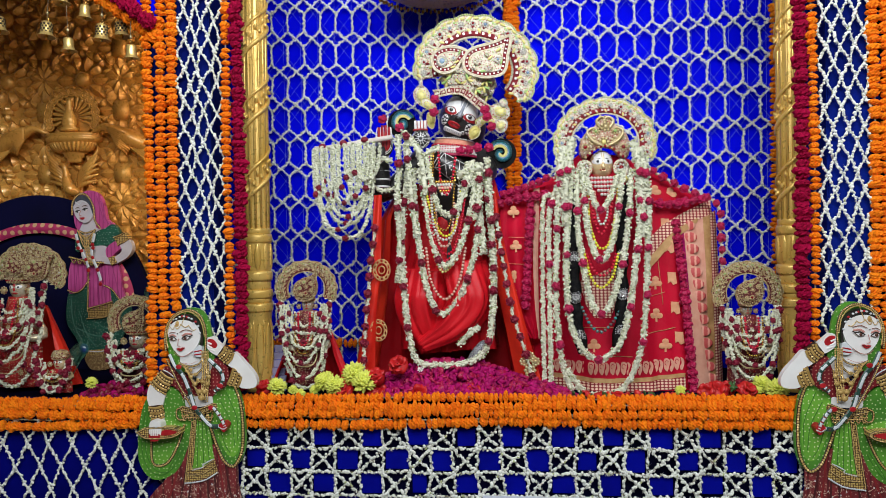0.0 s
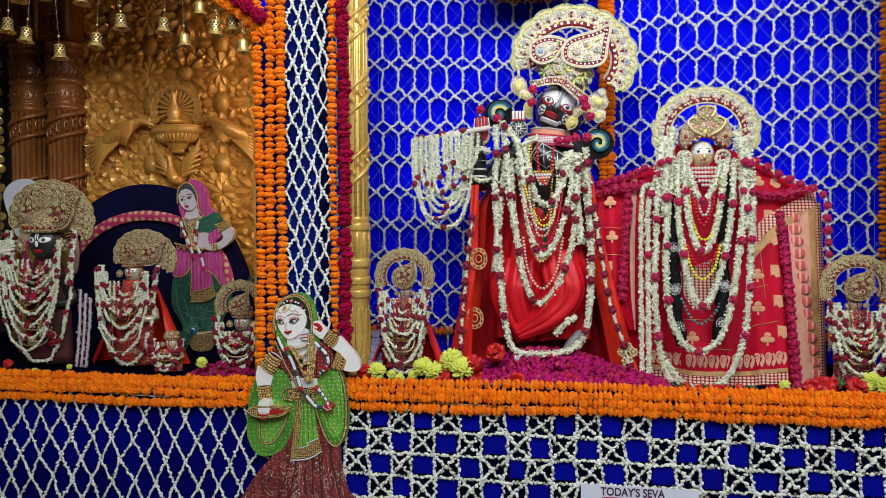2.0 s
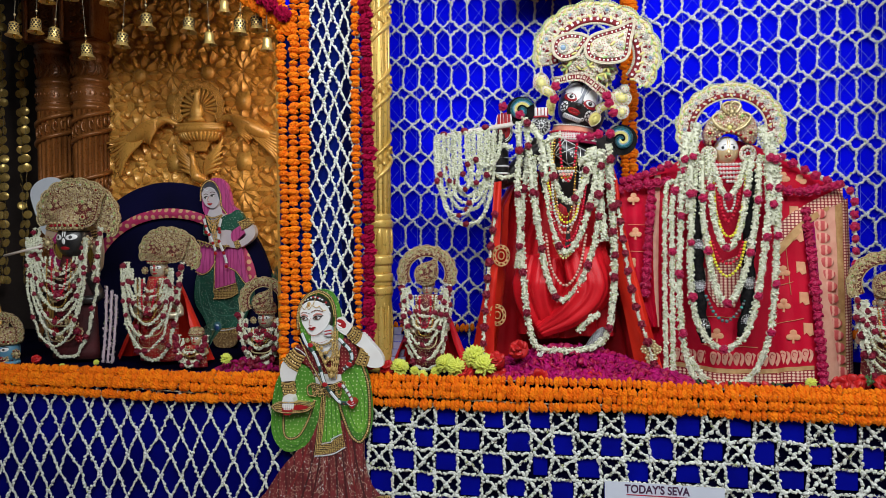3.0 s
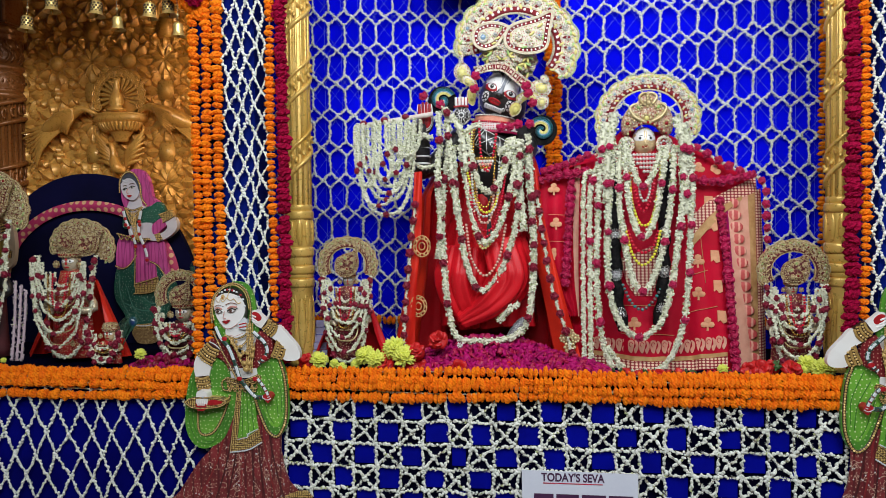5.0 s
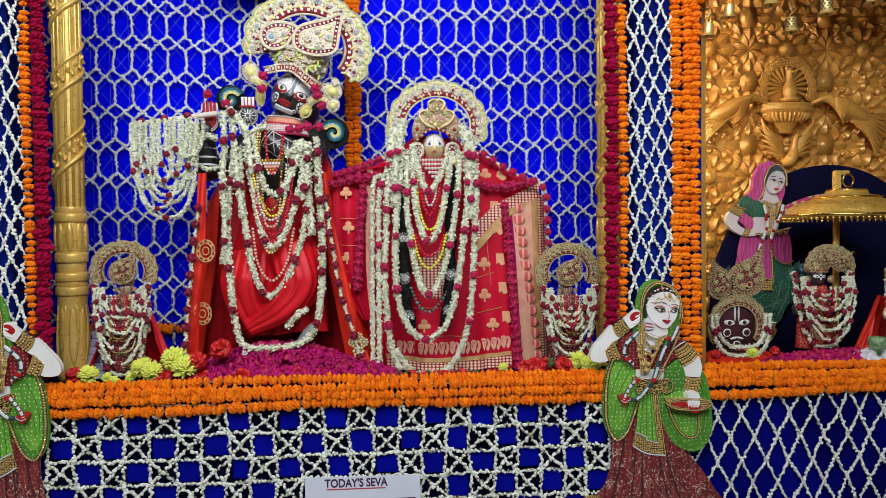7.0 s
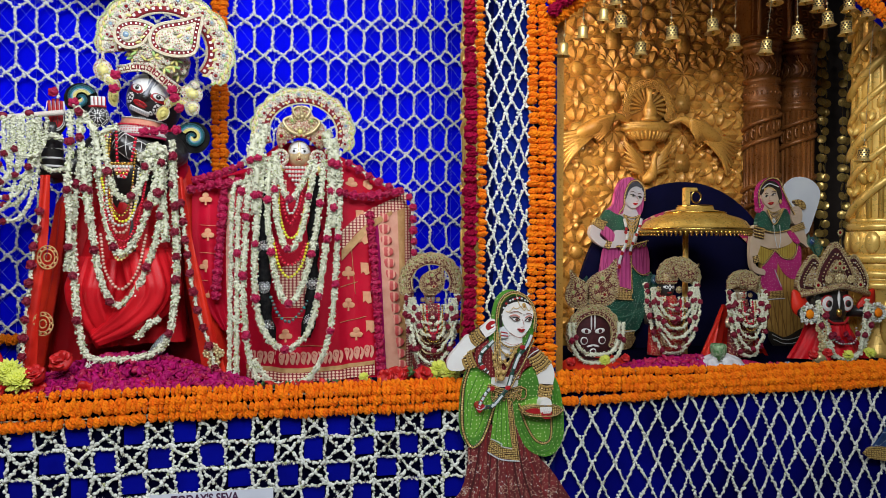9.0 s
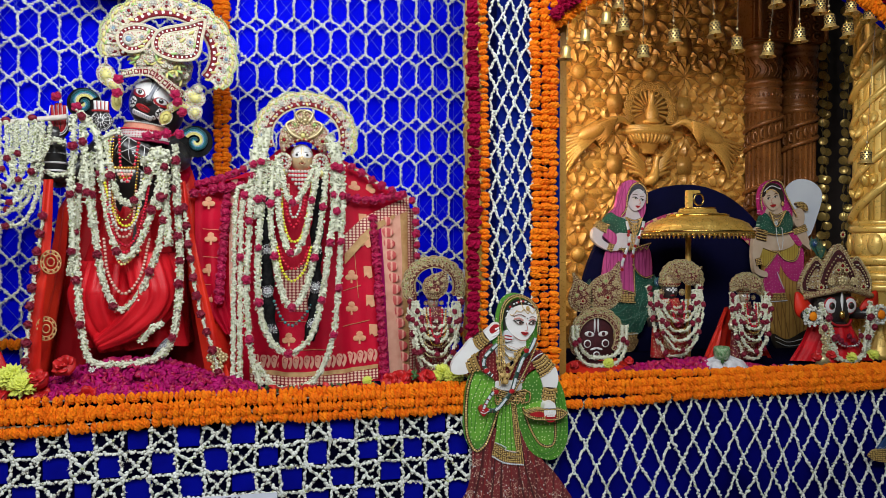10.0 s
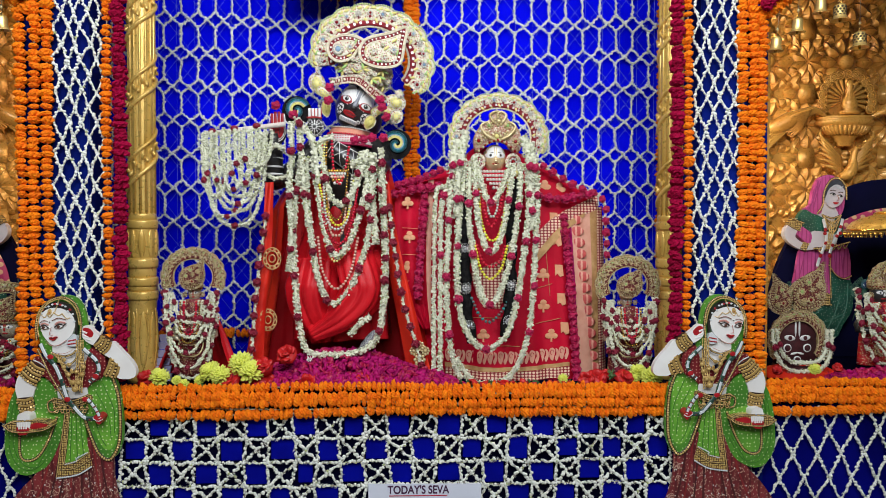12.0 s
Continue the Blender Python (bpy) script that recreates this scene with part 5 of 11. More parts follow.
up /= np.linalg.norm(up)
on = lambda f, q, lift=1.02: A + (B - A) * f + (0.048 - 0.014 * f) * lift * (math.sin(q) * up + math.cos(q) * np.array((0, -1.0, 0)))
for f in (0.10, 0.16, 0.84, 0.90):
    st.add(tube([on(f, q) for q in np.linspace(-1.5, 1.5, 14)], 0.0017, 5), 1)
for s0 in (1, -1):
    st.add(tube([on(f, s0 * 1.25 * abs(1 - ((f - 0.16) / 0.17) % 2)) for f in np.linspace(0.16, 0.84, 33)], 0.0015, 5), 1)
    st.add(tube([on(f, s0 * 1.25) for f in np.linspace(0.14, 0.86, 12)], 0.0015, 5), 1)
for j in range(8):
    t = 2 * math.pi * j / 8
    st.add(moved(ball(6, 4), on(0.5 + 0.075 * math.cos(t), 0.17 * math.sin(t), 1.04), (0.0034, 0.002, 0.0034)), 1)
gx, gz = (-0.292, 1.922)
st.add(moved(ball(18, 12), (gx, KY - 0.14, gz), (0.037, 0.020, 0.040)), 0)
for k in range(4):
    st.add(tube([(gx - 0.020 + 0.013 * k, KY - 0.142, gz + 0.028), (gx - 0.022 + 0.0135 * k, KY - 0.147, gz + 0.074)], [0.0078, 0.0056], 8, 5), 1)
    st.add(tube([(gx - 0.0135 + 0.013 * k, KY - 0.151, gz + 0.030), (gx - 0.0145 + 0.0135 * k, KY - 0.153, gz + 0.070)], 0.0018, 5), 5)
st.add(tube([(gx - 0.03, KY - 0.158, gz + 0.034), (gx, KY - 0.160, gz + 0.036), (gx + 0.03, KY - 0.158, gz + 0.034)], 0.0040, 6, 10), 5)
for r, n in ((0.0345, 40), (0.0300, 36), (0.0185, 22)):
    for t in np.linspace(0, 2 * math.pi, n, endpoint=False):
        st.add(moved(ball(6, 4), (gx + r * math.cos(t), KY - 0.158 + 7.5 * r * r, gz + 1.08 * r * math.sin(t)), (0.0021,) * 3), 1)
for j in range(12):
    t = 2 * math.pi * j / 12
    st.add(tube([(gx + r * math.cos(t), KY - 0.1605 + 7 * r * r, gz + 1.08 * r * math.sin(t)) for r in (0.008, 0.018, 0.029)], 0.0011, 5), 1)
for j in range(8):
    t = 2 * math.pi * j / 8
    st.add(moved(ball(6, 4), (gx + 0.0095 * math.cos(t), KY - 0.161, gz + 0.0095 * math.sin(t)), (0.0032, 0.002, 0.0032)), 1)
# crossed legs and feet
st.add(moved(ball(14, 8), (-0.20, KY - 0.15, 0.995), (0.085, 0.045, 0.028), (0, 6, 0)), 4)
st.add(moved(ball(14, 8), (-0.085, KY - 0.16, 1.045), (0.024, 0.03, 0.075), (0, 32, 0)), 4)
st.add(moved(lathe([(0.001, 0.0), (0.24, 0.0), (0.24, 0.04), (0.20, 0.06), (0.001, 0.06)], 32), (-0.19, KY, SHELF), (1, 0.6, 1)), 0)
tagged(st.part("statue", SM), "tall black stone statue holding a flute, on the altar", "statue")

# crown with tilted halo
crown = thing("crown", "cream jewelled crown with a tilted scalloped halo", "crown", (-0.13, KY, 2.09), "jewelled crowns")
Fh = Face2D((-0.070, 2.222), KY - 0.03, 13, 0.252)
halo(crown, Fh, BRIGHT, -26, 205, 0.60, 0.86)
drop_panel(crown, [(0.076, 2.333), (0.006, 2.312), (-0.08, 2.29), (-0.112, 2.261), (-0.12, 2.221), (-0.101, 2.186), (-0.041, 2.165), (0.024, 2.169), (0.056, 2.194), (0.067, 2.254)], 2.812,
           [(-0.059, 2.232, 0.0175, 0), (-0.015, 2.205, 0.0175, 0), (0.022, 2.237, 0.0165, 1), (-0.023, 2.257, 0.01, 0), (-0.077, 2.205, 0.009, 0)],
           [(0.013, 2.267, 35, 0.03, 4), (-0.019, 2.235, 40, 0.03, 4), (0.033, 2.214, 75, 0.026, 3), (-0.052, 2.189, 10, 0.028, 3), (-0.089, 2.233, 100, 0.02, 4), (0.017, 2.189, 30, 0.022, 2)])
drop_panel(crown, [(-0.249, 2.26), (-0.229, 2.29), (-0.18, 2.306), (-0.126, 2.298), (-0.096, 2.276), (-0.12, 2.243), (-0.151, 2.205), (-0.201, 2.191), (-0.241, 2.215)], 2.830,
           [(-0.204, 2.243, 0.024, 2), (-0.156, 2.253, 0.011, 1)], [(-0.156, 2.231, 30, 0.026, 4), (-0.172, 2.213, 20, 0.026, 4), (-0.138, 2.266, 60, 0.024, 3)])
body = Heap().add(moved(lathe([(0.080, -0.005), (0.098, 0.01), (0.112, 0.05), (0.105, 0.10), (0.075, 0.14), (0.001, 0.15)], 30), (-0.118, KY, 2.12), (1, 0.95, 1), (0, 20, 0)))
at_base(body.part("turban", [CREAM], None, "cream beaded turban"), crown)
low = spline([(-0.243, 2.890, 2.107), (-0.213, 2.840, 2.103), (-0.166, 2.825, 2.107), (-0.124, 2.825, 2.101), (-0.079, 2.825, 2.063), (-0.047, 2.840, 2.037), (-0.020, 2.890, 2.025)], 40)
top = spline([(-0.248, 2.890, 2.138), (-0.213, 2.840, 2.130), (-0.165, 2.825, 2.137), (-0.112, 2.825, 2.131), (-0.065, 2.825, 2.095), (-0.028, 2.840, 2.069), (-0.001, 2.890, 2.057)], 40)
band = lambda f, d=0.0: low + (top - low) * f + np.array((0, -d, 0))
at_base(Heap().add(grid_shape(np.array([band(0, -0.012), band(0), band(0.25, 0.003), band(0.75, 0.003), band(1), band(1, -0.012)]))).part("brow_band", [VELVET], None, "red brow band with cream squares"), crown)
ed = Heap()
for f in (0.0, 0.12, 0.88, 1.0):
    q = spline(band(f, 0.003), 74)
    ed.stamp(ball(6, 4), q, any_turns(len(q)), np.full(len(q), 0.0026 if 0 < f < 1 else 0.0036))
at_base(ed.part("bead_edging", [CREAM]), crown)
bs = Heap()
for k in range(11):
    i = int(2 + k * 3.55)
    a3, b3 = band(0.5, 0.005)[i], band(0.5, 0.005)[min(i + 1, 39)]
    tl = -math.degrees(math.atan2(b3[2] - a3[2], b3[0] - a3[0]))
    bs.add(moved(box_shape(-1, 1, -1, 1, -1, 1, 0.25), a3, (0.0052, 0.003, 0.0052), (0, tl, 0)), 0)
    for e in (-0.5, 0.5):
        j3 = band(0.5, 0.004)[i] + (b3 - a3) / (np.linalg.norm(b3 - a3) + 1e-9) * e * 0.022
        bs.add(moved(box_shape(-1, 1, -1, 1, -1, 1, 0.2), j3, (0.0014, 0.0025, 0.011), (0, tl, 0)), 0)
at_base(bs.part("stud_band", [CREAM], smooth=False), crown)
F2 = Face2D((-0.118, 2.12), KY, 20, 1.0)
for k in range(13):
    jh = Heap()
    a = radians(194 + 12.7 * k)
    for r, z in ((0.104, 0.022), (0.113, 0.044), (0.116, 0.070)):
        v = Euler((0, radians(20), 0)).to_matrix() @ Vector((r * math.cos(a), r * 0.95 * math.sin(a), z))
        f = Face2D((-0.118 + v.x, 2.12 + v.z), KY + v.y, 0, 1.0)
        if (k + int(z * 100)) % 3 != 1:
            medallion(jh, f.c[0], f.c[1], f.y - 0.004, 0.0150 if k % 2 else 0.0115, 0)
        else:
            for j in range(3):
                jh.add(moved(LEAFDROP, f.p(0, 0, 0.006), (0.030, 0.026, 0.030), (90, 25 + 55 * j + 40 * k, 0)), (3, 4, 4)[(j + k) % 3])
    at_base(jh.part("jewel", BRIGHT), crown)


def petal(h, pts, y, mi, edge, field=None, bead=0.0026):
    """A small padded plate with a beaded edge and an inset field."""
    h.add(plate(pts, y, 0.008, 40), mi)
    p = np.array(pts, float)
    c = p.mean(0)
    if field is not None:
        h.add(plate([tuple(c + (q - c) * 0.60) for q in p], y - 0.0045, 0.006, 30), field)
        k = spline([tuple(c + (q - c) * 0.42) for q in p], 8, True)
        for x, z in k:
            h.add(moved(ball(6, 4), (x, y - 0.006, z), (bead,) * 3), 2)
    for x, z in spline([tuple(v) for v in p], max(int(length(spline([tuple(v) for v in p], 40, True)) / (bead * 1.9)), 6), True):
        h.add(moved(ball(6, 4), (x, y - 0.002, z), (bead,) * 3), edge)


EARLAB = "cream beaded ear ornament with lemon petals"
ear = thing("ear_ornament", EARLAB, "ear ornament", (-0.286, 2.860, 2.076), "ear ornaments")
eh = Heap()
petal(eh, [(-0.296, 2.154), (-0.268, 2.134), (-0.262, 2.099), (-0.286, 2.069), (-0.314, 2.084), (-0.328, 2.113), (-0.320, 2.141)], 2.86, 0, 0, 4)
petal(eh, [(-0.290, 2.100), (-0.257, 2.092), (-0.234, 2.063), (-0.237, 2.030), (-0.259, 2.022), (-0.263, 2.050), (-0.291, 2.069)], 2.855, 0, 4, 4)
eh.add(tube([(-0.296, 2.860, 2.182), (-0.294, 2.860, 2.147)], 0.006, 7), 0)
at_base(eh.part("jewel_loop", BRIGHT), ear)
ph = Heap()
petal(ph, [(-0.267, 2.039), (-0.243, 2.038), (-0.237, 2.010), (-0.249, 1.973), (-0.270, 1.987), (-0.274, 2.016)], 2.85, 4, 0)
petal(ph, [(-0.260, 2.025), (-0.246, 2.019), (-0.249, 1.996), (-0.260, 2.001)], 2.843, 4, 4)
at_base(ph.part("petal_drop", BRIGHT), ear)
ear = thing("ear_ornament", EARLAB, "ear ornament", (0.006, 2.860, 2.021), "ear ornaments")
eh = Heap()
petal(eh, [(-0.010, 2.056), (0.022, 2.069), (0.059, 2.059), (0.068, 2.026), (0.045, 2.003), (0.003, 2.014)], 2.86, 0, 0, 4)
petal(eh, [(-0.072, 2.000), (-0.039, 2.020), (0.003, 2.014), (0.040, 1.985), (0.012, 1.981), (-0.030, 1.992), (-0.058, 1.974)], 2.855, 0, 4, 4)
petal(eh, [(0.007, 1.991), (0.031, 2.004), (0.056, 1.994), (0.053, 1.961), (0.025, 1.948), (0.007, 1.967)], 2.85, 0, 2, 4)
petal(eh, [(0.027, 2.078), (0.046, 2.087), (0.060, 2.068), (0.041, 2.055)], 2.852, 0, 2)
at_base(eh.part("jewel_loop", BRIGHT), ear)
ph = Heap()
petal(ph, [(-0.095, 1.969), (-0.072, 1.982), (-0.053, 1.963), (-0.063, 1.935), (-0.091, 1.924), (-0.102, 1.946)], 2.85, 4, 0)
petal(ph, [(-0.086, 1.959), (-0.069, 1.966), (-0.065, 1.949), (-0.081, 1.938)], 2.843, 4, 4)
at_base(ph.part("petal_drop", BRIGHT), ear)


def feather_curl(cx, cz, y, r, flip, label):
    """A coiled plume of teal, blue and yellow rows."""
    base = thing("curl_ornament", label, "ornament", (cx, y, cz), "coiled ornaments")
    at_base(Heap().add(plate([(cx + 1.08 * r * math.cos(t), cz + 1.08 * r * math.sin(t)) for t in np.linspace(0, 2 * math.pi, 30, endpoint=False)], y + 0.008, 0.008)).part("backing", [BLACK_VEIL], smooth=False), base)
    sp = lambda t, o: (cx + flip * (r * o - r * 0.105 * t) * -math.cos(t + 0.5), cz + (r * o - r * 0.105 * t) * math.sin(t + 0.5))
    for m, o, br in ((TEAL, 0.99, 0.0042), (TEAL_ROW, 0.87, 0.0034), (SKYGEM, 0.77, 0.0030), (LEMON, 0.67, 0.0034), (LEMON, 0.57, 0.0030)):
        h = Heap()
        t, n = 0.0, 0
        while r * o - r * 0.105 * t > 0.07 * r and t < 2.9 * math.pi:
            x, z = sp(t, o)
            h.add(moved(ball(6, 4), (x, y - 0.001, z), (br * 1.15, br, br * 1.15)))
            t += br * 1.7 / max(r * o - r * 0.105 * t, 0.006)
        at_base(h.part("bead_coil", [m]), base)


TEAL_ROW = mat("teal_glass_bead", (0.03, 0.24, 0.30), (0.02, 0.16, 0.22), 60, 0.25, island=0.5, coat=0.4)
cx, cz = (0.031, 1.867)
feather_curl(cx, cz, 2.87, 0.058, 1, "coiled teal and yellow sequinned ornament")
lx2, lz2 = (-0.382, 2.004)
feather_curl(lx2, lz2, 2.88, 0.056, -1, "coiled teal and yellow sequinned ornament")
fl = thing("flute", "white enamelled flute held at the statue's mouth", "flute", (-0.76, KY - 0.17, 1.91))
at_base(Heap().add(tube([(*(-0.725, 2.760, 1.885),), (*(-0.407, 2.770, 1.930),)], 0.010, 10)).part("pipe", [FLUTE]), fl)
tb = Heap()
for px, pz in ((-0.690, 1.891), (-0.604, 1.903), (-0.517, 1.914)):
    tb.add(moved(ball(8, 6), (px, 2.755, pz + 0.006), (0.016, 0.014, 0.012)))
at_base(tb.part("tassel", [ROSE], None, "crimson tassel"), fl)
# collar
COLLAR_A = mat("salmon_pleated_cloth", (0.70, 0.30, 0.20), (0.60, 0.20, 0.13), 60, 0.5, bump=0.5, bscale=400)
COLLAR_B = mat("white_lace", (0.66, 0.60, 0.58), (0.55, 0.46, 0.44), 60, 0.6, bump=0.5, bscale=400)
over(COLLAR_B, "dots", (0.45, 0.02, 0.05), 90, 0.30, 0.22, randomness=0.1)
co = thing("collar", "red and white lace collar necklace", "collar", (-0.17, KY - 0.06, 1.9))
for m, z0, r0, z1, r1, lab in ((COLLAR_A, 1.934, 0.080, 1.905, 0.092, "salmon pleated collar band"), (COLLAR_B, 1.906, 0.093, 1.872, 0.112, "white lace collar band with red dots"), (ROSE_PINK, 1.873, 0.113, 1.858, 0.120, "magenta ribbon edge")):
    rows = np.array([[(-0.165 + (r0 + (r1 - r0) * f + 0.0015 * math.cos(60 * t)) * math.cos(t), KY + 0.02 + 0.95 * (r0 + (r1 - r0) * f) * math.sin(t) + off, z0 + (z1 - z0) * f + 0.010 * math.cos(t) * -1) for t in np.linspace(math.pi * 0.98, math.pi * 2.02, 90)] for f, off in ((0, 0.006), (0, 0), (0.33, -0.003), (0.66, -0.003), (1, 0), (1, 0.006))])
    at_base(Heap().add(grid_shape(rows)).part("collar_band", [m], None, lab), co)
for z, r, br, m in ((1.934, 0.082, 0.0036, PEARL), (1.906, 0.096, 0.0042, RED_BEAD), (1.872, 0.115, 0.0040, PEARL)):
    ch = Heap()
    for t in np.linspace(math.pi * 1.0, math.pi * 2.0, int(3 * r / br / 2)):
        ch.add(moved(ball(6, 4), (-0.165 + r * math.cos(t), KY + 0.017 + 0.95 * r * math.sin(t), z - 0.010 * math.cos(t)), (br,) * 3))
    at_base(ch.part("bead_strand", [m]), co)


# ---- drapery ----
def drape(name, label, rows, matl, category, seed=0, folds=9, depth=0.012, thick=0.003, nu=70, nv=40, lip=None):
    """A hanging cloth: rows of (z, half-width, centre x, centre y, depth ratio, first and last angle), folds deeper to the foot."""
    r = np.asarray(rows, float)
    t = np.linspace(0, 1, len(r))
    tt = np.linspace(0, 1, nv)
    q = np.stack([np.interp(tt, t, r[:, k]) for k in range(r.shape[1])], -1)
    out = []
    for (z, w, cx, cy, dr, a0, a1), s in zip(q, tt):
        a = np.radians(np.linspace(a0, a1, nu))
        f = depth * (0.35 + s) * (np.sin(a * folds + seed + 1.2 * np.sin(3 * s + seed)) + 0.5 * np.sin(a * folds * 2.3 + 2 * seed + 2 * s))
        out.append(np.stack([cx + (w + f) * np.cos(a), cy + (w * dr + f) * np.sin(a), np.full(nu, z) + 0.004 * np.sin(a * 5 + seed)], -1))
    a = np.array(out)
    c = np.array([q[:, 2], q[:, 3], q[:, 0]]).T[:, None, :]
    d = c - a
    d /= np.linalg.norm(d, axis=2)[:, :, None] + 1e-6
    b = a + d * thick
    h = Heap().add(grid_shape(a)).add((grid_shape(b)[0], grid_shape(b)[1][:, ::-1]))
    ob = h.part(name, [matl])
    return tagged(ob, label, category)


drape("cape", "orange-red silk cape draped behind the tall statue", [(1.76, 0.20, -0.20, KY + 0.03, 0.35, -25, 205), (1.60, 0.265, -0.225, KY + 0.02, 0.40, -38, 218), (1.30, 0.30, -0.22, KY, 0.45, -42, 222), (0.93, 0.385, -0.205, KY - 0.02, 0.5, -42, 222)], SAREE_O, "cape", 1.3, 8, 0.010)
drape("skirt_robe", "dark red silk robe with hanging folds on the tall statue", [(1.80, 0.10, -0.18, KY, 0.8, 0, 360), (1.55, 0.14, -0.20, KY, 0.8, 0, 360), (1.35, 0.185, -0.21, KY, 0.65, 0, 360), (1.06, 0.20, -0.20, KY, 0.6, 0, 360)], SAREE, "robe", 0.4, 11, 0.009)
def trouser(pts, radii, seed, label):
    """A pleated silk leg."""
    p = spline(pts, 40)
    v, f = tube(p, radii, 72)
    n = 72
    k = np.arange(len(v)) // n
    j = np.arange(len(v)) % n
    c = np.concatenate([p[:1], p, p[-1:]])[np.minimum(k, len(p) + 1)]
    w = 1 + 0.09 * np.sin(j * 2 * math.pi / n * 5 + k * 0.06 + seed) + 0.05 * np.sin(j * 2 * math.pi / n * 13 - k * 0.05 + seed) + 0.025 * np.sin(j * 2 * math.pi / n * 22 + k * 0.05)
    return tagged(Heap().add((c + (v - c) * w[:, None], f)).part("silk_leg", [SAREE]), label, "garment")


trouser([(-0.295, 2.840, 1.385), (-0.307, 2.820, 1.247), (-0.274, 2.820, 1.131), (-0.263, 2.820, 1.057)], [0.08, 0.10, 0.085, 0.05], 0.5, "pleated red silk garment leg of the tall statue")
trouser([(-0.130, 2.820, 1.407), (-0.104, 2.790, 1.271), (-0.177, 2.770, 1.171), (-0.303, 2.760, 1.089)], [0.085, 0.095, 0.065, 0.03], 2.0, "pleated red silk garment leg crossed over the other")
tagged(Heap().add(moved(ball(18, 12), (-0.050, KY + 0.01, 1.79), (0.050, 0.060, 0.115), (0, -8, 0))).part("shoulder_cloth", [CRIMSON]), "crimson cloth over the statue's shoulder", "cloth")
drape("inner_cape", "deep red silk backing cloth behind the tall statue", [(1.70, 0.22, -0.21, KY + 0.05, 0.3, 0, 180), (1.30, 0.27, -0.21, KY + 0.04, 0.3, 0, 180), (0.93, 0.33, -0.20, KY + 0.03, 0.3, 0, 180)], SAREE, "cloth", 2.2, 9, 0.008)
# gold embroidered roundels on the cape's edge
for px, pz in ((-0.453, 1.396), (-0.470, 1.154)):
    em = thing("embroidery", "round gold thread embroidery on the cape", "embroidery", (px, 2.74, pz), "cape roundels")
    eh = Heap()
    for rr in (0.034, 0.024, 0.012):
        eh.add(tube([(px + rr * math.cos(t), 2.735, pz + 1.25 * rr * math.sin(t)) for t in np.linspace(0, 2 * math.pi, 24)], 0.0028, 5))
    for k in range(10):
        t = 2 * math.pi * k / 10
        eh.add(moved(ball(6, 4), (px + 0.029 * math.cos(t), 2.735, pz + 0.036 * math.sin(t)), (0.006, 0.003, 0.006)))
    at_base(eh.part("gold_thread", [ZARI]), em)
# front edges of the cape, turned outwards
for pts, w in (([(-0.469, 1.698), (-0.479, 1.460), (-0.500, 1.213), (-0.513, 0.924)], 0.045), ([(-0.006, 1.700), (0.030, 1.452), (0.092, 1.186), (0.158, 0.924)], 0.035)):
    lap = Heap()
    p = spline(pts, 30)
    rows = np.array([[(x + w * (k / 5 - 0.5) * (0.7 + 0.6 * i / 29), 2.765 - 0.055 * i / 29 + 0.008 * math.sin(k * 1.3 + i * 0.2), z) for k in range(6)] for i, (x, z) in enumerate(p)])
    lap.add(grid_shape(rows)).add((grid_shape(rows + np.array((0, 0.003, 0)))[0], grid_shape(rows)[1][:, ::-1]))
    tagged(lap.part("cape_lapel", [SAREE_O]), "orange-red turned edge of the silk cape", "cape")

# garlands of the tall statue
KG = "statue garlands"
W = "thick white jasmine garland with crimson roses on the statue"
garland(W, [(-0.346, 2.780, 1.800), (-0.370, 2.760, 1.571), (-0.368, 2.740, 1.390), (-0.349, 2.720, 1.167), (-0.315, 2.700, 1.045), (-0.252, 2.690, 1.024), (-0.097, 2.690, 1.037), (-0.028, 2.700, 1.123), (-0.009, 2.720, 1.342), (-0.017, 2.740, 1.565), (-0.036, 2.770, 1.792)], 0.013, 0.011, (0.08, 0.17, 0.27, 0.36, 0.62, 0.73, 0.83, 0.93), group=KG)
garland(W, [(-0.321, 2.760, 1.797), (-0.315, 2.740, 1.615), (-0.293, 2.720, 1.446), (-0.267, 2.710, 1.312), (-0.224, 2.710, 1.223), (-0.172, 2.710, 1.245), (-0.115, 2.710, 1.344), (-0.069, 2.730, 1.521), (-0.055, 2.760, 1.723)], 0.012, 0.011, (0.14, 0.33, 0.5, 0.68, 0.85), group=KG)
garland(W, [(-0.296, 2.740, 1.795), (-0.267, 2.720, 1.636), (-0.240, 2.710, 1.490), (-0.202, 2.700, 1.408), (-0.157, 2.700, 1.445), (-0.119, 2.710, 1.533), (-0.082, 2.730, 1.677), (-0.072, 2.750, 1.790)], 0.012, 0.011, (0.1, 0.45, 0.75), group=KG)
garland(W, [(-0.266, 2.740, 1.850), (-0.241, 2.710, 1.712), (-0.210, 2.700, 1.625), (-0.166, 2.700, 1.615), (-0.121, 2.710, 1.688), (-0.085, 2.740, 1.801)], 0.012, 0.011, (0.3, 0.6), group=KG)
garland(W, [(-0.383, 2.760, 1.935), (-0.379, 2.750, 1.798), (-0.386, 2.740, 1.684), (-0.377, 2.730, 1.481), (-0.388, 2.730, 1.346)], 0.012, 0.011, (0.2, 0.5, 0.85), group=KG)
garland(W, [(-0.346, 2.760, 1.934), (-0.341, 2.740, 1.818), (-0.328, 2.730, 1.682), (-0.307, 2.720, 1.525)], 0.014, 0.011, (0.25, 0.7), group=KG)
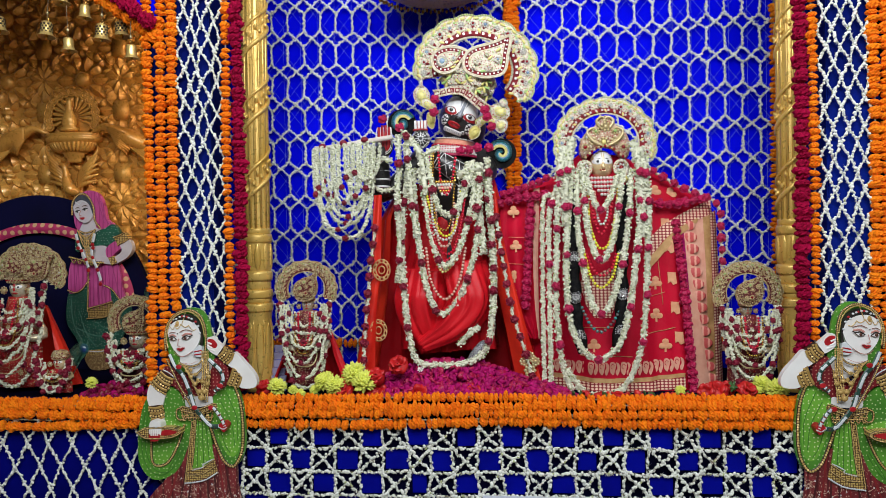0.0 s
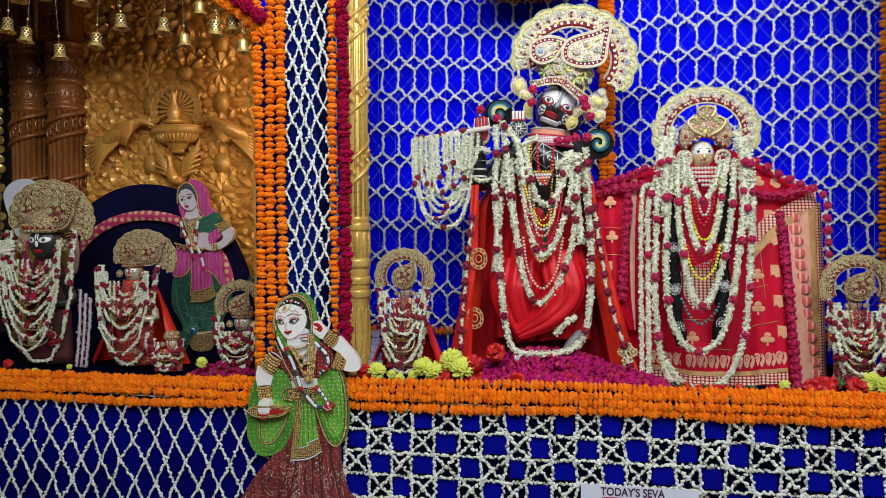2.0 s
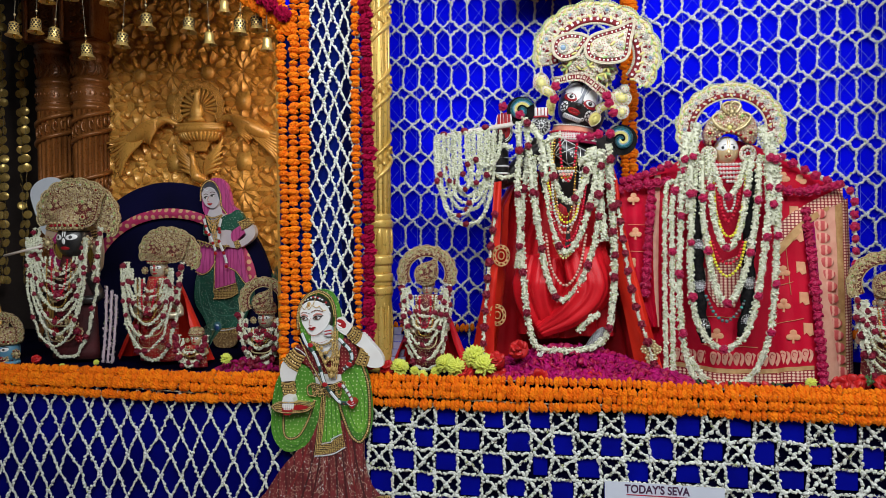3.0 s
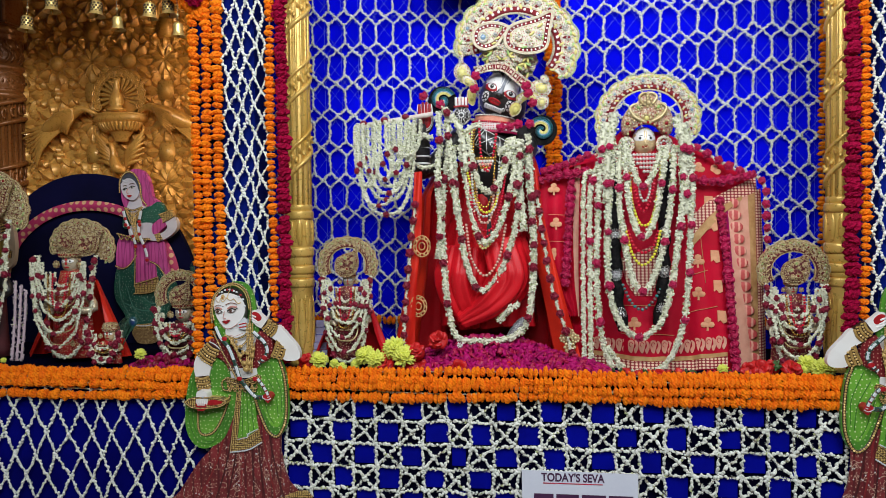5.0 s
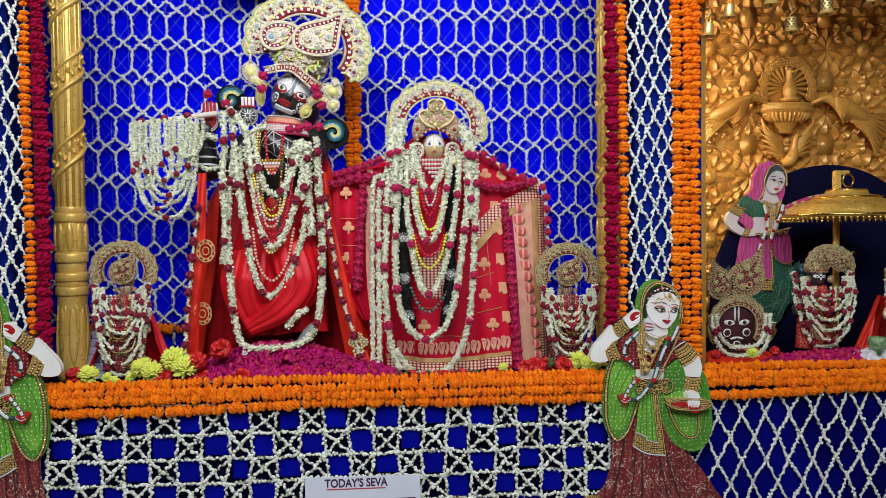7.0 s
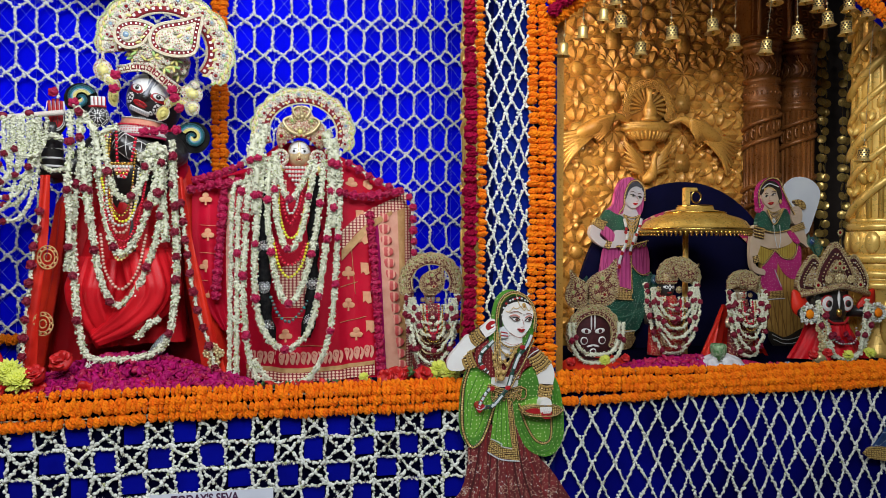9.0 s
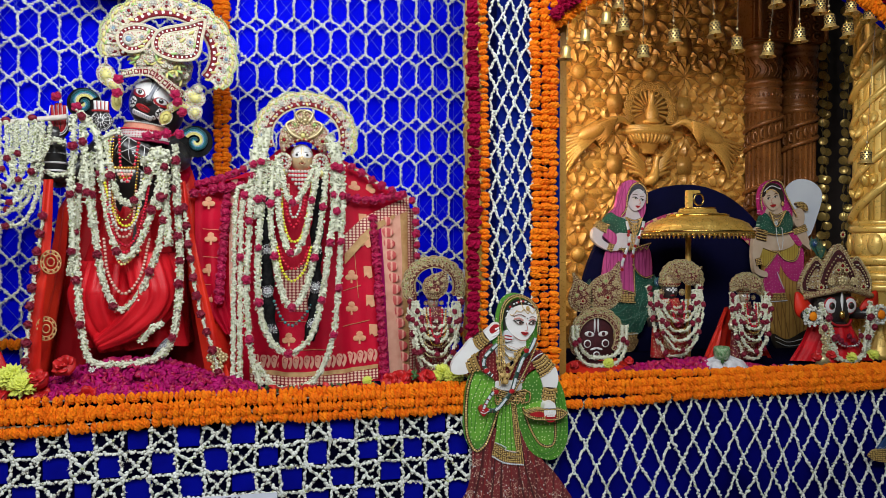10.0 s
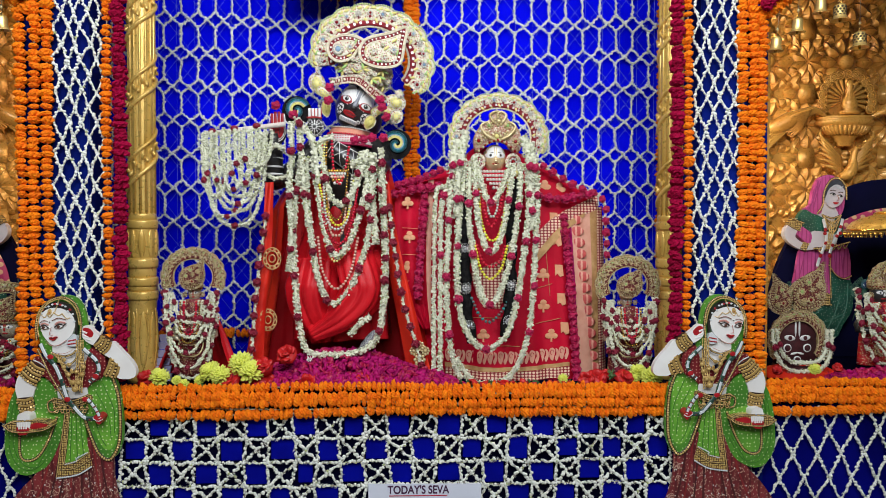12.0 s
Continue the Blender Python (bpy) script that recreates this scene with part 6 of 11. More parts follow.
garland(W, [(-0.364, 2.760, 1.946), (-0.303, 2.730, 1.879), (-0.280, 2.720, 1.792), (-0.272, 2.710, 1.691)], 0.016, 0.011, (0.1,), group=KG)
garland(W, [(-0.026, 2.750, 1.834), (-0.019, 2.740, 1.721), (-0.012, 2.730, 1.564), (-0.006, 2.720, 1.387), (-0.013, 2.710, 1.210)], 0.012, 0.011, (0.1, 0.4, 0.7), group=KG)
garland(W, [(-0.087, 2.750, 1.824), (-0.081, 2.740, 1.722), (-0.052, 2.730, 1.565), (-0.045, 2.720, 1.454)], 0.014, 0.011, (0.5,), group=KG)
garland(W, [(-0.102, 2.745, 1.815), (-0.112, 2.728, 1.752), (-0.130, 2.715, 1.672), (-0.152, 2.705, 1.605)], 0.012, 0.011, (0.4,), group=KG)
garland(W, [(-0.062, 2.742, 1.812), (-0.058, 2.724, 1.745), (-0.062, 2.715, 1.668), (-0.080, 2.710, 1.590)], 0.013, 0.011, (0.3, 0.8), group=KG)
garland("bunched white jasmine wristlet on the statue", [(-0.143, 2.740, 1.764), (-0.093, 2.730, 1.789), (-0.042, 2.730, 1.796)], 0.022, 0.011, (), group=KG, per=5)
garland("bunched white jasmine wristlet on the statue", [(-0.481, 2.760, 1.835), (-0.438, 2.750, 1.840), (-0.407, 2.760, 1.831)], 0.011, 0.010, (), group=KG, per=4)
garland("bunched white jasmine armlet on the statue", [(-0.481, 2.780, 1.730), (-0.443, 2.770, 1.714), (-0.403, 2.780, 1.724)], 0.009, 0.009, (), group=KG, per=4)
garland("bunched white jasmine bracelet on the statue", [(-0.277, 2.740, 1.850), (-0.249, 2.730, 1.864), (-0.213, 2.730, 1.876)], 0.014, 0.010, (), group=KG, per=5)
garland("white jasmine anklet on the statue's foot", [(-0.148, 2.720, 1.099), (-0.102, 2.700, 1.146), (-0.067, 2.710, 1.171)], 0.013, 0.010, (), group=KG, per=4)
garland("rose-studded white garland along the cape's edge", [(-0.477, 2.740, 1.573), (-0.497, 2.720, 1.393), (-0.513, 2.700, 1.193), (-0.527, 2.680, 0.928)], 0.006, 0.010, (0.02, 0.12, 0.22, 0.32, 0.42, 0.52, 0.62, 0.72, 0.82, 0.92), group=KG, per=2)
garland("rose-studded white garland along the cape's edge", [(0.006, 2.740, 1.609), (0.026, 2.720, 1.453), (0.060, 2.700, 1.244), (0.121, 2.680, 1.038), (0.147, 2.670, 0.931)], 0.006, 0.010, (0.02, 0.12, 0.22, 0.3, 0.4, 0.5, 0.6, 0.7, 0.8, 0.92), group=KG, per=2)
garland("white jasmine loop hanging from the flute", loop_line((-0.707, 1.891)[0], (-0.477, 1.901)[0], (-0.707, 1.891)[1], (-0.598, 1.525)[1], 2.745, p=0.7), 0.0068, 0.0095, (0.2, 0.5), group="flute loops", rose_size=0.013)
garland("white jasmine loop hanging from the flute", loop_line((-0.685, 1.891)[0], (-0.492, 1.909)[0], (-0.685, 1.891)[1], (-0.594, 1.584)[1], 2.75, p=0.7), 0.0068, 0.0095, (0.2, 0.5), group="flute loops", rose_size=0.013)
garland("white jasmine loop hanging from the flute", loop_line((-0.654, 1.896)[0], (-0.506, 1.910)[0], (-0.654, 1.896)[1], (-0.585, 1.639)[1], 2.755, p=0.7), 0.0068, 0.0095, (0.35,), group="flute loops", rose_size=0.013)
garland("white jasmine loop hanging from the flute", loop_line((-0.624, 1.898)[0], (-0.481, 1.913)[0], (-0.624, 1.898)[1], (-0.556, 1.683)[1], 2.745, p=0.7), 0.0068, 0.0095, (0.35,), group="flute loops", rose_size=0.013)
garland("white jasmine loop hanging from the flute", loop_line((-0.594, 1.901)[0], (-0.514, 1.912)[0], (-0.594, 1.901)[1], (-0.557, 1.721)[1], 2.735, p=0.7), 0.0068, 0.0095, (0.35,), group="flute loops", rose_size=0.013)
garland("white jasmine loop hanging from the flute", loop_line((-0.567, 1.900)[0], (-0.452, 1.910)[0], (-0.567, 1.900)[1], (-0.512, 1.758)[1], 2.735, p=0.7), 0.0068, 0.0095, (0.35,), group="flute loops", rose_size=0.013)
garland("white jasmine loop hanging from the flute", loop_line((-0.723, 1.887)[0], (-0.619, 1.898)[0], (-0.723, 1.887)[1], (-0.675, 1.640)[1], 2.742, p=0.7), 0.0068, 0.0095, (0.35,), group="flute loops", rose_size=0.013)
for x0, x1, zb in ((-0.712, -0.540, 1.560), (-0.668, -0.500, 1.610), (-0.640, -0.560, 1.665), (-0.690, -0.640, 1.700), (-0.580, -0.530, 1.690), (-0.545, -0.480, 1.720)):
    garland("white jasmine loop hanging from the flute", loop_line(x0, x1, 1.893, zb, 2.738, p=0.7, zr=1.906), 0.0062, 0.0095, (0.5,), group="flute loops", rose_size=0.012, per=4)
for ln, r, m, lab in (
        ([(-0.281, 2.730, 1.827), (-0.263, 2.710, 1.680), (-0.222, 2.700, 1.556), (-0.189, 2.700, 1.527), (-0.153, 2.700, 1.566), (-0.132, 2.720, 1.700)], 0.0058, YELLOW_BEAD, "string of small yellow beads"),
        ([(-0.218, 2.730, 1.859), (-0.209, 2.710, 1.745), (-0.187, 2.700, 1.688), (-0.164, 2.710, 1.744), (-0.151, 2.730, 1.835)], 0.0065, RED_BEAD, "string of glossy red beads"),
        ([(-0.273, 2.730, 1.748), (-0.252, 2.710, 1.568), (-0.212, 2.700, 1.468), (-0.168, 2.700, 1.467), (-0.134, 2.710, 1.566), (-0.108, 2.730, 1.722)], 0.0055, RED_BEAD, "string of glossy red beads"),
        ([(-0.273, 2.730, 1.479), (-0.251, 2.710, 1.346), (-0.198, 2.700, 1.279), (-0.144, 2.710, 1.344), (-0.116, 2.730, 1.477)], 0.0065, PINK_BEAD, "string of pink pearls"),
        ([(-0.241, 2.720, 1.445), (-0.203, 2.700, 1.386), (-0.147, 2.720, 1.437)], 0.0055, LEMON, "string of pale lemon beads"),
        ([(-0.250, 2.715, 1.724), (-0.237, 2.690, 1.567), (-0.200, 2.690, 1.512), (-0.153, 2.700, 1.555), (-0.138, 2.715, 1.722)], 0.0060, PEARL, "string of white pearls"),
        ([(-0.233, 2.715, 1.657), (-0.220, 2.690, 1.512), (-0.198, 2.690, 1.487), (-0.172, 2.700, 1.511), (-0.157, 2.715, 1.655)], 0.0060, PINK_BEAD, "string of pink pearls")):
    bead_string(lab, ln, r, m, group="bead necklaces")
for px, pz in ((-0.379, 1.971), (-0.239, 2.029), (-0.024, 2.004), (-0.007, 1.965), (-0.065, 1.882), (-0.099, 1.874), (-0.134, 1.870), (-0.019, 1.881), (-0.448, 2.007), (-0.234, 2.081), (-0.033, 2.034)):
    r = place("rose", ROSE_PINK_MESH[int(rng.integers(3))], (px, 2.79, pz), turns_to(np.array([[rng.uniform(-0.4, 0.4), -1, 0.2]]))[0], (0.02,) * 3, None)
    tagged(r, "single magenta rose tucked on the statue", "rose", "tucked roses")
pd = thing("pendant", "gold and pearl net pendant on the statue's chest", "pendant", (-0.193, 2.710, 1.740))
px, pz = (-0.193, 1.740)
for j in range(5):
    row = Heap()
    for k in range(7 - j):
        row.add(moved(ball(7, 5), (px + 0.011 * (k - (6 - j) / 2), 2.705, pz - 0.012 * j), (0.0065,) * 3))
    at_base(row.part("bead_strand", [(GOLD_BEAD, PEARL, PINK_BEAD)[j % 3]]), pd)
for ln, r, m, lab in (
        ([(-0.236, 2.735, 1.878), (-0.241, 2.715, 1.724), (-0.228, 2.700, 1.590), (-0.193, 2.700, 1.549), (-0.167, 2.715, 1.611), (-0.152, 2.735, 1.791)], 0.0055, GOLD_BEAD, "string of small gold beads"),
        ([(-0.259, 2.740, 1.865), (-0.255, 2.720, 1.702), (-0.239, 2.710, 1.501), (-0.200, 2.705, 1.430), (-0.142, 2.720, 1.500), (-0.117, 2.740, 1.723)], 0.0058, RED_BEAD, "string of small red beads"),
        ([(-0.245, 2.740, 1.879), (-0.249, 2.720, 1.791), (-0.246, 2.715, 1.680)], 0.0055, LEMON, "string of pale lemon beads")):
    bead_string(lab, ln, r, m, group="bead necklaces")


# ---- the veiled statue in a wide sari ----
RY = 2.93
RXC = 0.475
r_left = lambda z: float(np.interp(z, (0.88, 1.2, 1.5, 1.62, 1.69, 1.73, 1.79, 1.86), (0.15, 0.125, 0.085, 0.03, 0.04, 0.15, 0.27, 0.36)))
r_right = lambda z: float(np.interp(z, (0.88, 1.2, 1.5, 1.60, 1.66, 1.72, 1.79, 1.86), (0.945, 0.935, 0.92, 0.915, 0.875, 0.79, 0.66, 0.54)))


def sari_y(x, z):
    """Depth of the sari's face."""
    a, b = r_left(z), r_right(z)
    u = min(max((x - a) / (b - a) * 2 - 1, -1), 1)
    bulge = float(np.interp(z, (0.88, 1.3, 1.7, 1.86), (0.20, 0.15, 0.10, 0.05)))
    fold = 0.006 * math.sin(x * 38 + 2 * z) * (1.95 - z) + 0.004 * math.sin(x * 83 + z * 5) * (1.95 - z)
    return RY + 0.04 - bulge * math.cos(u * math.pi / 2) ** 0.6 + fold


def sari_patch(name, pts_left, pts_right, matl, label, d=0.004, n=40, m=8, base=None, wave=0.0):
    """A woven strip laid on the sari between two lines of (x, z)."""
    a, b = spline(pts_left, n), spline(pts_right, n)
    rows = []
    for p, q in zip(a, b):
        line = [p + (q - p) * t for t in np.linspace(0, 1, m)]
        rows.append([(x, sari_y(x, z) - d - wave * math.sin(9 * z + 30 * x) , z) for x, z in line])
    rows = np.array(rows)
    h = Heap().add(grid_shape(rows)).add((grid_shape(rows + np.array((0, 0.002, 0)))[0], grid_shape(rows)[1][:, ::-1]))
    o = h.part(name, [matl], None, label)
    if base:
        at_base(o, base)
    return o


sari = thing("sari", "crimson brocade sari with salmon and gold borders on the statue", "sari", (RXC, RY, SHELF))
zs = np.concatenate([np.linspace(0.885, 1.6, 46), np.linspace(1.615, 1.86, 26)])
rows = np.array([[(x, sari_y(x, z), z + 0.006 * math.sin(x * 21) * (z > 1.6)) for x in np.linspace(r_left(z), r_right(z), 90)] for z in zs])
back = rows.copy()
back[:, :, 1] = RY + 0.05 + 0.03 * np.cos(np.linspace(-1, 1, 90) * math.pi / 2)
h = Heap().add(grid_shape(rows)).add((grid_shape(back)[0], grid_shape(back)[1][:, ::-1]))
at_base(h.part("body_cloth", [CRIMSON]), sari)
Z9 = 2.80
P1 = lambda *p: list(p)
sari_patch("pallu_border", [(0.766, 1.554), (0.780, 1.326), (0.789, 1.102), (0.799, 0.899)], [(0.878, 1.602), (0.875, 1.370), (0.875, 1.121), (0.875, 0.894)], SALMON, "salmon brocade border", 0.005, base=sari)
sari_patch("check_border", [(0.884, 1.603), (0.881, 1.369), (0.881, 1.119), (0.881, 0.890)], [(0.919, 1.618), (0.930, 1.367), (0.934, 1.113), (0.933, 0.882)], CHECK, "checked gold brocade border", 0.006, base=sari)
sari_patch("gold_edge", [(0.853, 1.599), (0.859, 1.369), (0.859, 1.119), (0.861, 0.890)], [(0.888, 1.608), (0.885, 1.368), (0.887, 1.116), (0.887, 0.886)], ZARI, "plain gold woven edge", 0.008, base=sari)
sari_patch("purple_strip", [(0.716, 1.554), (0.739, 1.328), (0.757, 1.105), (0.767, 0.903)], [(0.766, 1.558), (0.780, 1.326), (0.789, 1.102), (0.799, 0.899)], PETAL, "magenta cloth strip", 0.006, base=sari)
sari_patch("diagonal_border", [(0.613, 1.499), (0.707, 1.577), (0.898, 1.667)], [(0.612, 1.416), (0.717, 1.527), (0.902, 1.607)], CHECK, "checked gold brocade border", 0.009, base=sari)
sari_patch("diagonal_edge", [(0.612, 1.420), (0.717, 1.527), (0.829, 1.587)], [(0.612, 1.376), (0.728, 1.497), (0.829, 1.571)], ZARI, "plain gold woven edge", 0.010, base=sari)
sari_patch("front_border", [(0.340, 1.336), (0.361, 1.247), (0.393, 1.191)], [(0.494, 1.401), (0.493, 1.290), (0.459, 1.190)], CHECK, "checked gold brocade panel", 0.006, base=sari)
sari_patch("hem_edge", [(0.234, 0.963), (0.441, 0.951), (0.745, 0.969)], [(0.234, 0.945), (0.441, 0.934), (0.745, 0.954)], ZARI, "plain gold woven hem", 0.008, n=60, base=sari)
sari_patch("hem_check", [(0.234, 0.943), (0.441, 0.931), (0.745, 0.952)], [(0.234, 0.903), (0.441, 0.894), (0.744, 0.912)], CHECK, "checked gold brocade hem", 0.007, n=60, base=sari)
ROUNDEL = mat("pink_red_woven_roundel", (0.62, 0.10, 0.09), (0.52, 0.06, 0.06), 40, 0.5, bump=0.4, bscale=400)
over(ROUNDEL, "wave", (0.76, 0.36, 0.27), 55, 0.55, 0.9, (0.25, 1, 1), 1.0)
# woven roundels on the border, leaf motifs on the field
for k in range(14):
    t = k / 13
    x = 0.757 + 0.075 * t + 0.03
    z = 1.555 - 0.62 * t
    hh = Heap().add(moved(ball(14, 5), (x, sari_y(x, z) - 0.008, z), (0.029, 0.0025, 0.021)))
    at_base(hh.part("roundel", [ROUNDEL]), sari)
for px, pz in ((0.703, 1.469), (0.708, 1.343), (0.716, 1.225), (0.728, 1.106), (0.690, 1.560)):
    hh = Heap().add(plate([(px - 0.018, pz + 0.026), (px + 0.014, pz + 0.024), (px + 0.019, pz - 0.020), (px + 0.004, pz - 0.026), (px - 0.006, pz - 0.012), (px - 0.016, pz - 0.020)], sari_y(px, pz) - 0.007, 0.003, 0))
    at_base(hh.part("gold_motif", [PEACH], smooth=False), sari)


def trefoil(px, y, pz, owner, r=0.015):
    """Three woven lobes on a short stalk."""
    hh = Heap().add(plate([(px - 0.004, pz - 2.0 * r), (px + 0.004, pz - 2.0 * r), (px + 0.003, pz), (px - 0.003, pz)], y, 0.003))
    for a in (90, 210, 330):
        hh.add(moved(ball(12, 4), (px + r * math.cos(radians(a)), y + 0.001, pz + 0.8 * r * math.sin(radians(a))), (r * 0.95, 0.0022, r * 0.8)))
    at_base(hh.part("gold_motif", [PEACH], smooth=False), owner)


for px, pz in ((0.639, 1.202), (0.670, 1.083), (0.389, 1.083), (0.640, 1.330), (0.655, 1.700), (0.720, 1.690)):
    trefoil(px, sari_y(px, pz) - 0.006, pz, sari)
# leaf-and-curl motifs hanging over the hem, thin gold lines across the field
for k in range(12):
    px, pz = (0.255, 0.992)
    x, z = px + 0.0425 * k, pz + 0.0012 * k - 0.010 * math.sin(math.pi * k / 11)
    y = sari_y(x, z) - 0.006
    hh = Heap().add(plate([(x - 0.019, z + 0.020), (x - 0.008, z + 0.028), (x + 0.004, z + 0.020), (x + 0.002, z), (x - 0.006, z - 0.024), (x - 0.018, z - 0.012)], y, 0.003, 30))
    hh.add(plate([(x + 0.006, z + 0.026), (x + 0.018, z + 0.018), (x + 0.020, z - 0.002), (x + 0.010, z - 0.026), (x + 0.003, z - 0.012), (x + 0.010, z + 0.004)], y, 0.003, 30))
    at_base(hh.part("leaf_motif", [SALMON], smooth=False), sari)
    hh = Heap().add(tube([(x - 0.009 + 0.007 * math.cos(t), y - 0.0015, z + 0.010 + 0.009 * math.sin(t)) for t in np.linspace(0.3, 4.6, 12)], 0.0012, 5))
    at_base(hh.part("curl_motif", [CRIMSON]), sari)
for p0, p1 in (((0.348, 1.151), (0.491, 1.150)), ((0.604, 1.127), (0.713, 1.148)), ((0.606, 1.269), (0.677, 1.290)), ((0.650, 1.465), (0.667, 1.240)), ((0.056, 1.520), (0.148, 1.518)), ((0.054, 1.403), (0.158, 1.402)), ((0.338, 1.038), (0.537, 1.037))):
    ln = [(p0[0] + (p1[0] - p0[0]) * t, p0[1] + (p1[1] - p0[1]) * t) for t in np.linspace(0, 1, 14)]
    at_base(Heap().add(tube([(x, sari_y(x, z) - 0.003, z) for x, z in ln], 0.0014, 5)).part("gold_line", [ZARI]), sari)

# shawl wing that joins the two statues
wing = thing("shawl", "crimson shawl end spread towards the taller statue", "shawl", (0.08, RY, SHELF))
A = spline([(0.024, 1.687), (0.026, 1.473), (0.064, 1.238), (0.142, 1.100)], 30)
B = spline([(0.213, 1.730), (0.200, 1.471), (0.191, 1.239), (0.183, 1.102)], 30)
rows = np.array([[(*(p + (q - p) * t),) for t in np.linspace(0, 1, 24)] for p, q in zip(A, B)])
Y2 = 2.90 - 0.04 * np.linspace(0, 1, 30)[:, None] + 0.008 * np.sin(np.linspace(0, 14, 24))[None, :]
rows = np.stack([rows[:, :, 0], Y2, rows[:, :, 1]], -1)
at_base(Heap().add(grid_shape(rows)).add((grid_shape(rows + np.array((0, 0.003, 0)))[0], grid_shape(rows)[1][:, ::-1])).part("cloth", [CRIMSON]), wing)
e = rows[:, 17:21] - np.array((0, 0.004, 0))
at_base(Heap().add(grid_shape(e)).add((grid_shape(e + np.array((0, 0.002, 0)))[0], grid_shape(e)[1][:, ::-1])).part("border", [SALMON], None, "salmon woven border"), wing)

for px, pz in ((0.078, 1.627), (0.086, 1.485), (0.078, 1.360), (0.100, 1.245)):
    trefoil(px, 2.872, pz, wing, 0.014)
for pz in (1.52, 1.41, 1.30):
    at_base(Heap().add(tube([(0.055, 2.873, pz), (0.13, 2.873, pz - 0.004)], 0.0012, 5)).part("gold_line", [PEACH]), wing)

# body, head and crown
sh = Heap()
sh.add(tube([(0.44, RY + 0.03, 1.76), (0.44, RY, 1.5), (0.45, RY + 0.02, 1.1), (0.45, RY + 0.02, SHELF)], [0.07, 0.08, 0.09, 0.09], 20, 16), 0)
sh.add(moved(ball(20, 14), (0.443, RY - 0.025, 1.812), (0.049, 0.052, 0.060)), 0)
Fr = Face2D((0.443, 1.808), RY - 0.02, 0)
FR = Face2D((0.443, 1.812), RY - 0.025, 0)
decal(sh, FR, (0.049, 0.052, 0.060), 0, 0.030, 0.036, 0.022, 1, 0, 0.0005)
for k in (-1, 1):
    decal(sh, FR, (0.049, 0.052, 0.060), k * 0.022, 0.010, 0.020, 0.0125, 1, k * -8, 0.0016)
    decal(sh, FR, (0.049, 0.052, 0.060), k * 0.021, 0.010, 0.0065, 0.0075, 2, 0, 0.0022)
sh.add(moved(ball(8, 6), FR.p(0, -0.010, 0.052), (0.008, 0.010, 0.014)), 0)
sh.add(tube([FR.p(0.009 * math.cos(t), -0.022 + 0.009 * math.sin(t), 0.060) for t in np.linspace(0, 2 * math.pi, 16)], 0.0018, 5), 0)
painted_face(sh, Face2D((0.443, 1.812), RY - 0.025, 0), (0.049, 0.052, 0.060), (1, 2, 3, 0), "long")
tagged(sh.part("statue", [GOLD_FACE, WHITE, BLACK, LIP]), "gilded statue with a pale metal face, dressed in red", "statue")
crown = thing("crown", "cream jewelled crown with a wide scalloped halo", "crown", (0.455, RY, 1.86), "jewelled crowns")
Fh = Face2D((0.46, 1.905), RY - 0.01, 1.0, 0.205)
halo(crown, Fh, BRIGHT, -22, 202, 0.66, 0.88)
body = Heap().add(plate([(0.36, 1.84), (0.352, 1.89), (0.375, 1.94), (0.41, 1.965), (0.43, 1.995), (0.456, 2.008), (0.482, 1.995), (0.50, 1.965), (0.535, 1.935), (0.552, 1.885), (0.54, 1.835), (0.51, 1.845), (0.488, 1.872), (0.445, 1.882), (0.402, 1.872), (0.382, 1.848)], RY - 0.075, 0.05, 60))
TIARA = mat("rose_gold_beadwork", (0.70, 0.50, 0.36), (0.48, 0.28, 0.18), 60, 0.4, metal=0.15, bump=0.9, bscale=500)
over(TIARA, "dots", (0.42, 0.05, 0.06), 90, 0.24, 0.16)
over(TIARA, "dots", (0.85, 0.78, 0.62), 70, 0.26, 0.18)
at_base(body.part("tiara", [TIARA], None, "rose-gold beaded tiara"), crown)
jw = Heap()
f0 = Face2D((0.447, 1.9), RY - 0.078, 0, 1.0)
for u, w, r, mi in ((0, 0.0, 0.02, 4), (-0.045, 0.005, 0.017, 2), (0.045, 0.004, 0.017, 2), (-0.075, -0.02, 0.015, 5), (0.078, -0.022, 0.015, 5), (0.008, 0.062, 0.02, 2), (-0.03, 0.045, 0.015, 3), (0.045, 0.045, 0.015, 3), (-0.068, 0.022, 0.013, 6), (0.07, 0.022, 0.013, 6), (0.008, 0.095, 0.012, 5)):
    cluster(jw, f0, u, w, 0, r, 2, 7, mi)
for k in range(18):
    t = k / 17
    jw.add(moved(ball(6, 4), (0.372 + 0.15 * t, RY - 0.082, 1.838 + 0.045 * math.sin(math.pi * t)), (0.006,) * 3), 5 if k % 2 else 2)
for q in (-1, 1):
    jw.add(tube([(0.452 + q * 0.012, RY - 0.082, 1.885), (0.452 + q * 0.05, RY - 0.084, 1.905), (0.452 + q * 0.072, RY - 0.082, 1.94), (0.452 + q * 0.045, RY - 0.080, 1.958), (0.452 + q * 0.028, RY - 0.080, 1.938)], [0.006, 0.007, 0.006, 0.005, 0.003], 6, 20), 2)
    jw.add(tube([(0.452 + q * 0.018, RY - 0.080, 1.955), (0.452 + q * 0.034, RY - 0.080, 1.985), (0.452 + q * 0.010, RY - 0.080, 2.002), (0.452 - q * 0.006, RY - 0.080, 1.982)], [0.006, 0.006, 0.005, 0.003], 6, 16), 2)
at_base(jw.part("jewelwork", [CREAM, VELVET, PEARL_GOLD, LIME, LEMON, GEM, PEARL]), crown)
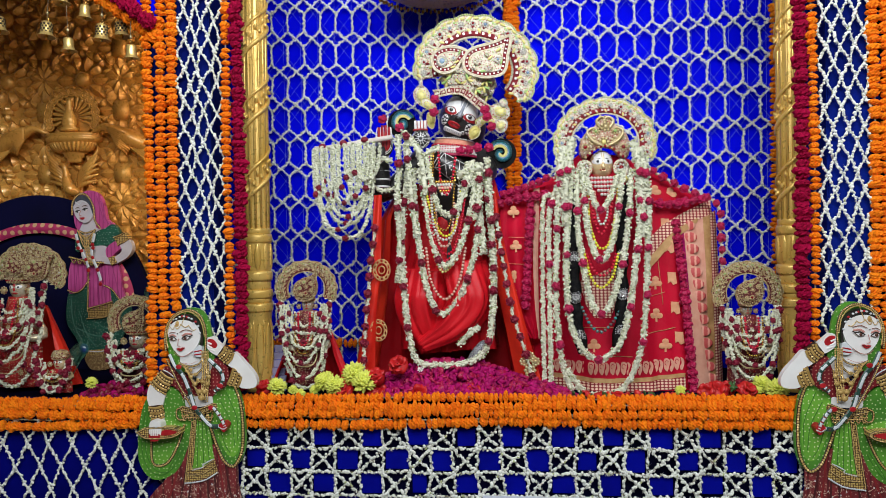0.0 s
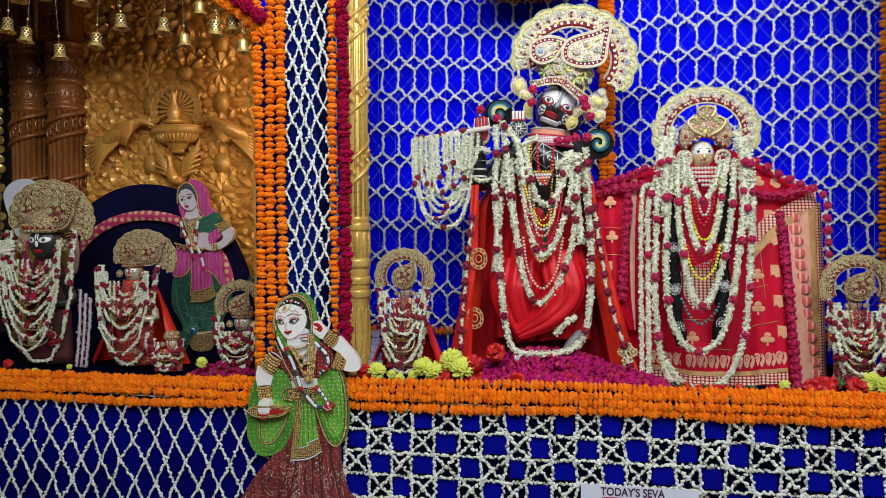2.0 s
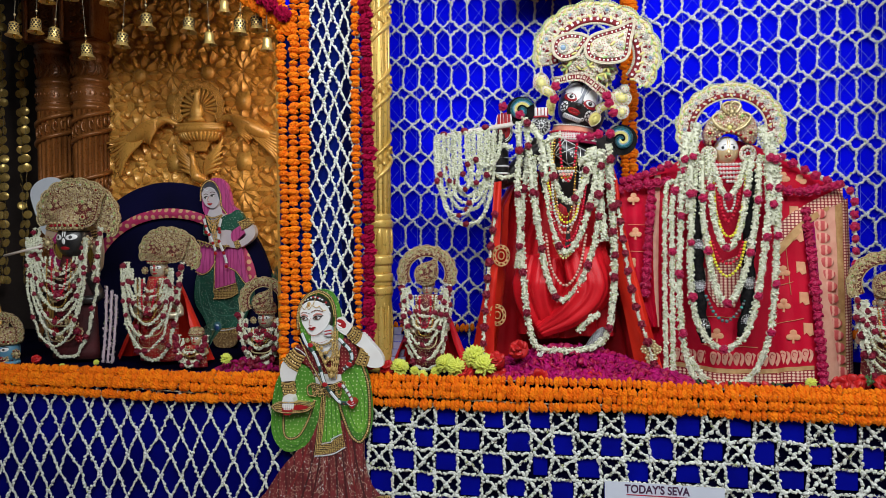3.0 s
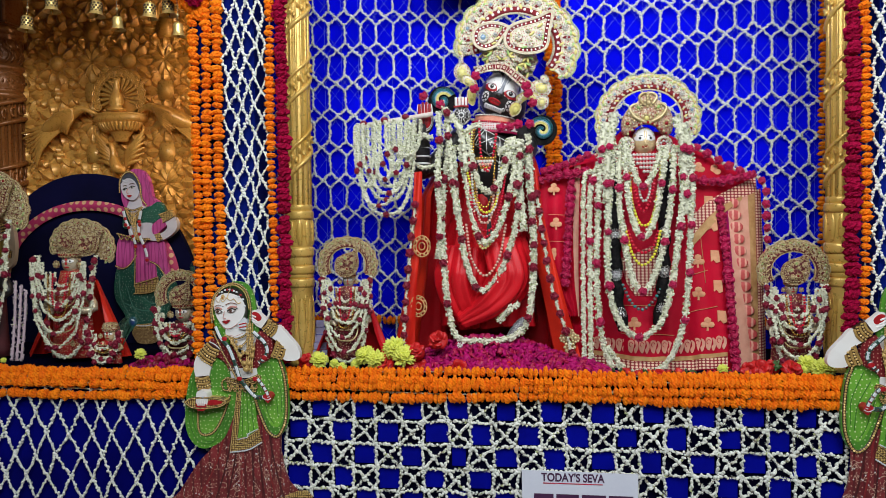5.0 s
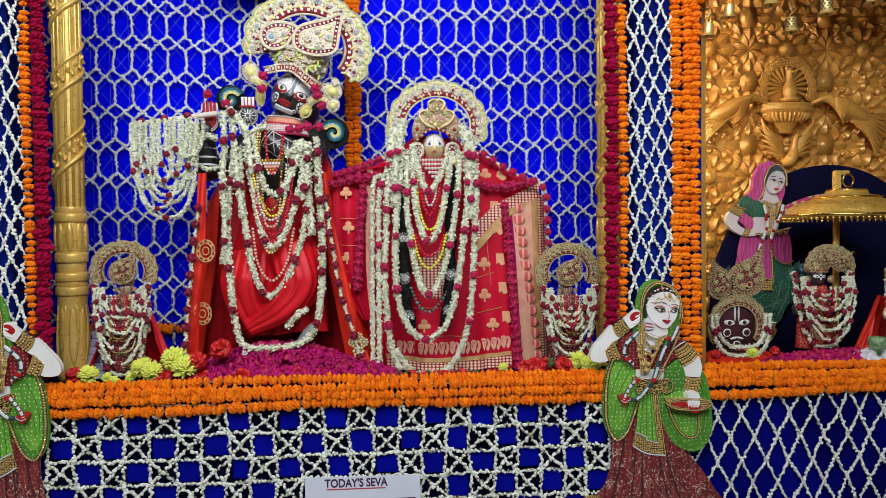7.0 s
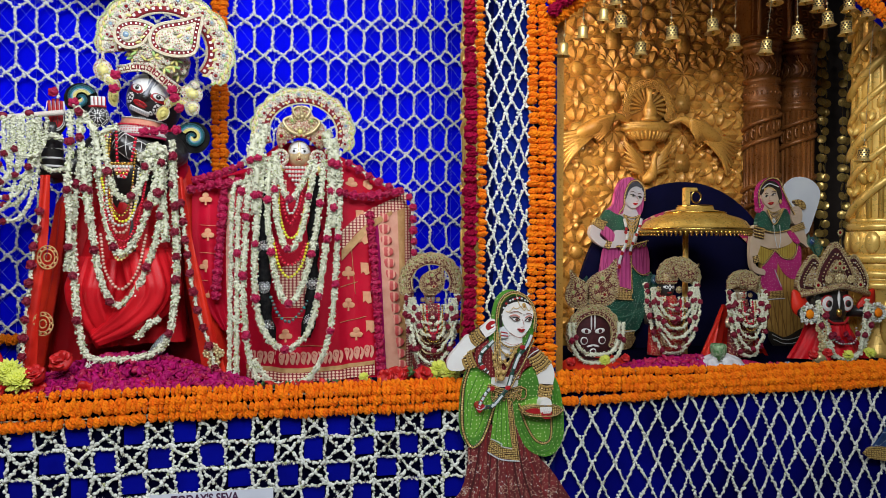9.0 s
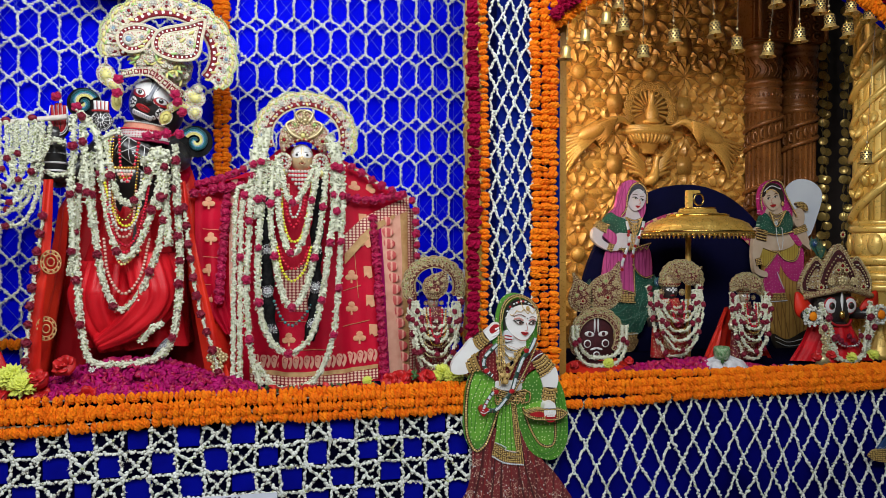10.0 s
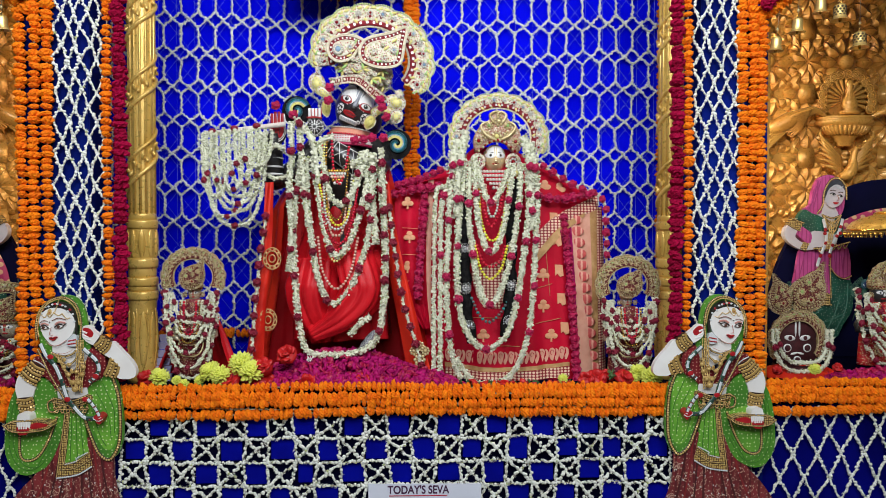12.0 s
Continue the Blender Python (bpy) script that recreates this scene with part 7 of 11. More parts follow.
for sx in (-1, 1):
    px, pz = 0.443 + sx * 0.074, 1.795
    ear = thing("ear_ornament", "round jewelled ear ornament with lemon petals", "ear ornament", (px, RY - 0.06, pz), "ear ornaments")
    eh = Heap().add(tube([(px + 0.026 * math.cos(t), RY - 0.065, pz + 0.03 * math.sin(t)) for t in np.linspace(0, 2 * math.pi, 22)], 0.008, 7), 0)
    f = Face2D((px, pz), RY - 0.07, 0, 1.0)
    cluster(eh, f, 0, 0, 0, 0.017, 2, 7, 5)
    eh.add(moved(ball(8, 6), (px + sx * 0.006, RY - 0.065, pz - 0.045), (0.024, 0.012, 0.018)), 4)
    at_base(eh.part("jewel_loop", BRIGHT), ear)
PEARL_ROSE = mat("rose_tinted_pearl", (0.78, 0.62, 0.58), (0.66, 0.48, 0.44), 60, 0.25, island=0.5, coat=0.4)
co = thing("collar", "white lace collar with red beads", "collar", (0.443, RY - 0.08, 1.72))
ch = Heap()
for j in range(5):
    m = 11 - 2 * j
    for k in range(m):
        ch.add(moved(ball(6, 4), (0.443 + 0.0125 * (k - (m - 1) / 2), RY - 0.10 - 0.004 * j, 1.752 - 0.017 * j), (0.0072,) * 3), 1 if (k + j) % 2 else 0)
at_base(ch.part("bead_net", [PEARL, PEARL_ROSE]), co)
# braids hanging at both sides
for pts in ([(0.310, 2.800, 1.719), (0.308, 2.760, 1.448), (0.314, 2.740, 1.204), (0.337, 2.730, 1.062)], [(0.517, 2.800, 1.714), (0.495, 2.760, 1.445), (0.488, 2.740, 1.203), (0.467, 2.730, 1.083)]):
    br = thing("braid", "long black cloth braid with silver clasps", "braid", pts[0], "black braids")
    p = spline(pts, 40)
    wv = [0.024 + 0.004 * math.sin(k * 1.1) for k in range(40)]
    at_base(Heap().add(tube(p, wv, 10)).part("plait", [BLACK_VEIL]), br)
    for q in (17, 26, 35):
        sl = Heap()
        f = Face2D((p[q][0], p[q][2]), p[q][1] - 0.024, 0, 1.0)
        cluster(sl, f, 0, 0, 0, 0.014, 0, 8, 0)
        for t in np.linspace(0, 2 * math.pi, 18, endpoint=False):
            sl.add(moved(ball(5, 3), f.p(0.021 * math.cos(t), 0.024 * math.sin(t), -0.003), (0.0028,) * 3))
            sl.add(moved(ball(5, 3), f.p(0.016 * math.cos(t), 0.019 * math.sin(t), 0), (0.0020,) * 3))
        at_base(sl.part("clasp", [SILVER], None, "round silver clasp"), br)

RG = "statue garlands"
W = "thick white jasmine garland with crimson roses on the statue"
for ln, th, roses in (
        ([(0.309, 2.780, 1.784), (0.284, 2.740, 1.560), (0.275, 2.710, 1.340), (0.287, 2.700, 1.187), (0.328, 2.690, 1.083), (0.396, 2.690, 1.044), (0.467, 2.690, 1.096), (0.507, 2.700, 1.207), (0.539, 2.710, 1.402), (0.563, 2.740, 1.599), (0.564, 2.780, 1.778)], 0.013, (0.1, 0.22, 0.35, 0.5, 0.66, 0.8, 0.92)),
        ([(0.331, 2.780, 1.784), (0.322, 2.730, 1.581), (0.339, 2.710, 1.405), (0.368, 2.700, 1.263), (0.407, 2.690, 1.218), (0.452, 2.700, 1.284), (0.494, 2.710, 1.435), (0.524, 2.740, 1.621), (0.538, 2.780, 1.779)], 0.012, (0.15, 0.32, 0.5, 0.68, 0.85)),
        ([(0.348, 2.770, 1.805), (0.352, 2.720, 1.624), (0.371, 2.700, 1.492), (0.405, 2.690, 1.422), (0.446, 2.700, 1.486), (0.477, 2.720, 1.621), (0.506, 2.770, 1.779)], 0.012, (0.2, 0.5, 0.8)),
        ([(0.358, 2.770, 1.782), (0.377, 2.710, 1.666), (0.407, 2.700, 1.617), (0.446, 2.710, 1.665), (0.490, 2.770, 1.768)], 0.011, (0.5,)),
        ([(0.282, 2.780, 1.807), (0.252, 2.760, 1.683), (0.240, 2.730, 1.472), (0.233, 2.710, 1.252), (0.253, 2.700, 1.034), (0.287, 2.690, 0.927)], 0.012, (0.1, 0.3, 0.55, 0.8)),
        ([(0.249, 2.790, 1.719), (0.216, 2.760, 1.606), (0.210, 2.730, 1.384), (0.210, 2.710, 1.164), (0.209, 2.690, 0.927)], 0.010, (0.1, 0.4)),
        ([(0.227, 2.800, 1.687), (0.193, 2.770, 1.652), (0.185, 2.750, 1.383), (0.184, 2.720, 1.141), (0.185, 2.690, 0.927)], 0.008, ()),
        ([(0.591, 2.780, 1.778), (0.600, 2.750, 1.642), (0.588, 2.730, 1.423), (0.573, 2.710, 1.206), (0.547, 2.700, 1.055), (0.486, 2.690, 0.937), (0.410, 2.680, 0.911), (0.336, 2.690, 0.918), (0.274, 2.700, 1.001)], 0.012, (0.12, 0.28, 0.44, 0.6)),
        ([(0.313, 2.800, 1.911), (0.299, 2.770, 1.828), (0.278, 2.750, 1.715), (0.275, 2.740, 1.560)], 0.023, (0.4, 0.8)),
        ([(0.552, 2.800, 1.893), (0.567, 2.770, 1.799), (0.574, 2.750, 1.665), (0.574, 2.740, 1.510)], 0.022, (0.35, 0.8)),
        ([(0.284, 2.790, 1.872), (0.259, 2.770, 1.785), (0.268, 2.760, 1.694)], 0.027, (0.6,)),
        ([(0.576, 2.790, 1.864), (0.588, 2.770, 1.777), (0.590, 2.760, 1.687)], 0.022, (0.6,))):
    garland(W, ln, th, 0.0108, roses, group=RG, rose_mesh=ROSE_PINK_MESH)
for ln, n in (([(0.031, 2.900, 1.697), (0.129, 2.880, 1.724), (0.233, 2.860, 1.767)], 7), ([(0.634, 2.880, 1.787), (0.769, 2.880, 1.704), (0.904, 2.900, 1.640), (0.918, 2.900, 1.506), (0.924, 2.890, 1.322)], 13)):
    garland("rose-studded white garland along the shawl's edge", ln, 0.006, 0.010, [(k + 0.3) / n for k in range(n)], ROSE_PINK_MESH, 0.018, RG, per=2)
for ln, n, lab in (([(0.730, 2.860, 1.566), (0.743, 2.830, 1.395), (0.754, 2.800, 1.195), (0.769, 2.770, 0.910)], 22, "string of crimson roses down the sari's border"), ([(0.151, 2.870, 1.681), (0.135, 2.850, 1.449), (0.120, 2.830, 1.242)], 15, "string of crimson roses down the shawl"), ([(0.023, 2.870, 1.661), (0.116, 2.860, 1.681), (0.208, 2.850, 1.690)], 6, "string of crimson roses across the shawl"), ([(0.628, 2.840, 1.651), (0.713, 2.840, 1.641), (0.835, 2.880, 1.663)], 7, "string of crimson roses across the sari")):
    p = spline(ln, n)
    b = thing("rose_string", lab, "garland", tuple(p[0]), RG)
    at_base(Heap().add(tube(p, 0.002, 5)).part("cord", [STRING]), b)
    for q in p:
        s = 0.020 * rng.uniform(0.85, 1.2)
        o = place("rose", ROSE_PINK_MESH[int(rng.integers(3))], q, turns_to(np.array([[rng.uniform(-0.5, 0.5), -1, rng.uniform(-0.5, 0.3)]]))[0], (s, s, s), b)
        o.matrix_parent_inverse = Matrix.Translation(b.location).inverted()
for ln, r, m, lab in (
        ([(0.366, 2.750, 1.725), (0.367, 2.720, 1.580), (0.388, 2.700, 1.491), (0.410, 2.690, 1.469), (0.438, 2.700, 1.491), (0.468, 2.720, 1.600), (0.484, 2.750, 1.711)], 0.0062, YELLOW_BEAD, "string of yellow beads"),
        ([(0.345, 2.720, 1.459), (0.367, 2.700, 1.361), (0.404, 2.690, 1.318), (0.449, 2.700, 1.360), (0.475, 2.720, 1.446)], 0.0062, YELLOW_BEAD, "string of yellow beads"),
        ([(0.380, 2.740, 1.712), (0.381, 2.710, 1.601), (0.408, 2.700, 1.524), (0.445, 2.710, 1.600), (0.462, 2.740, 1.711)], 0.0068, RED_BEAD, "string of glossy red beads"),
        ([(0.354, 2.720, 1.448), (0.376, 2.700, 1.387), (0.409, 2.690, 1.365), (0.445, 2.700, 1.391), (0.466, 2.720, 1.446)], 0.0065, RED_BEAD, "string of glossy red beads"),
        ([(0.401, 2.730, 1.645), (0.396, 2.700, 1.589), (0.411, 2.690, 1.560), (0.430, 2.700, 1.589), (0.440, 2.730, 1.644)], 0.0060, PEARL, "string of white pearls"),
        ([(0.390, 2.740, 1.690), (0.393, 2.700, 1.633), (0.408, 2.690, 1.610), (0.431, 2.700, 1.632), (0.447, 2.740, 1.689)], 0.0062, PINK_BEAD, "string of pink pearls"),
        ([(0.335, 2.730, 1.239), (0.364, 2.710, 1.174), (0.403, 2.700, 1.147), (0.450, 2.710, 1.185), (0.483, 2.730, 1.237)], 0.0070, TEAL_BEAD, "string of mixed dark and teal beads")):
    bead_string(lab, ln, r, m, group="bead necklaces")

# ---- petals and loose blossoms on the altar ----
PETAL_SHAPE = puff(8, 4, 0.28, 5, 0.34)


def petal_heap(name, label, cx, cy, rx, ry, hgt, n, size, mats, shape=PETAL_SHAPE, tilt=1.0):
    """A mound of strewn petals."""
    h = Heap()
    a = rng.uniform(0, 2 * math.pi, n)
    r = np.sqrt(rng.random(n))
    x, y = cx + rx * r * np.cos(a), cy + ry * r * np.sin(a)
    z = SHELF + hgt * (1 - r ** 2) * rng.uniform(0.3, 1, n) + 0.004
    mi = rng.integers(len(mats), size=n)
    for k in range(len(mats)):
        s = mi == k
        h.stamp(shape, np.stack([x, y, z], -1)[s], any_turns(int(s.sum())), size * rng.uniform(0.7, 1.3, int(s.sum())), k)
    return tagged(h.part(name, mats), label, "petals", kind="stuff")


petal_heap("rose_petals", "bed of strewn magenta rose petals at the statue's feet", -0.19, 2.75, 0.38, 0.19, 0.13, 5200, 0.0145, [PETAL, PETAL, ROSE_PINK])
petal_heap("rose_petals", "bed of strewn magenta rose petals before the statue", 0.05, 2.66, 0.26, 0.10, 0.08, 1700, 0.014, [PETAL, PETAL, ROSE_PINK])
petal_heap("rose_petals", "bed of magenta rose petals in the side niche", 2.10, 2.72, 0.36, 0.10, 0.05, 900, 0.016, [PETAL, ROSE_PINK])
petal_heap("rose_petals", "bed of dark rose petals in the side niche", -1.55, 2.72, 0.14, 0.09, 0.05, 300, 0.016, [PETAL, ROSE])
petal_heap("small_blossoms", "scattered small red blossoms along the altar edge", 0.1, 2.62, 1.05, 0.06, 0.03, 260, 0.014, [RED_FL, RED_FL, LEAF])


def blossom_mesh(matl, seed, n=46, curl=0.5):
    """A many-petalled round head."""
    g = np.random.default_rng(seed)
    h = Heap().add(moved(ball(8, 5), (0, 0, 0), (0.4, 0.4, 0.35)))
    pet = moved(ball(5, 4), (0.55, 0, 0), (0.45, 0.17, 0.07))
    for k in range(n):
        h.add(moved(pet, (0, 0, 0.1), (1, 1, 1), (0, -g.uniform(-5, 85) * curl * 1.6, g.uniform(0, 360))))
    return h.mesh("blossom", [matl])


def ruffle_mesh(matl, seed):
    """A soft crumpled head of broad petals."""
    g = np.random.default_rng(seed)
    h = Heap().add(moved(puff(14, 8, 0.22, seed, 0.55)))
    for k in range(12):
        a, t = g.uniform(0, 360), g.uniform(5, 60)
        h.add(moved(moved(puff(9, 5, 0.25, seed * 20 + k, 0.22), (0.62, 0, 0), (0.52, 0.46, 0.6)), (0, 0, 0.05), (1, 1, 1), (0, -t, a)))
    return h.mesh("blossom", [matl])


LIME_MESH = [blossom_mesh(LIME_FL, k, 120, 0.62) for k in range(3)]
RED_MESH = [ruffle_mesh(RED_FL, 5 + k) for k in range(2)]
WHITE_MESH = [blossom_mesh(BUD, 9, 20)]
LEAF_MESH = [blossom_mesh(LEAF, 12, 10, 0.3)]
for ms, s, lab, spots in (
        (LIME_MESH, 0.047, "lime green chrysanthemum head lying on the altar", ((-0.553, 0.995), (-0.510, 0.964), (-0.624, 0.958), (-0.665, 0.962), (-0.854, 0.946), (-0.799, 0.931), (-0.754, 0.929), (-0.709, 0.931), (0.980, 0.946), (1.021, 0.942), (0.950, 0.931), (0.689, 0.929), (-0.244, 0.931), (-2.385, 0.912), (-2.230, 0.929), (-1.601, 0.965), (1.686, 0.961), (2.830, 0.954), (2.934, 0.956))),
        (RED_MESH, 0.036, "scarlet flower head lying on the altar", ((-0.376, 1.030), (-0.465, 0.985), (-0.587, 0.929), (-0.466, 0.925), (-0.291, 0.925), (0.909, 0.940), (0.807, 0.931), (0.765, 0.935), (0.860, 0.933), (-0.904, 0.937), (-2.541, 0.933), (1.537, 0.960), (1.774, 0.970), (2.655, 0.960), (2.742, 0.962), (-0.086, 0.924))),
        (WHITE_MESH, 0.018, "small white star flower lying on the petals", ((0.009, 0.937), (0.150, 0.937), (-0.293, 1.010))),
        (LEAF_MESH, 0.03, "sprig of green leaves lying on the altar", ((0.866, 0.950), (-0.579, 0.928), (-0.479, 0.928), (2.194, 0.956)))):
    for px, pz in spots:
        s2 = s * rng.uniform(0.85, 1.15) * (0.62 if abs(px) > 1.4 else 1.0) * (0.5 if pz < 0.932 and ms is LIME_MESH else 1.0)
        y = 2.60 + 0.06 * rng.random()
        o = place("blossom", ms[int(rng.integers(len(ms)))], (px, y, max(pz, SHELF + s2 * 0.55)), turns_to(np.array([[rng.uniform(-0.5, 0.5), -0.8, rng.uniform(0.3, 1.2)]]))[0], (s2,) * 3, None)
        tagged(o, lab, "flower", "loose blossoms")


# ---- small dressed idols ----
def brocade(name, c1, c2):
    """A heavily worked robe cloth."""
    m = mat(name, c1, c2, 30, 0.5, bump=0.5, bscale=400)
    over(m, "scroll", (0.46, 0.30, 0.12), 45, 0.016, 0.008)
    over(m, "dots", (0.68, 0.58, 0.42), 80, 0.17, 0.10, (1, 1, 1), 0.7)
    return m


ROBES = {"maroon": brocade("maroon_brocade", (0.20, 0.008, 0.02), (0.09, 0.004, 0.010)), "red": brocade("red_brocade", (0.48, 0.010, 0.014), (0.34, 0.006, 0.010)), "dark": mat("dark_robe_velvet", (0.085, 0.006, 0.010), (0.03, 0.003, 0.004), 9, 0.7, bump=0.5, bscale=300)}


def idol(x, z, y, hgt, wid, face, robe, label, pal=DIM, head=0.17, crown_w=0.62, style="halo", loops=3, cape=None, seed=0, eyes="long", side=True, tip=0.0):
    """A small idol: body and robe, jewelled crown, hung garlands. z: face height; hgt: face to base."""
    hd = head * hgt
    base = z - hgt
    h = Heap()
    v, f = tube([(x, y, base), (x, y, base + 0.3 * hgt), (x, y, z - 0.28 * hgt), (x, y, z - hd * 0.75)], [wid * 0.31, wid * 0.29, wid * 0.27, wid * 0.16], 20, 14)
    v = v * (1, 0.45, 1) + (0, 0.55 * y, 0)
    h.add((v, f), 3)
    for k in (-1, 1):
        h.add(tube([(x + k * wid * 0.18, y, z - 0.30 * hgt), (x + k * wid * 0.36, y - 0.02, z - 0.48 * hgt), (x + k * wid * 0.18, y - 0.06, z - 0.50 * hgt)], [wid * 0.07, wid * 0.06, wid * 0.045], 8, 8), 0)
    h.add(moved(ball(16, 10), (x, y, z), (hd * 0.85, hd * 0.8, hd)), 0)
    painted_face(h, Face2D((x, z), y, 0), (hd * 0.85, hd * 0.8, hd), (1, 2, 4, 4 if face is not BLACK else 1), eyes)
    tagged(h.part("idol", [face, WHITE, BLACK, ROBES.get(robe, SAREE), LIP]), label, "idol", "small dressed idols")
    R = wid * crown_w
    cr = thing("crown", "small antique gold beaded crown", "crown", (x, y, z + hd * 0.7), "jewelled crowns")
    if style == "halo":
        F = Face2D((x + tip, z + hd * 0.75 + R * 0.36), y - 0.01, 0, R)
        halo(cr, F, pal, -28, 208, 0.62, 0.92, 0.7)
        paisley(cr, Face2D((x + tip, z + hd * 0.75 + R * 0.36), y - 0.03, 0, R), 0.03, 0.0, 0.80, pal, 1, 0.01, -10)
    elif style == "full":
        F = Face2D((x + tip, z + hd * 0.62 + R * 0.26), y - 0.015, 8, R)
        halo(cr, F, pal, -26, 206, 0.30, 0.80, 0.8)
        paisley(cr, Face2D((x + tip, z + hd * 0.62 + R * 0.26), y - 0.04, 8, R), 0.25, 0.12, 0.72, pal, 1, 0.012)
        paisley(cr, Face2D((x + tip, z + hd * 0.62 + R * 0.26), y - 0.04, 8, R), -0.42, 0.10, 0.55, pal, -1, 0.012, 20)
    band = Heap().add(moved(lathe([(hd * 0.80, -0.004), (hd * 0.97, 0.0), (hd * 1.04, hd * 0.25), (hd * 1.02, hd * 0.70), (hd * 0.80, hd * 1.05), (0.001, hd * 1.2)], 22), (x, y, z + hd * 0.50)))
    at_base(band.part("cap", [pal[0]]), cr)
    sd = Heap()
    for k in range(11):
        a = radians(195 + 15 * k)
        for zz, rr, br, mi in ((0.58, 1.00, 0.07, 0), (0.72, 1.05, 0.08, 1), (0.86, 1.07, 0.06, 0)):
            sd.add(moved(ball(6, 4), (x + hd * rr * math.cos(a), y + hd * rr * math.sin(a), z + hd * zz), (hd * br,) * 3), mi)
    at_base(sd.part("stud_band", [pal[2], GEM]), cr)
    for k in (-1, 1):
        f = Face2D((x + k * hd * 1.15, z - hd * 0.15), y - hd * 0.5, 0, 1)
        eh = Heap()
        cluster(eh, f, 0, 0, 0, hd * 0.34, 0, 8, 2)
        e = thing("ear_ornament", "round gold ear ornament of a small idol", "ear ornament", f.p(0, 0), "ear ornaments")
        at_base(eh.part("jewel_disc", pal), e)
    lab = "white jasmine garland with dark roses on a small idol"
    lean = rng.uniform(-0.03, 0.03, loops + 1) * wid
    for k in range(loops):
        w = wid * (0.29 + 0.10 * k / max(loops - 1, 1))
        zb = z - hgt * (0.22 + 0.68 * (k + 0.6) / loops)
        ln = loop_line(x - w, x + w, z + hd * 0.10, zb, y - wid * 0.19 - 0.007 * k, p=1.0, bow=0.03)
        ln = [(px + lean[k] * math.sin(math.pi * i / 14) + 0.004 * math.sin(2.3 * i + k), py, pz + 0.003 * math.sin(1.9 * i + seed)) for i, (px, py, pz) in enumerate(ln)]
        garland(lab, ln, (0.0040, 0.0058, 0.0046, 0.0060)[k % 4], 0.0092, ((0.18, 0.5, 0.84), (0.12, 0.34, 0.66, 0.88), (0.25, 0.75), (0.1, 0.3, 0.5, 0.7, 0.9))[(k + seed) % 4], group="idol garlands", rose_size=0.0125, per=3, step=0.0066, stars=0.45)
    for k in range(3 if loops > 2 else 0):
        w = wid * (0.12 + 0.055 * k)
        ln = loop_line(x - w, x + w, z - hd * 0.85, z - hgt * (0.24 + 0.085 * k), y - wid * 0.17 - 0.006 * k, p=0.95)
        garland(lab, ln, 0.0042, 0.0088, ((0.5,), (0.2, 0.8), (0.35, 0.65))[(k + seed) % 3], group="idol garlands", rose_size=0.012, per=3, step=0.0068, stars=0.4)
    if side:
        w = wid * 0.44
        ln = loop_line(x - w, x + w, z + hd * 0.6, base + 0.012, y - 0.045, n=21, p=0.72)
        ln = [(px + (x - px) * 0.16 * math.sin(math.pi * i / 20) + 0.005 * math.sin(2.1 * i + seed), py, pz) for i, (px, py, pz) in enumerate(ln)]
        garland(lab, ln, 0.0066, 0.0096, (0.02, 0.11, 0.2, 0.3, 0.42, 0.62, 0.72, 0.82, 0.9, 0.98), group="idol garlands", rose_size=0.0145, per=3, step=0.0064, stars=0.45)
        for k in (-1, 1):
            ln = [(x + k * wid * 0.41, y - 0.03, z + hd * 0.6), (x + k * wid * 0.40, y - 0.05, z - 0.12 * hgt), (x + k * wid * 0.35, y - 0.06, z - 0.34 * hgt)]
            garland(lab, ln, 0.0078, 0.0096, (0.3, 0.75), group="idol garlands", rose_size=0.0125, per=3, step=0.0064, stars=0.45)
    bead_string("string of small gold beads on an idol", loop_line(x - wid * 0.16, x + wid * 0.16, z - hd, z - hgt * 0.55, y - wid * 0.26), 0.0042, GOLD_BEAD, group="bead necklaces")
    bead_string("string of small red beads on an idol", loop_line(x - wid * 0.10, x + wid * 0.10, z - hd, z - hgt * 0.45, y - wid * 0.25), 0.005, RED_BEAD, group="bead necklaces")
    rb = thing("chest_rose", "dark red rose on an idol's chest", "rose", (x, y - wid * 0.27, z - hgt * 0.45), "tucked roses")
    o = place("bloom", ROSE_MESH[seed % 3], (0, 0, 0), turns_to(np.array([[0.1, -1, 0.2]]))[0], (wid * 0.075,) * 3, rb)
    orn = Heap()
    f2 = Face2D((x, z), y - wid * 0.20, 0, 1.0)
    for k in range(16):
        u, w2 = rng.uniform(-0.24, 0.24) * wid, -hgt * rng.uniform(0.22, 0.85)
        cluster(orn, f2, u, w2, 0.004, hd * rng.uniform(0.16, 0.26), (0, 2, 2, 5)[k % 4], 7, (5, 2, 0, 5)[k % 4])
    for k in range(5):
        orn.add(tube(loop_line(x - wid * 0.2, x + wid * 0.2, z - hgt * (0.2 + 0.12 * k), z - hgt * (0.32 + 0.13 * k), y - wid * 0.21), 0.0032, 5), 2 if k % 2 else 0)
    ot = thing("chest_jewellery", "gold and pearl jewellery across a small idol's robe", "jewellery", (x, y - wid * 0.2, z - hgt * 0.3), "idol jewellery")
    at_base(orn.part("jewelwork", pal), ot)
    for k in range(5):
        u, w2 = (-0.16, 0.14, 0.0, -0.2, 0.2)[k] * wid, -hgt * (0.34, 0.40, 0.60, 0.62, 0.75)[k]
        o = place("rose", ROSE_MESH[k % 3], (x + u, y - wid * 0.24, z + w2), turns_to(np.array([[rng.uniform(-0.3, 0.3), -1, 0.2]]))[0], (wid * 0.035 + 0.004,) * 3, ot)
        o.matrix_parent_inverse = Matrix.Translation(ot.location).inverted()
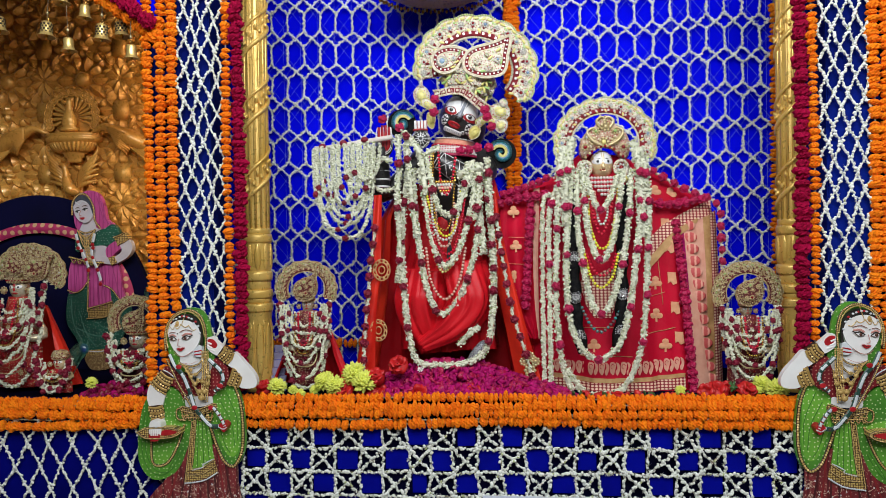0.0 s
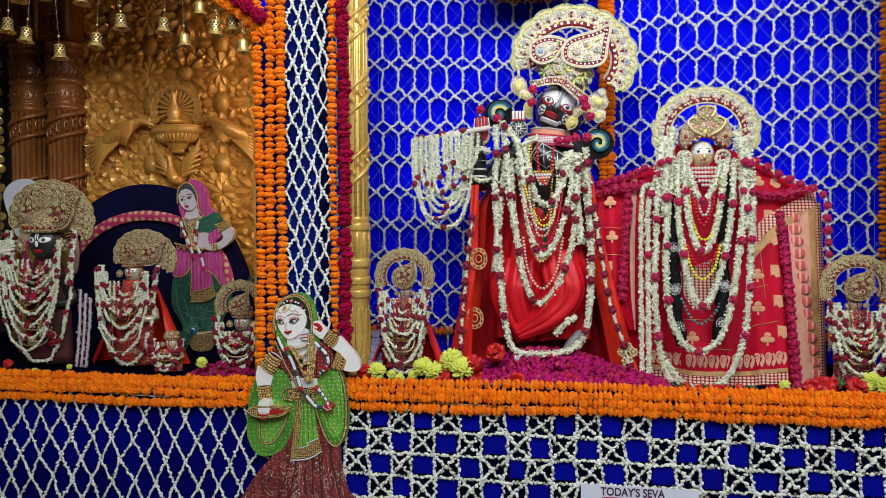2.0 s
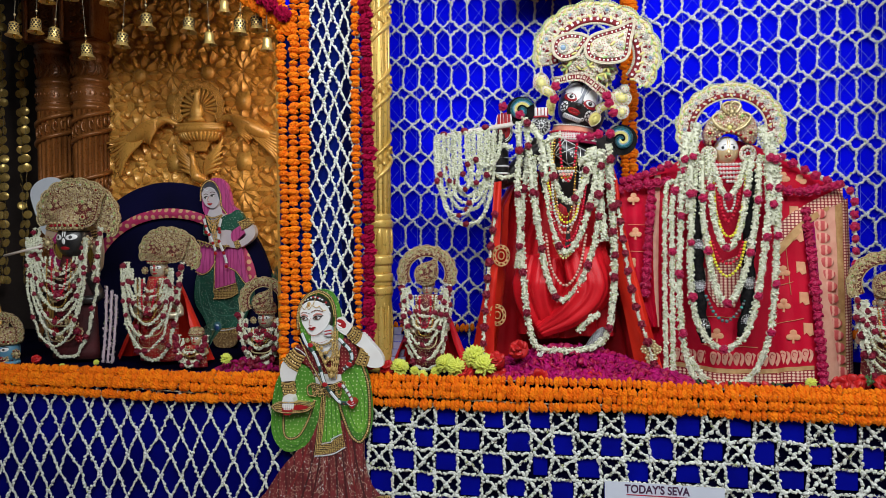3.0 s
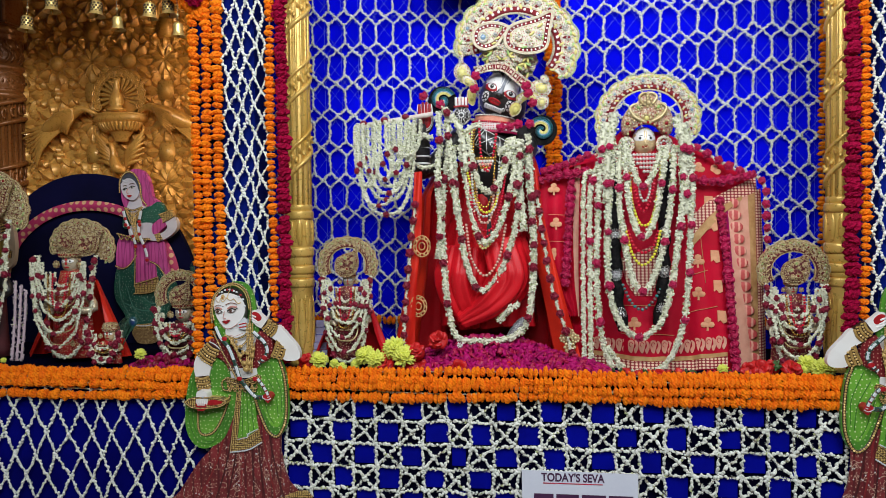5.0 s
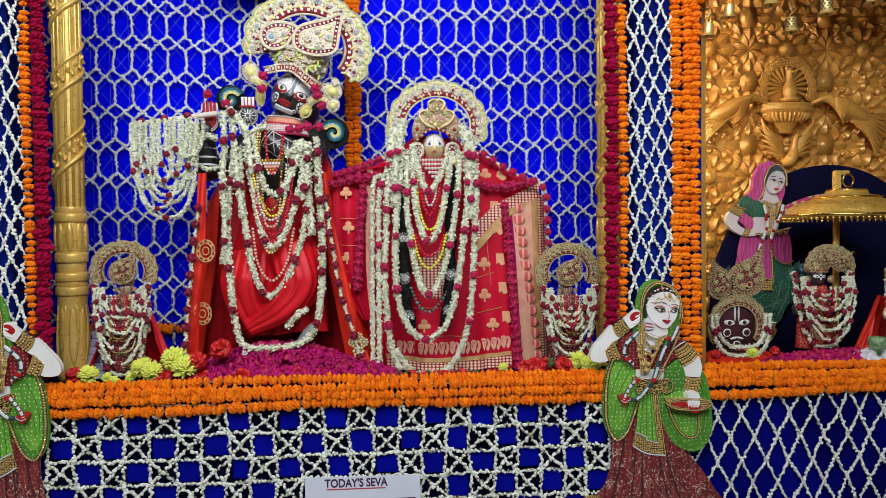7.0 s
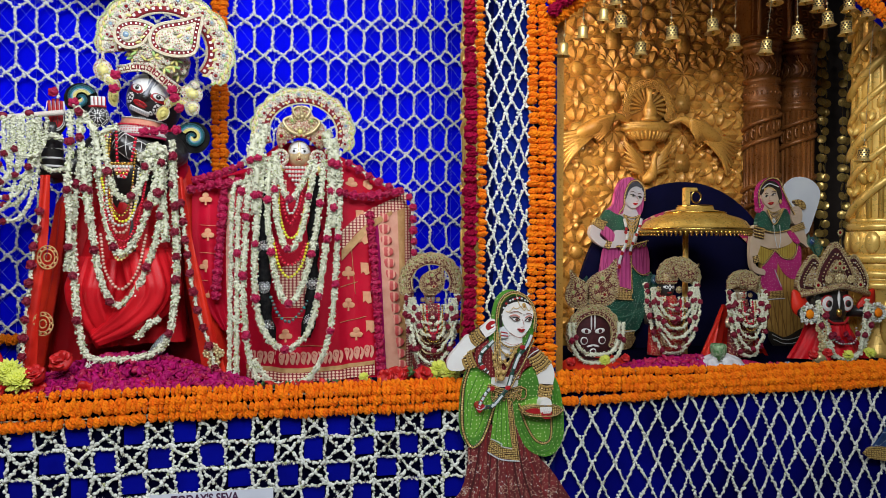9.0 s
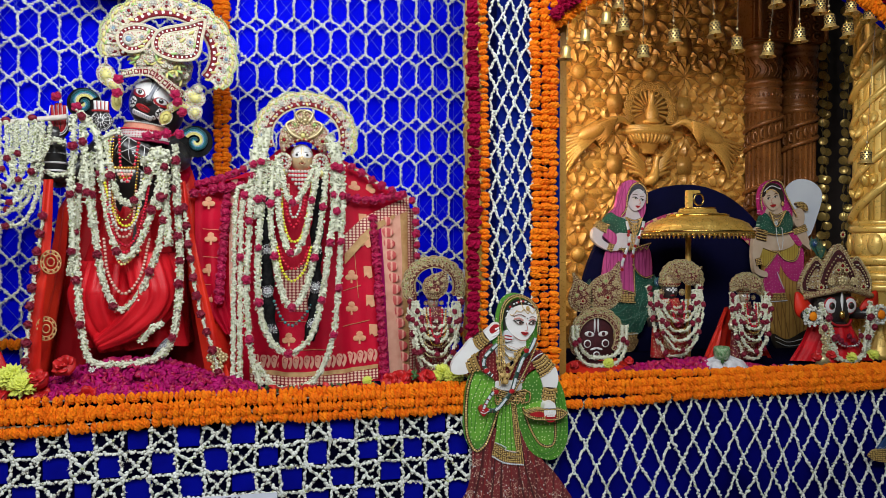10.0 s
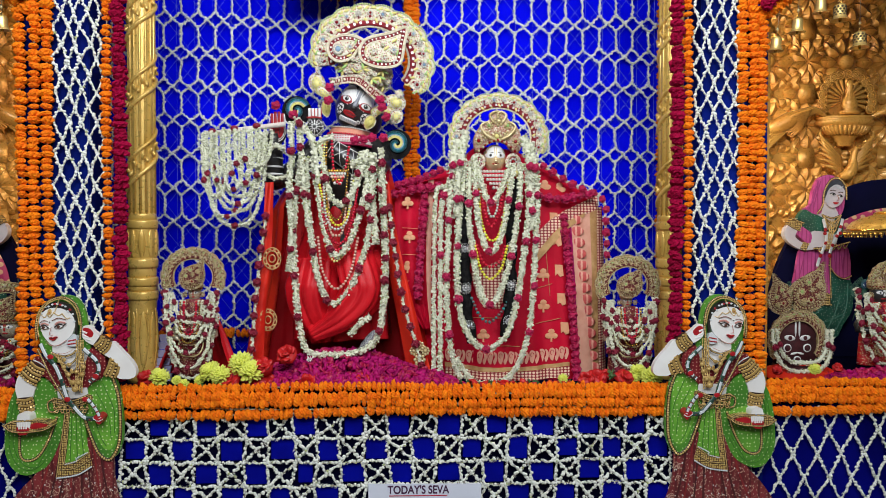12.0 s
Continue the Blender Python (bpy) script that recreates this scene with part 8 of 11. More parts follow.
    if cape:
        drape("idol_cape", "bright silk cape spread behind a small idol", [(z - 0.2 * hgt, wid * 0.26, x, y + 0.05, 0.5, -10, 190), (z - 0.6 * hgt, wid * 0.48, x, y + 0.05, 0.5, -25, 205), (base, wid * 0.72, x, y + 0.04, 0.5, -30, 210)], cape, "cape", seed, 9, 0.006)


sx, sz = (-0.762, 1.257)
idol(sx, sz, 2.76, sz - SHELF - 0.02, 0.235, SILVER_FACE, "maroon", "small silver-faced idol in a maroon robe beside the tall statue", head=0.088, crown_w=0.52, loops=4, seed=1, cape=SAREE)
sx, sz = (0.966, 1.224)
idol(sx, sz, 2.76, sz - SHELF - 0.02, 0.245, SILVER_FACE, "maroon", "small silver-faced idol in a maroon robe beside the veiled statue", head=0.092, crown_w=0.52, loops=4, seed=2)
sx, sz = (-2.451, 1.470)
idol(sx, sz, 2.80, sz - SHELF - 0.02, 0.39, BLACK, "dark", "black-faced idol with a flute in the side niche", head=0.165, crown_w=0.535, style="full", loops=7, seed=3, eyes="long", tip=0.04)
sx, sz = (-2.020, 1.336)
idol(sx, sz, 2.80, sz - SHELF - 0.02, 0.32, SILVER_FACE, "red", "silver-faced idol in a red robe in the side niche", head=0.115, crown_w=0.46, style="full", loops=5, seed=4, cape=SAREE_O, tip=0.07)
sx, sz = (-1.492, 1.120)
idol(sx, sz, 2.78, sz - SHELF - 0.02, 0.24, SILVER_FACE, "dark", "small bronze-faced idol in a dark robe in the side niche", head=0.22, crown_w=0.48, style="halo", loops=3, seed=5)
sx, sz = (-1.780, 1.036)
idol(sx, sz, 2.70, sz - SHELF - 0.015, 0.16, GOLD_FACE, "red", "tiny golden idol with a pearl crest in the side niche", head=0.26, crown_w=0.40, style="none", loops=2, seed=6)
sx, sz = (2.060, 1.248)
idol(sx, sz, 2.82, sz - SHELF - 0.05, 0.29, BLACK, "red", "black-faced idol on a petal bed in the side niche", head=0.15, crown_w=0.36, style="full", loops=5, seed=7, cape=None, tip=0.05)
sx, sz = (2.424, 1.218)
idol(sx, sz, 2.80, sz - SHELF - 0.03, 0.22, SILVER_FACE, "maroon", "silver-faced idol in a maroon robe in the side niche", head=0.115, crown_w=0.38, style="full", loops=4, seed=8, cape=SAREE_O)


# ---- painted board figures ----
SKIN = mat("pale_painted_skin", (0.80, 0.78, 0.77), (0.74, 0.70, 0.68), 12, 0.4)
SKIN_W = mat("warm_painted_skin", (0.62, 0.48, 0.36), (0.52, 0.38, 0.27), 12, 0.4)
HAIR = mat("black_paint", (0.012, 0.010, 0.010), (0.03, 0.025, 0.02), 60, 0.4)
GREEN_DOT = mat("green_painted_cloth", (0.09, 0.29, 0.025), (0.05, 0.19, 0.018), 8, 0.45, bump=0.2, bscale=200)
over(GREEN_DOT, "dots", (0.50, 0.62, 0.30), 62, 0.17, 0.12, (1, 0.05, 1), 0.55)
GREEN_IN = mat("light_green_painted_cloth", (0.17, 0.42, 0.04), (0.10, 0.30, 0.03), 10, 0.45)
over(GREEN_IN, "dots", (0.70, 0.80, 0.45), 62, 0.17, 0.12, (1, 0.05, 1), 0.55)
YELLOW_DOT = mat("yellow_painted_cloth", (0.72, 0.48, 0.03), (0.6, 0.36, 0.02), 8, 0.45)
over(YELLOW_DOT, "dots", (0.8, 0.7, 0.4), 62, 0.17, 0.12, (1, 0.05, 1), 0.55)
MAROON_SKIRT = mat("maroon_painted_skirt", (0.23, 0.024, 0.030), (0.12, 0.012, 0.016), 18, 0.45, bump=0.2, bscale=200)
over(MAROON_SKIRT, "scroll", (0.30, 0.12, 0.09), 40, 0.014, 0.006)
over(MAROON_SKIRT, "wave", (0.09, 0.008, 0.012), 9, 0.80, 0.98, (1, 0.05, 0.12), 1.5)
over(MAROON_SKIRT, "dots", (0.55, 0.40, 0.30), 60, 0.15, 0.10, (1, 0.05, 1), 0.8)
BLUE_SKIRT = mat("blue_painted_skirt", (0.02, 0.06, 0.20), (0.01, 0.03, 0.10), 18, 0.45)
over(BLUE_SKIRT, "scroll", (0.35, 0.40, 0.45), 22, 0.022, 0.010)
BLOUSE = mat("crimson_painted_blouse", (0.24, 0.012, 0.02), (0.15, 0.008, 0.012), 20, 0.45)
over(BLOUSE, "dots", (0.55, 0.30, 0.22), 75, 0.2, 0.14, (1, 0.05, 1), 0.3)
GOLD_TRIM = mat("gold_beaded_trim", (0.16, 0.08, 0.02), (0.07, 0.03, 0.01), 60, 0.35, metal=0.2, bump=0.6, bscale=420)
over(GOLD_TRIM, "dots", (0.66, 0.45, 0.15), 120, 0.44, 0.34, randomness=0.25)
PINK_CLOTH = mat("pink_painted_cloth", (0.60, 0.10, 0.32), (0.48, 0.06, 0.24), 14, 0.45)
over(PINK_CLOTH, "wave", (0.34, 0.03, 0.16), 16, 0.80, 0.95, (1, 0.05, 0.15), 3.0)
DEEP_GREEN = mat("dark_green_painted_cloth", (0.015, 0.11, 0.07), (0.008, 0.06, 0.04), 20, 0.4)
over(DEEP_GREEN, "dots", (0.40, 0.50, 0.42), 70, 0.16, 0.10, (1, 0.05, 1), 0.8)
OCHRE = mat("ochre_painted_skirt", (0.46, 0.27, 0.07), (0.34, 0.18, 0.04), 14, 0.45)
over(OCHRE, "wave", (0.24, 0.12, 0.03), 14, 0.75, 0.95, (1, 0.05, 0.15), 2.0)
FAN_WHITE = mat("white_fan_paint", (0.66, 0.70, 0.76), (0.58, 0.62, 0.70), 5, 0.5)
BOARD = mat("white_board_edge", (0.75, 0.74, 0.72), (0.6, 0.58, 0.55), 10, 0.6)


GILT_CORD = mat("gilt_cord", (0.52, 0.34, 0.11), (0.36, 0.21, 0.06), 80, 0.35, metal=0.3, bump=0.5, bscale=500)
DARK_GAP = mat("dark_brown_paint", (0.05, 0.022, 0.012), (0.03, 0.012, 0.008), 60, 0.5)
STRAND = mat("pale_blue_white_paint", (0.68, 0.70, 0.72), (0.54, 0.58, 0.62), 60, 0.4, bump=0.4, bscale=300)
FOLD_DARK = mat("dark_maroon_fold_paint", (0.075, 0.010, 0.012), (0.05, 0.006, 0.008), 30, 0.5)
FOLD_RED = mat("red_fold_paint", (0.26, 0.018, 0.022), (0.17, 0.012, 0.014), 30, 0.5)
VINE = mat("tan_vine_paint", (0.62, 0.42, 0.32), (0.48, 0.30, 0.22), 60, 0.5)
GREEN_LINE = mat("deep_green_paint", (0.05, 0.20, 0.018), (0.035, 0.14, 0.012), 30, 0.5)
DARK_GREEN_LINE = mat("dark_green_outline_paint", (0.02, 0.07, 0.05), (0.012, 0.04, 0.03), 60, 0.5)
BROW = mat("dark_brown_brow_paint", (0.10, 0.03, 0.02), (0.06, 0.02, 0.012), 60, 0.5)
IRIS = mat("brown_iris_paint", (0.12, 0.045, 0.03), (0.07, 0.025, 0.018), 60, 0.35)
BLUSH = mat("pink_line_paint", (0.56, 0.26, 0.22), (0.46, 0.20, 0.17), 60, 0.5)


GOLD_TRIM_BEAD = mat("gilt_seed_bead", (0.72, 0.50, 0.20), (0.50, 0.32, 0.10), 60, 0.3, metal=0.25, island=0.6)
BROW_SOFT = mat("soft_brown_brow_paint", (0.24, 0.09, 0.06), (0.17, 0.06, 0.04), 60, 0.5)


PALE_GREEN = mat("pale_green_stroke_paint", (0.10, 0.26, 0.20), (0.06, 0.18, 0.13), 60, 0.5)
BRONZE_HEM = mat("bronze_worked_hem", (0.30, 0.18, 0.07), (0.16, 0.08, 0.03), 60, 0.4, metal=0.2, bump=0.6, bscale=300)
over(BRONZE_HEM, "scroll", (0.60, 0.42, 0.20), 50, 0.03, 0.014)
PINK_LINE = mat("deep_pink_paint", (0.40, 0.04, 0.20), (0.30, 0.03, 0.15), 40, 0.5)
SKIN_B = mat("cool_pale_painted_skin", (0.62, 0.58, 0.62), (0.54, 0.48, 0.53), 12, 0.4)
HAIR_GREY = mat("blue_grey_hair_paint", (0.07, 0.075, 0.10), (0.04, 0.045, 0.06), 60, 0.45)


OCHRE_LINE = mat("brown_fold_paint", (0.24, 0.12, 0.03), (0.16, 0.075, 0.02), 40, 0.5)
MAGENTA_DOT = mat("magenta_painted_cloth", (0.52, 0.02, 0.20), (0.40, 0.014, 0.14), 14, 0.45)
over(MAGENTA_DOT, "dots", (0.75, 0.45, 0.52), 62, 0.14, 0.09, (1, 1, 1), 0.6)
YELLOW_SASH = mat("mustard_painted_sash", (0.50, 0.36, 0.07), (0.38, 0.26, 0.04), 20, 0.45)
over(YELLOW_SASH, "wave", (0.30, 0.18, 0.03), 22, 0.7, 0.95, (1, 1, 0.15), 2.0)


class Cutout:
    """A flat board figure built up from thin painted layers, one mesh."""

    def __init__(self, y, mirror=None, shift=(0, 0), scale=1.0, pivot=(0, 0)):
        self.h, self.y, self.mirror, self.shift, self.scale, self.pivot, self.n, self.step = Heap(), y, mirror, shift, scale, pivot, 0, 0.0011
        self.mats = []

    def ix(self, m):
        if m not in self.mats:
            self.mats.append(m)
        return self.mats.index(m)

    def t(self, p):
        x, z = p
        x, z = self.pivot[0] + (x - self.pivot[0]) * self.scale, self.pivot[1] + (z - self.pivot[1]) * self.scale
        if self.mirror is not None:
            x = 2 * self.mirror - x
        return (x + self.shift[0], z + self.shift[1])

    def shape(self, m, *pts, smooth=40):
        self.n += 1
        self.h.add(plate([self.t(p) for p in pts], self.y - self.step * self.n, 0.010 + self.step * self.n, smooth), self.ix(m))

    def rim(self, m, r, *pts, closed=False, bead=True):
        """A raised line of tiny beads or a cord."""
        p = [self.t(q) for q in pts]
        s = spline(p, max(int(length(spline(p, 40, closed)) / (r * 1.7)), 4), closed)
        y = self.y - self.step * self.n - 0.001
        q = np.stack([s[:, 0], np.full(len(s), y), s[:, 1]], -1)
        if bead:
            self.h.stamp(ball(5, 3), q, any_turns(len(q)), np.full(len(q), r), self.ix(m))
        else:
            v, f = tube(q, r, 6)
            self.h.add((np.stack([v[:, 0], y + (v[:, 1] - y) * 0.35, v[:, 2]], -1), f), self.ix(m))

    def oval(self, m, c, a, b, turn=0.0):
        self.n += 0.3
        x, z = self.t(c)
        tr = turn if self.mirror is None else -turn
        self.h.add(moved(ball(14, 6), (x, self.y - self.step * self.n, z), (a, 0.002, b), (0, tr, 0)), self.ix(m))

    def cord(self, m, w, *pts):
        self.rim(m, w, *pts, bead=False)

    def trim(self, w, *pts):
        """A gold bead line on a dark cord."""
        self.cord(DARK_GAP, w * 1.25, *pts)
        self.n += 0.9
        self.rim(GOLD_TRIM_BEAD, w, *pts)

    def strand(self, w, *pts):
        """A pale bead strand bound with red."""
        p = spline([tuple(v) for v in pts], 24)
        for k in range(0, 23, 6):
            self.rim(STRAND, w, *[tuple(v) for v in p[k:min(k + 5, 24)]], bead=False)
        for k in range(5, 23, 6):
            self.oval(LIP, tuple(p[k]), w * 1.2, w * 1.1)

    def done(self, label, category="board figure", name="board_figure", group="painted board figures"):
        return tagged(self.h.part(name, self.mats, smooth=False), label, category, group)


def plate_bearer(mirror, shawl, inner, skirt, label, shift=(0, 0)):
    """A figure with a spread shawl, a plate in one hand, the other raised."""
    c = Cutout(FRONT - 0.06, mirror, shift)
    c.step = 0.0004
    s = c.shape

    def cord(m, w, *pts):
        c.rim(m, w, *pts, bead=False)

    def trim(w, *pts):
        """A gold bead line on a dark cord."""
        cord(DARK_GAP, w * 1.25, *pts)
        c.n += 0.8
        c.rim(GOLD_TRIM_BEAD, w, *pts)

    def bangles(a0, a1, b0, b1, n, bow=0.006):
        """A stack of gilt rings across a limb, from edge a0-a1 to edge b0-b1."""
        A0, A1, B0, B1 = (np.array(v) for v in (a0, a1, b0, b1))
        s(DARK_GAP, a0, a1, b1, b0, smooth=0)
        for k in range(n):
            f = (k + 0.5) / n
            p, q = A0 + (B0 - A0) * f, A1 + (B1 - A1) * f
            m = (p + q) / 2 + (B0 - A0) / (np.linalg.norm(B0 - A0) + 1e-9) * bow
            c.rim(GOLD_TRIM_BEAD if k % 2 else GILT_CORD, np.linalg.norm(B0 - A0) / n * 0.46, tuple(p), tuple(m), tuple(q), bead=bool(k % 2))

    def strand(w, *pts):
        """A pale bead strand bound with red."""
        p = spline([tuple(v) for v in pts], 30)
        cord(DARK_GREEN_LINE, w * 1.35, *pts)
        c.n += 3.0
        for k in range(0, 29, 7):
            c.rim(STRAND, w, *[tuple(v) for v in p[k:min(k + 6, 30)]], bead=False)
        for k in range(6, 29, 7):
            c.oval(LIP, tuple(p[k]), w * 1.25, w * 1.1)

    # skirt with painted folds and vine curls
    s(skirt, (-1.161, 0.754), (-0.978, 0.755), (-0.955, 0.618), (-0.934, 0.534), (-0.892, 0.480), (-0.867, 0.434), (-1.128, 0.372), (-1.407, 0.399), (-1.361, 0.472), (-1.286, 0.582), (-1.225, 0.647))
    for k, (x0, x1) in enumerate(((300, 232), (312, 268), (322, 292), (332, 318), (345, 350), (356, 372), (366, 396), (376, 414))):
        u0, u1 = (-1.161, 0.754), (-1.083, 0.415)
        px = ((-1.159, 0.754)[0] - (-1.161, 0.754)[0])
        top0, bot = (u0[0] + (x0 - 300) * px, u0[1]), (u1[0] + (x1 - 340) * px, u1[1])
        mid = (top0[0] * 0.62 + bot[0] * 0.38, top0[1] * 0.5 + bot[1] * 0.5)
        c.n += 0.2
        c.rim(FOLD_DARK if k % 3 else FOLD_RED, 0.0035, top0, mid, bot, bead=False)
    for k in range(80):
        f = rng.random()
        z = (-1.163, 0.701)[1] + ((-1.170, 0.414)[1] - (-1.163, 0.701)[1]) * math.sqrt(rng.uniform(0.02, 1))
        g = (z - (-1.163, 0.701)[1]) / ((-1.170, 0.414)[1] - (-1.163, 0.701)[1])
        xl, xr = (-1.180, 0.700)[0] + ((-1.378, 0.410)[0] - (-1.180, 0.700)[0]) * g ** 1.2, (-0.979, 0.702)[0] + ((-0.900, 0.418)[0] - (-0.979, 0.702)[0]) * g
        x, r, t0, sg = xl + (xr - xl) * f, rng.uniform(0.008, 0.015), rng.uniform(0, 6.3), rng.choice((-1, 1))
        pts = [(x + r * (1 - 0.16 * t) * math.cos(t0 + sg * t), z + r * (1 - 0.16 * t) * math.sin(t0 + sg * t)) for t in np.linspace(0, 4.4, 9)]
        tail = (pts[0][0] + r * 1.1 * math.sin(t0) * sg, pts[0][1] - r * 1.1 * math.cos(t0) * sg)
        c.rim(VINE, 0.0009, tail, *pts, bead=False)
        c.oval(STRAND, tail, 0.0026, 0.0026)
        c.n -= 0.3
    c.n += 1
    s(GOLD_TRIM, (-0.892, 0.488), (-0.855, 0.438), (-1.128, 0.348), (-1.430, 0.381), (-1.397, 0.429), (-1.127, 0.395))
    # veil behind the head
    s(shawl, (-1.213, 1.164), (-1.203, 1.219), (-1.174, 1.256), (-1.124, 1.277), (-1.081, 1.266), (-1.057, 1.232), (-1.045, 1.174), (-1.041, 1.059), (-1.154, 1.038), (-1.194, 1.076), (-1.210, 1.118))
    # the wide shawl
    s(shawl, (-1.237, 0.992), (-1.300, 0.933), (-1.327, 0.837), (-1.332, 0.720), (-1.303, 0.657), (-1.256, 0.638), (-1.190, 0.669), (-1.153, 0.732), (-1.120, 0.849), (-1.152, 0.944))
    for k, d in enumerate((7, 14)):
        px = abs((-1.159, 0.754)[0] - (-1.161, 0.754)[0]) * d
        cord(GREEN_LINE, 0.0018, *[(v[0] + px, v[1] + px * 0.6) for v in ((-1.300, 0.928), (-1.324, 0.837), (-1.330, 0.731), (-1.301, 0.665), (-1.255, 0.649))], *[(v[0] - px * 0.5, v[1] + px * 0.6) for v in ((-1.194, 0.675), (-1.153, 0.743))])
    s(inner, (-1.262, 0.869), (-1.277, 0.806), (-1.278, 0.717), (-1.254, 0.693), (-1.214, 0.713), (-1.182, 0.775), (-1.159, 0.844))
    trim(0.0044, (-1.275, 0.890), (-1.279, 0.806), (-1.280, 0.717), (-1.259, 0.691), (-1.219, 0.704), (-1.183, 0.760), (-1.152, 0.844))
    s(shawl, (-1.044, 0.975), (-0.991, 1.000), (-0.957, 0.996), (-0.933, 0.934), (-0.922, 0.839), (-0.924, 0.762), (-0.943, 0.711), (-0.973, 0.690), (-1.007, 0.713), (-1.035, 0.776), (-1.059, 0.858))
    s(inner, (-1.036, 0.942), (-0.988, 0.975), (-0.954, 0.954), (-0.945, 0.871), (-0.945, 0.776), (-0.964, 0.730), (-0.993, 0.736), (-1.022, 0.797), (-1.046, 0.870))
    for a in (((-1.029, 0.870), (-1.001, 0.776), (-0.980, 0.740)), ((-1.014, 0.933), (-0.974, 0.850), (-0.963, 0.766)), ((-0.992, 0.965), (-0.954, 0.871), (-0.951, 0.787))):
        cord(GREEN_LINE, 0.0015, *a)
    trim(0.0052, (-0.958, 0.988), (-0.938, 0.923), (-0.931, 0.839), (-0.935, 0.757), (-0.955, 0.707), (-0.977, 0.692), (-1.009, 0.719), (-1.037, 0.786), (-1.061, 0.862))
    # apron
    s(inner, (-1.111, 0.866), (-1.059, 0.866), (-1.049, 0.765), (-1.039, 0.698), (-1.098, 0.676), (-1.146, 0.658), smooth=0)
    for a in (((-1.098, 0.862), (-1.107, 0.680)), ((-1.085, 0.862), (-1.081, 0.689)), ((-1.072, 0.862), (-1.059, 0.702))):
        cord(GREEN_LINE, 0.0016, *a)
    s(GOLD_TRIM, (-1.122, 0.857), (-1.107, 0.862), (-1.121, 0.701), (-1.136, 0.642), (-1.153, 0.637), smooth=0)
    s(GOLD_TRIM, (-1.137, 0.680), (-1.087, 0.689), (-1.041, 0.719), (-1.031, 0.672), (-1.082, 0.644), (-1.149, 0.631), smooth=0)
    for a in (((-1.122, 0.857), (-1.138, 0.743), (-1.153, 0.635)), ((-1.107, 0.862), (-1.118, 0.743), (-1.128, 0.680)), ((-1.137, 0.678), (-1.087, 0.687), (-1.041, 0.717)), ((-1.142, 0.658), (-1.086, 0.665), (-1.035, 0.695))):
        trim(0.0026, *a)
    c.rim(STRAND, 0.0036, (-1.151, 0.629), (-1.082, 0.640), (-1.032, 0.668))
    c.rim(STRAND, 0.0030, (-1.122, 0.678), (-1.083, 0.689), (-1.083, 0.699), (-1.045, 0.719))
    # blouse
    s(BLOUSE, (-1.223, 1.059), (-1.188, 1.047), (-1.154, 1.034), (-1.107, 1.000), (-1.057, 1.038), (-1.036, 1.088), (-1.011, 1.080), (-0.982, 1.051), (-0.987, 0.992), (-1.031, 0.963), (-1.057, 0.937), (-1.148, 0.941), (-1.164, 0.965), (-1.190, 0.988), (-1.237, 1.000))
    s(SKIN, (-1.150, 0.950), (-1.044, 0.950), (-1.041, 0.916), (-1.144, 0.908), smooth=0)
    for a in (((-1.156, 0.958), (-1.109, 0.954)), ((-1.152, 0.941), (-1.109, 0.937))):
        trim(0.0024, *a)
    s(SKIN, (-1.152, 1.118), (-1.082, 1.139), (-1.075, 1.088), (-1.041, 1.072), (-1.055, 1.034), (-1.081, 1.013), (-1.115, 1.026), (-1.145, 1.055), (-1.162, 1.072))
    # plain arm, armlet, bangles
    s(SKIN, (-1.272, 0.996), (-1.221, 0.967), (-1.226, 0.937), (-1.231, 0.912), (-1.228, 0.865), (-1.274, 0.865), (-1.281, 0.903), (-1.291, 0.941), (-1.288, 0.971))
    bangles((-1.234, 1.047), (-1.185, 1.017), (-1.279, 0.998), (-1.223, 0.954), 6)
    bangles((-1.287, 0.914), (-1.231, 0.920), (-1.274, 0.863), (-1.225, 0.872), 5)
    cord(STRAND, 0.0022, (-1.227, 1.049), (-1.202, 1.036), (-1.183, 1.019))
    # belt of looped chains
    s(GOLD_TRIM, (-1.157, 0.914), (-1.097, 0.904), (-1.036, 0.925), (-1.032, 0.900), (-1.097, 0.881), (-1.158, 0.891))
    for k in range(6):
        x = (-1.158, 0.891)[0] + 0.0195 * k
        for r2, dz in ((0.012, 0.0), (0.012, -0.011)):
            cord(DARK_GAP, 0.0030, (x, (-1.158, 0.891)[1] + dz), (x + 0.010, (-1.158, 0.891)[1] - 0.019 + dz), (x + 0.020, (-1.158, 0.891)[1] + dz))
            c.n += 0.4
            c.rim(GOLD_TRIM_BEAD, 0.0030, (x, (-1.158, 0.891)[1] + dz), (x + 0.010, (-1.158, 0.891)[1] - 0.019 + dz), (x + 0.020, (-1.158, 0.891)[1] + dz))
    for a in (((-1.157, 0.914), (-1.097, 0.904), (-1.036, 0.925)), ((-1.158, 0.899), (-1.097, 0.889), (-1.034, 0.910)), ((-1.157, 0.912), (-1.177, 0.899), (-1.173, 0.870), (-1.154, 0.866), (-1.145, 0.882))):
        trim(0.0030, *a)
    # raised arm
    s(SKIN, (-0.990, 1.076), (-0.955, 1.113), (-0.917, 1.076), (-0.884, 1.038), (-0.872, 1.007), (-0.879, 0.986), (-0.907, 0.980), (-0.938, 0.986), (-0.931, 1.013), (-0.944, 1.038), (-0.969, 1.059))
    bangles((-0.962, 1.059), (-0.987, 0.996), (-0.927, 1.021), (-0.941, 0.984), 5, 0.003)
    s(SKIN, (-1.056, 1.164), (-1.039, 1.168), (-1.018, 1.151), (-0.997, 1.130), (-1.010, 1.101), (-1.036, 1.109), (-1.057, 1.130))
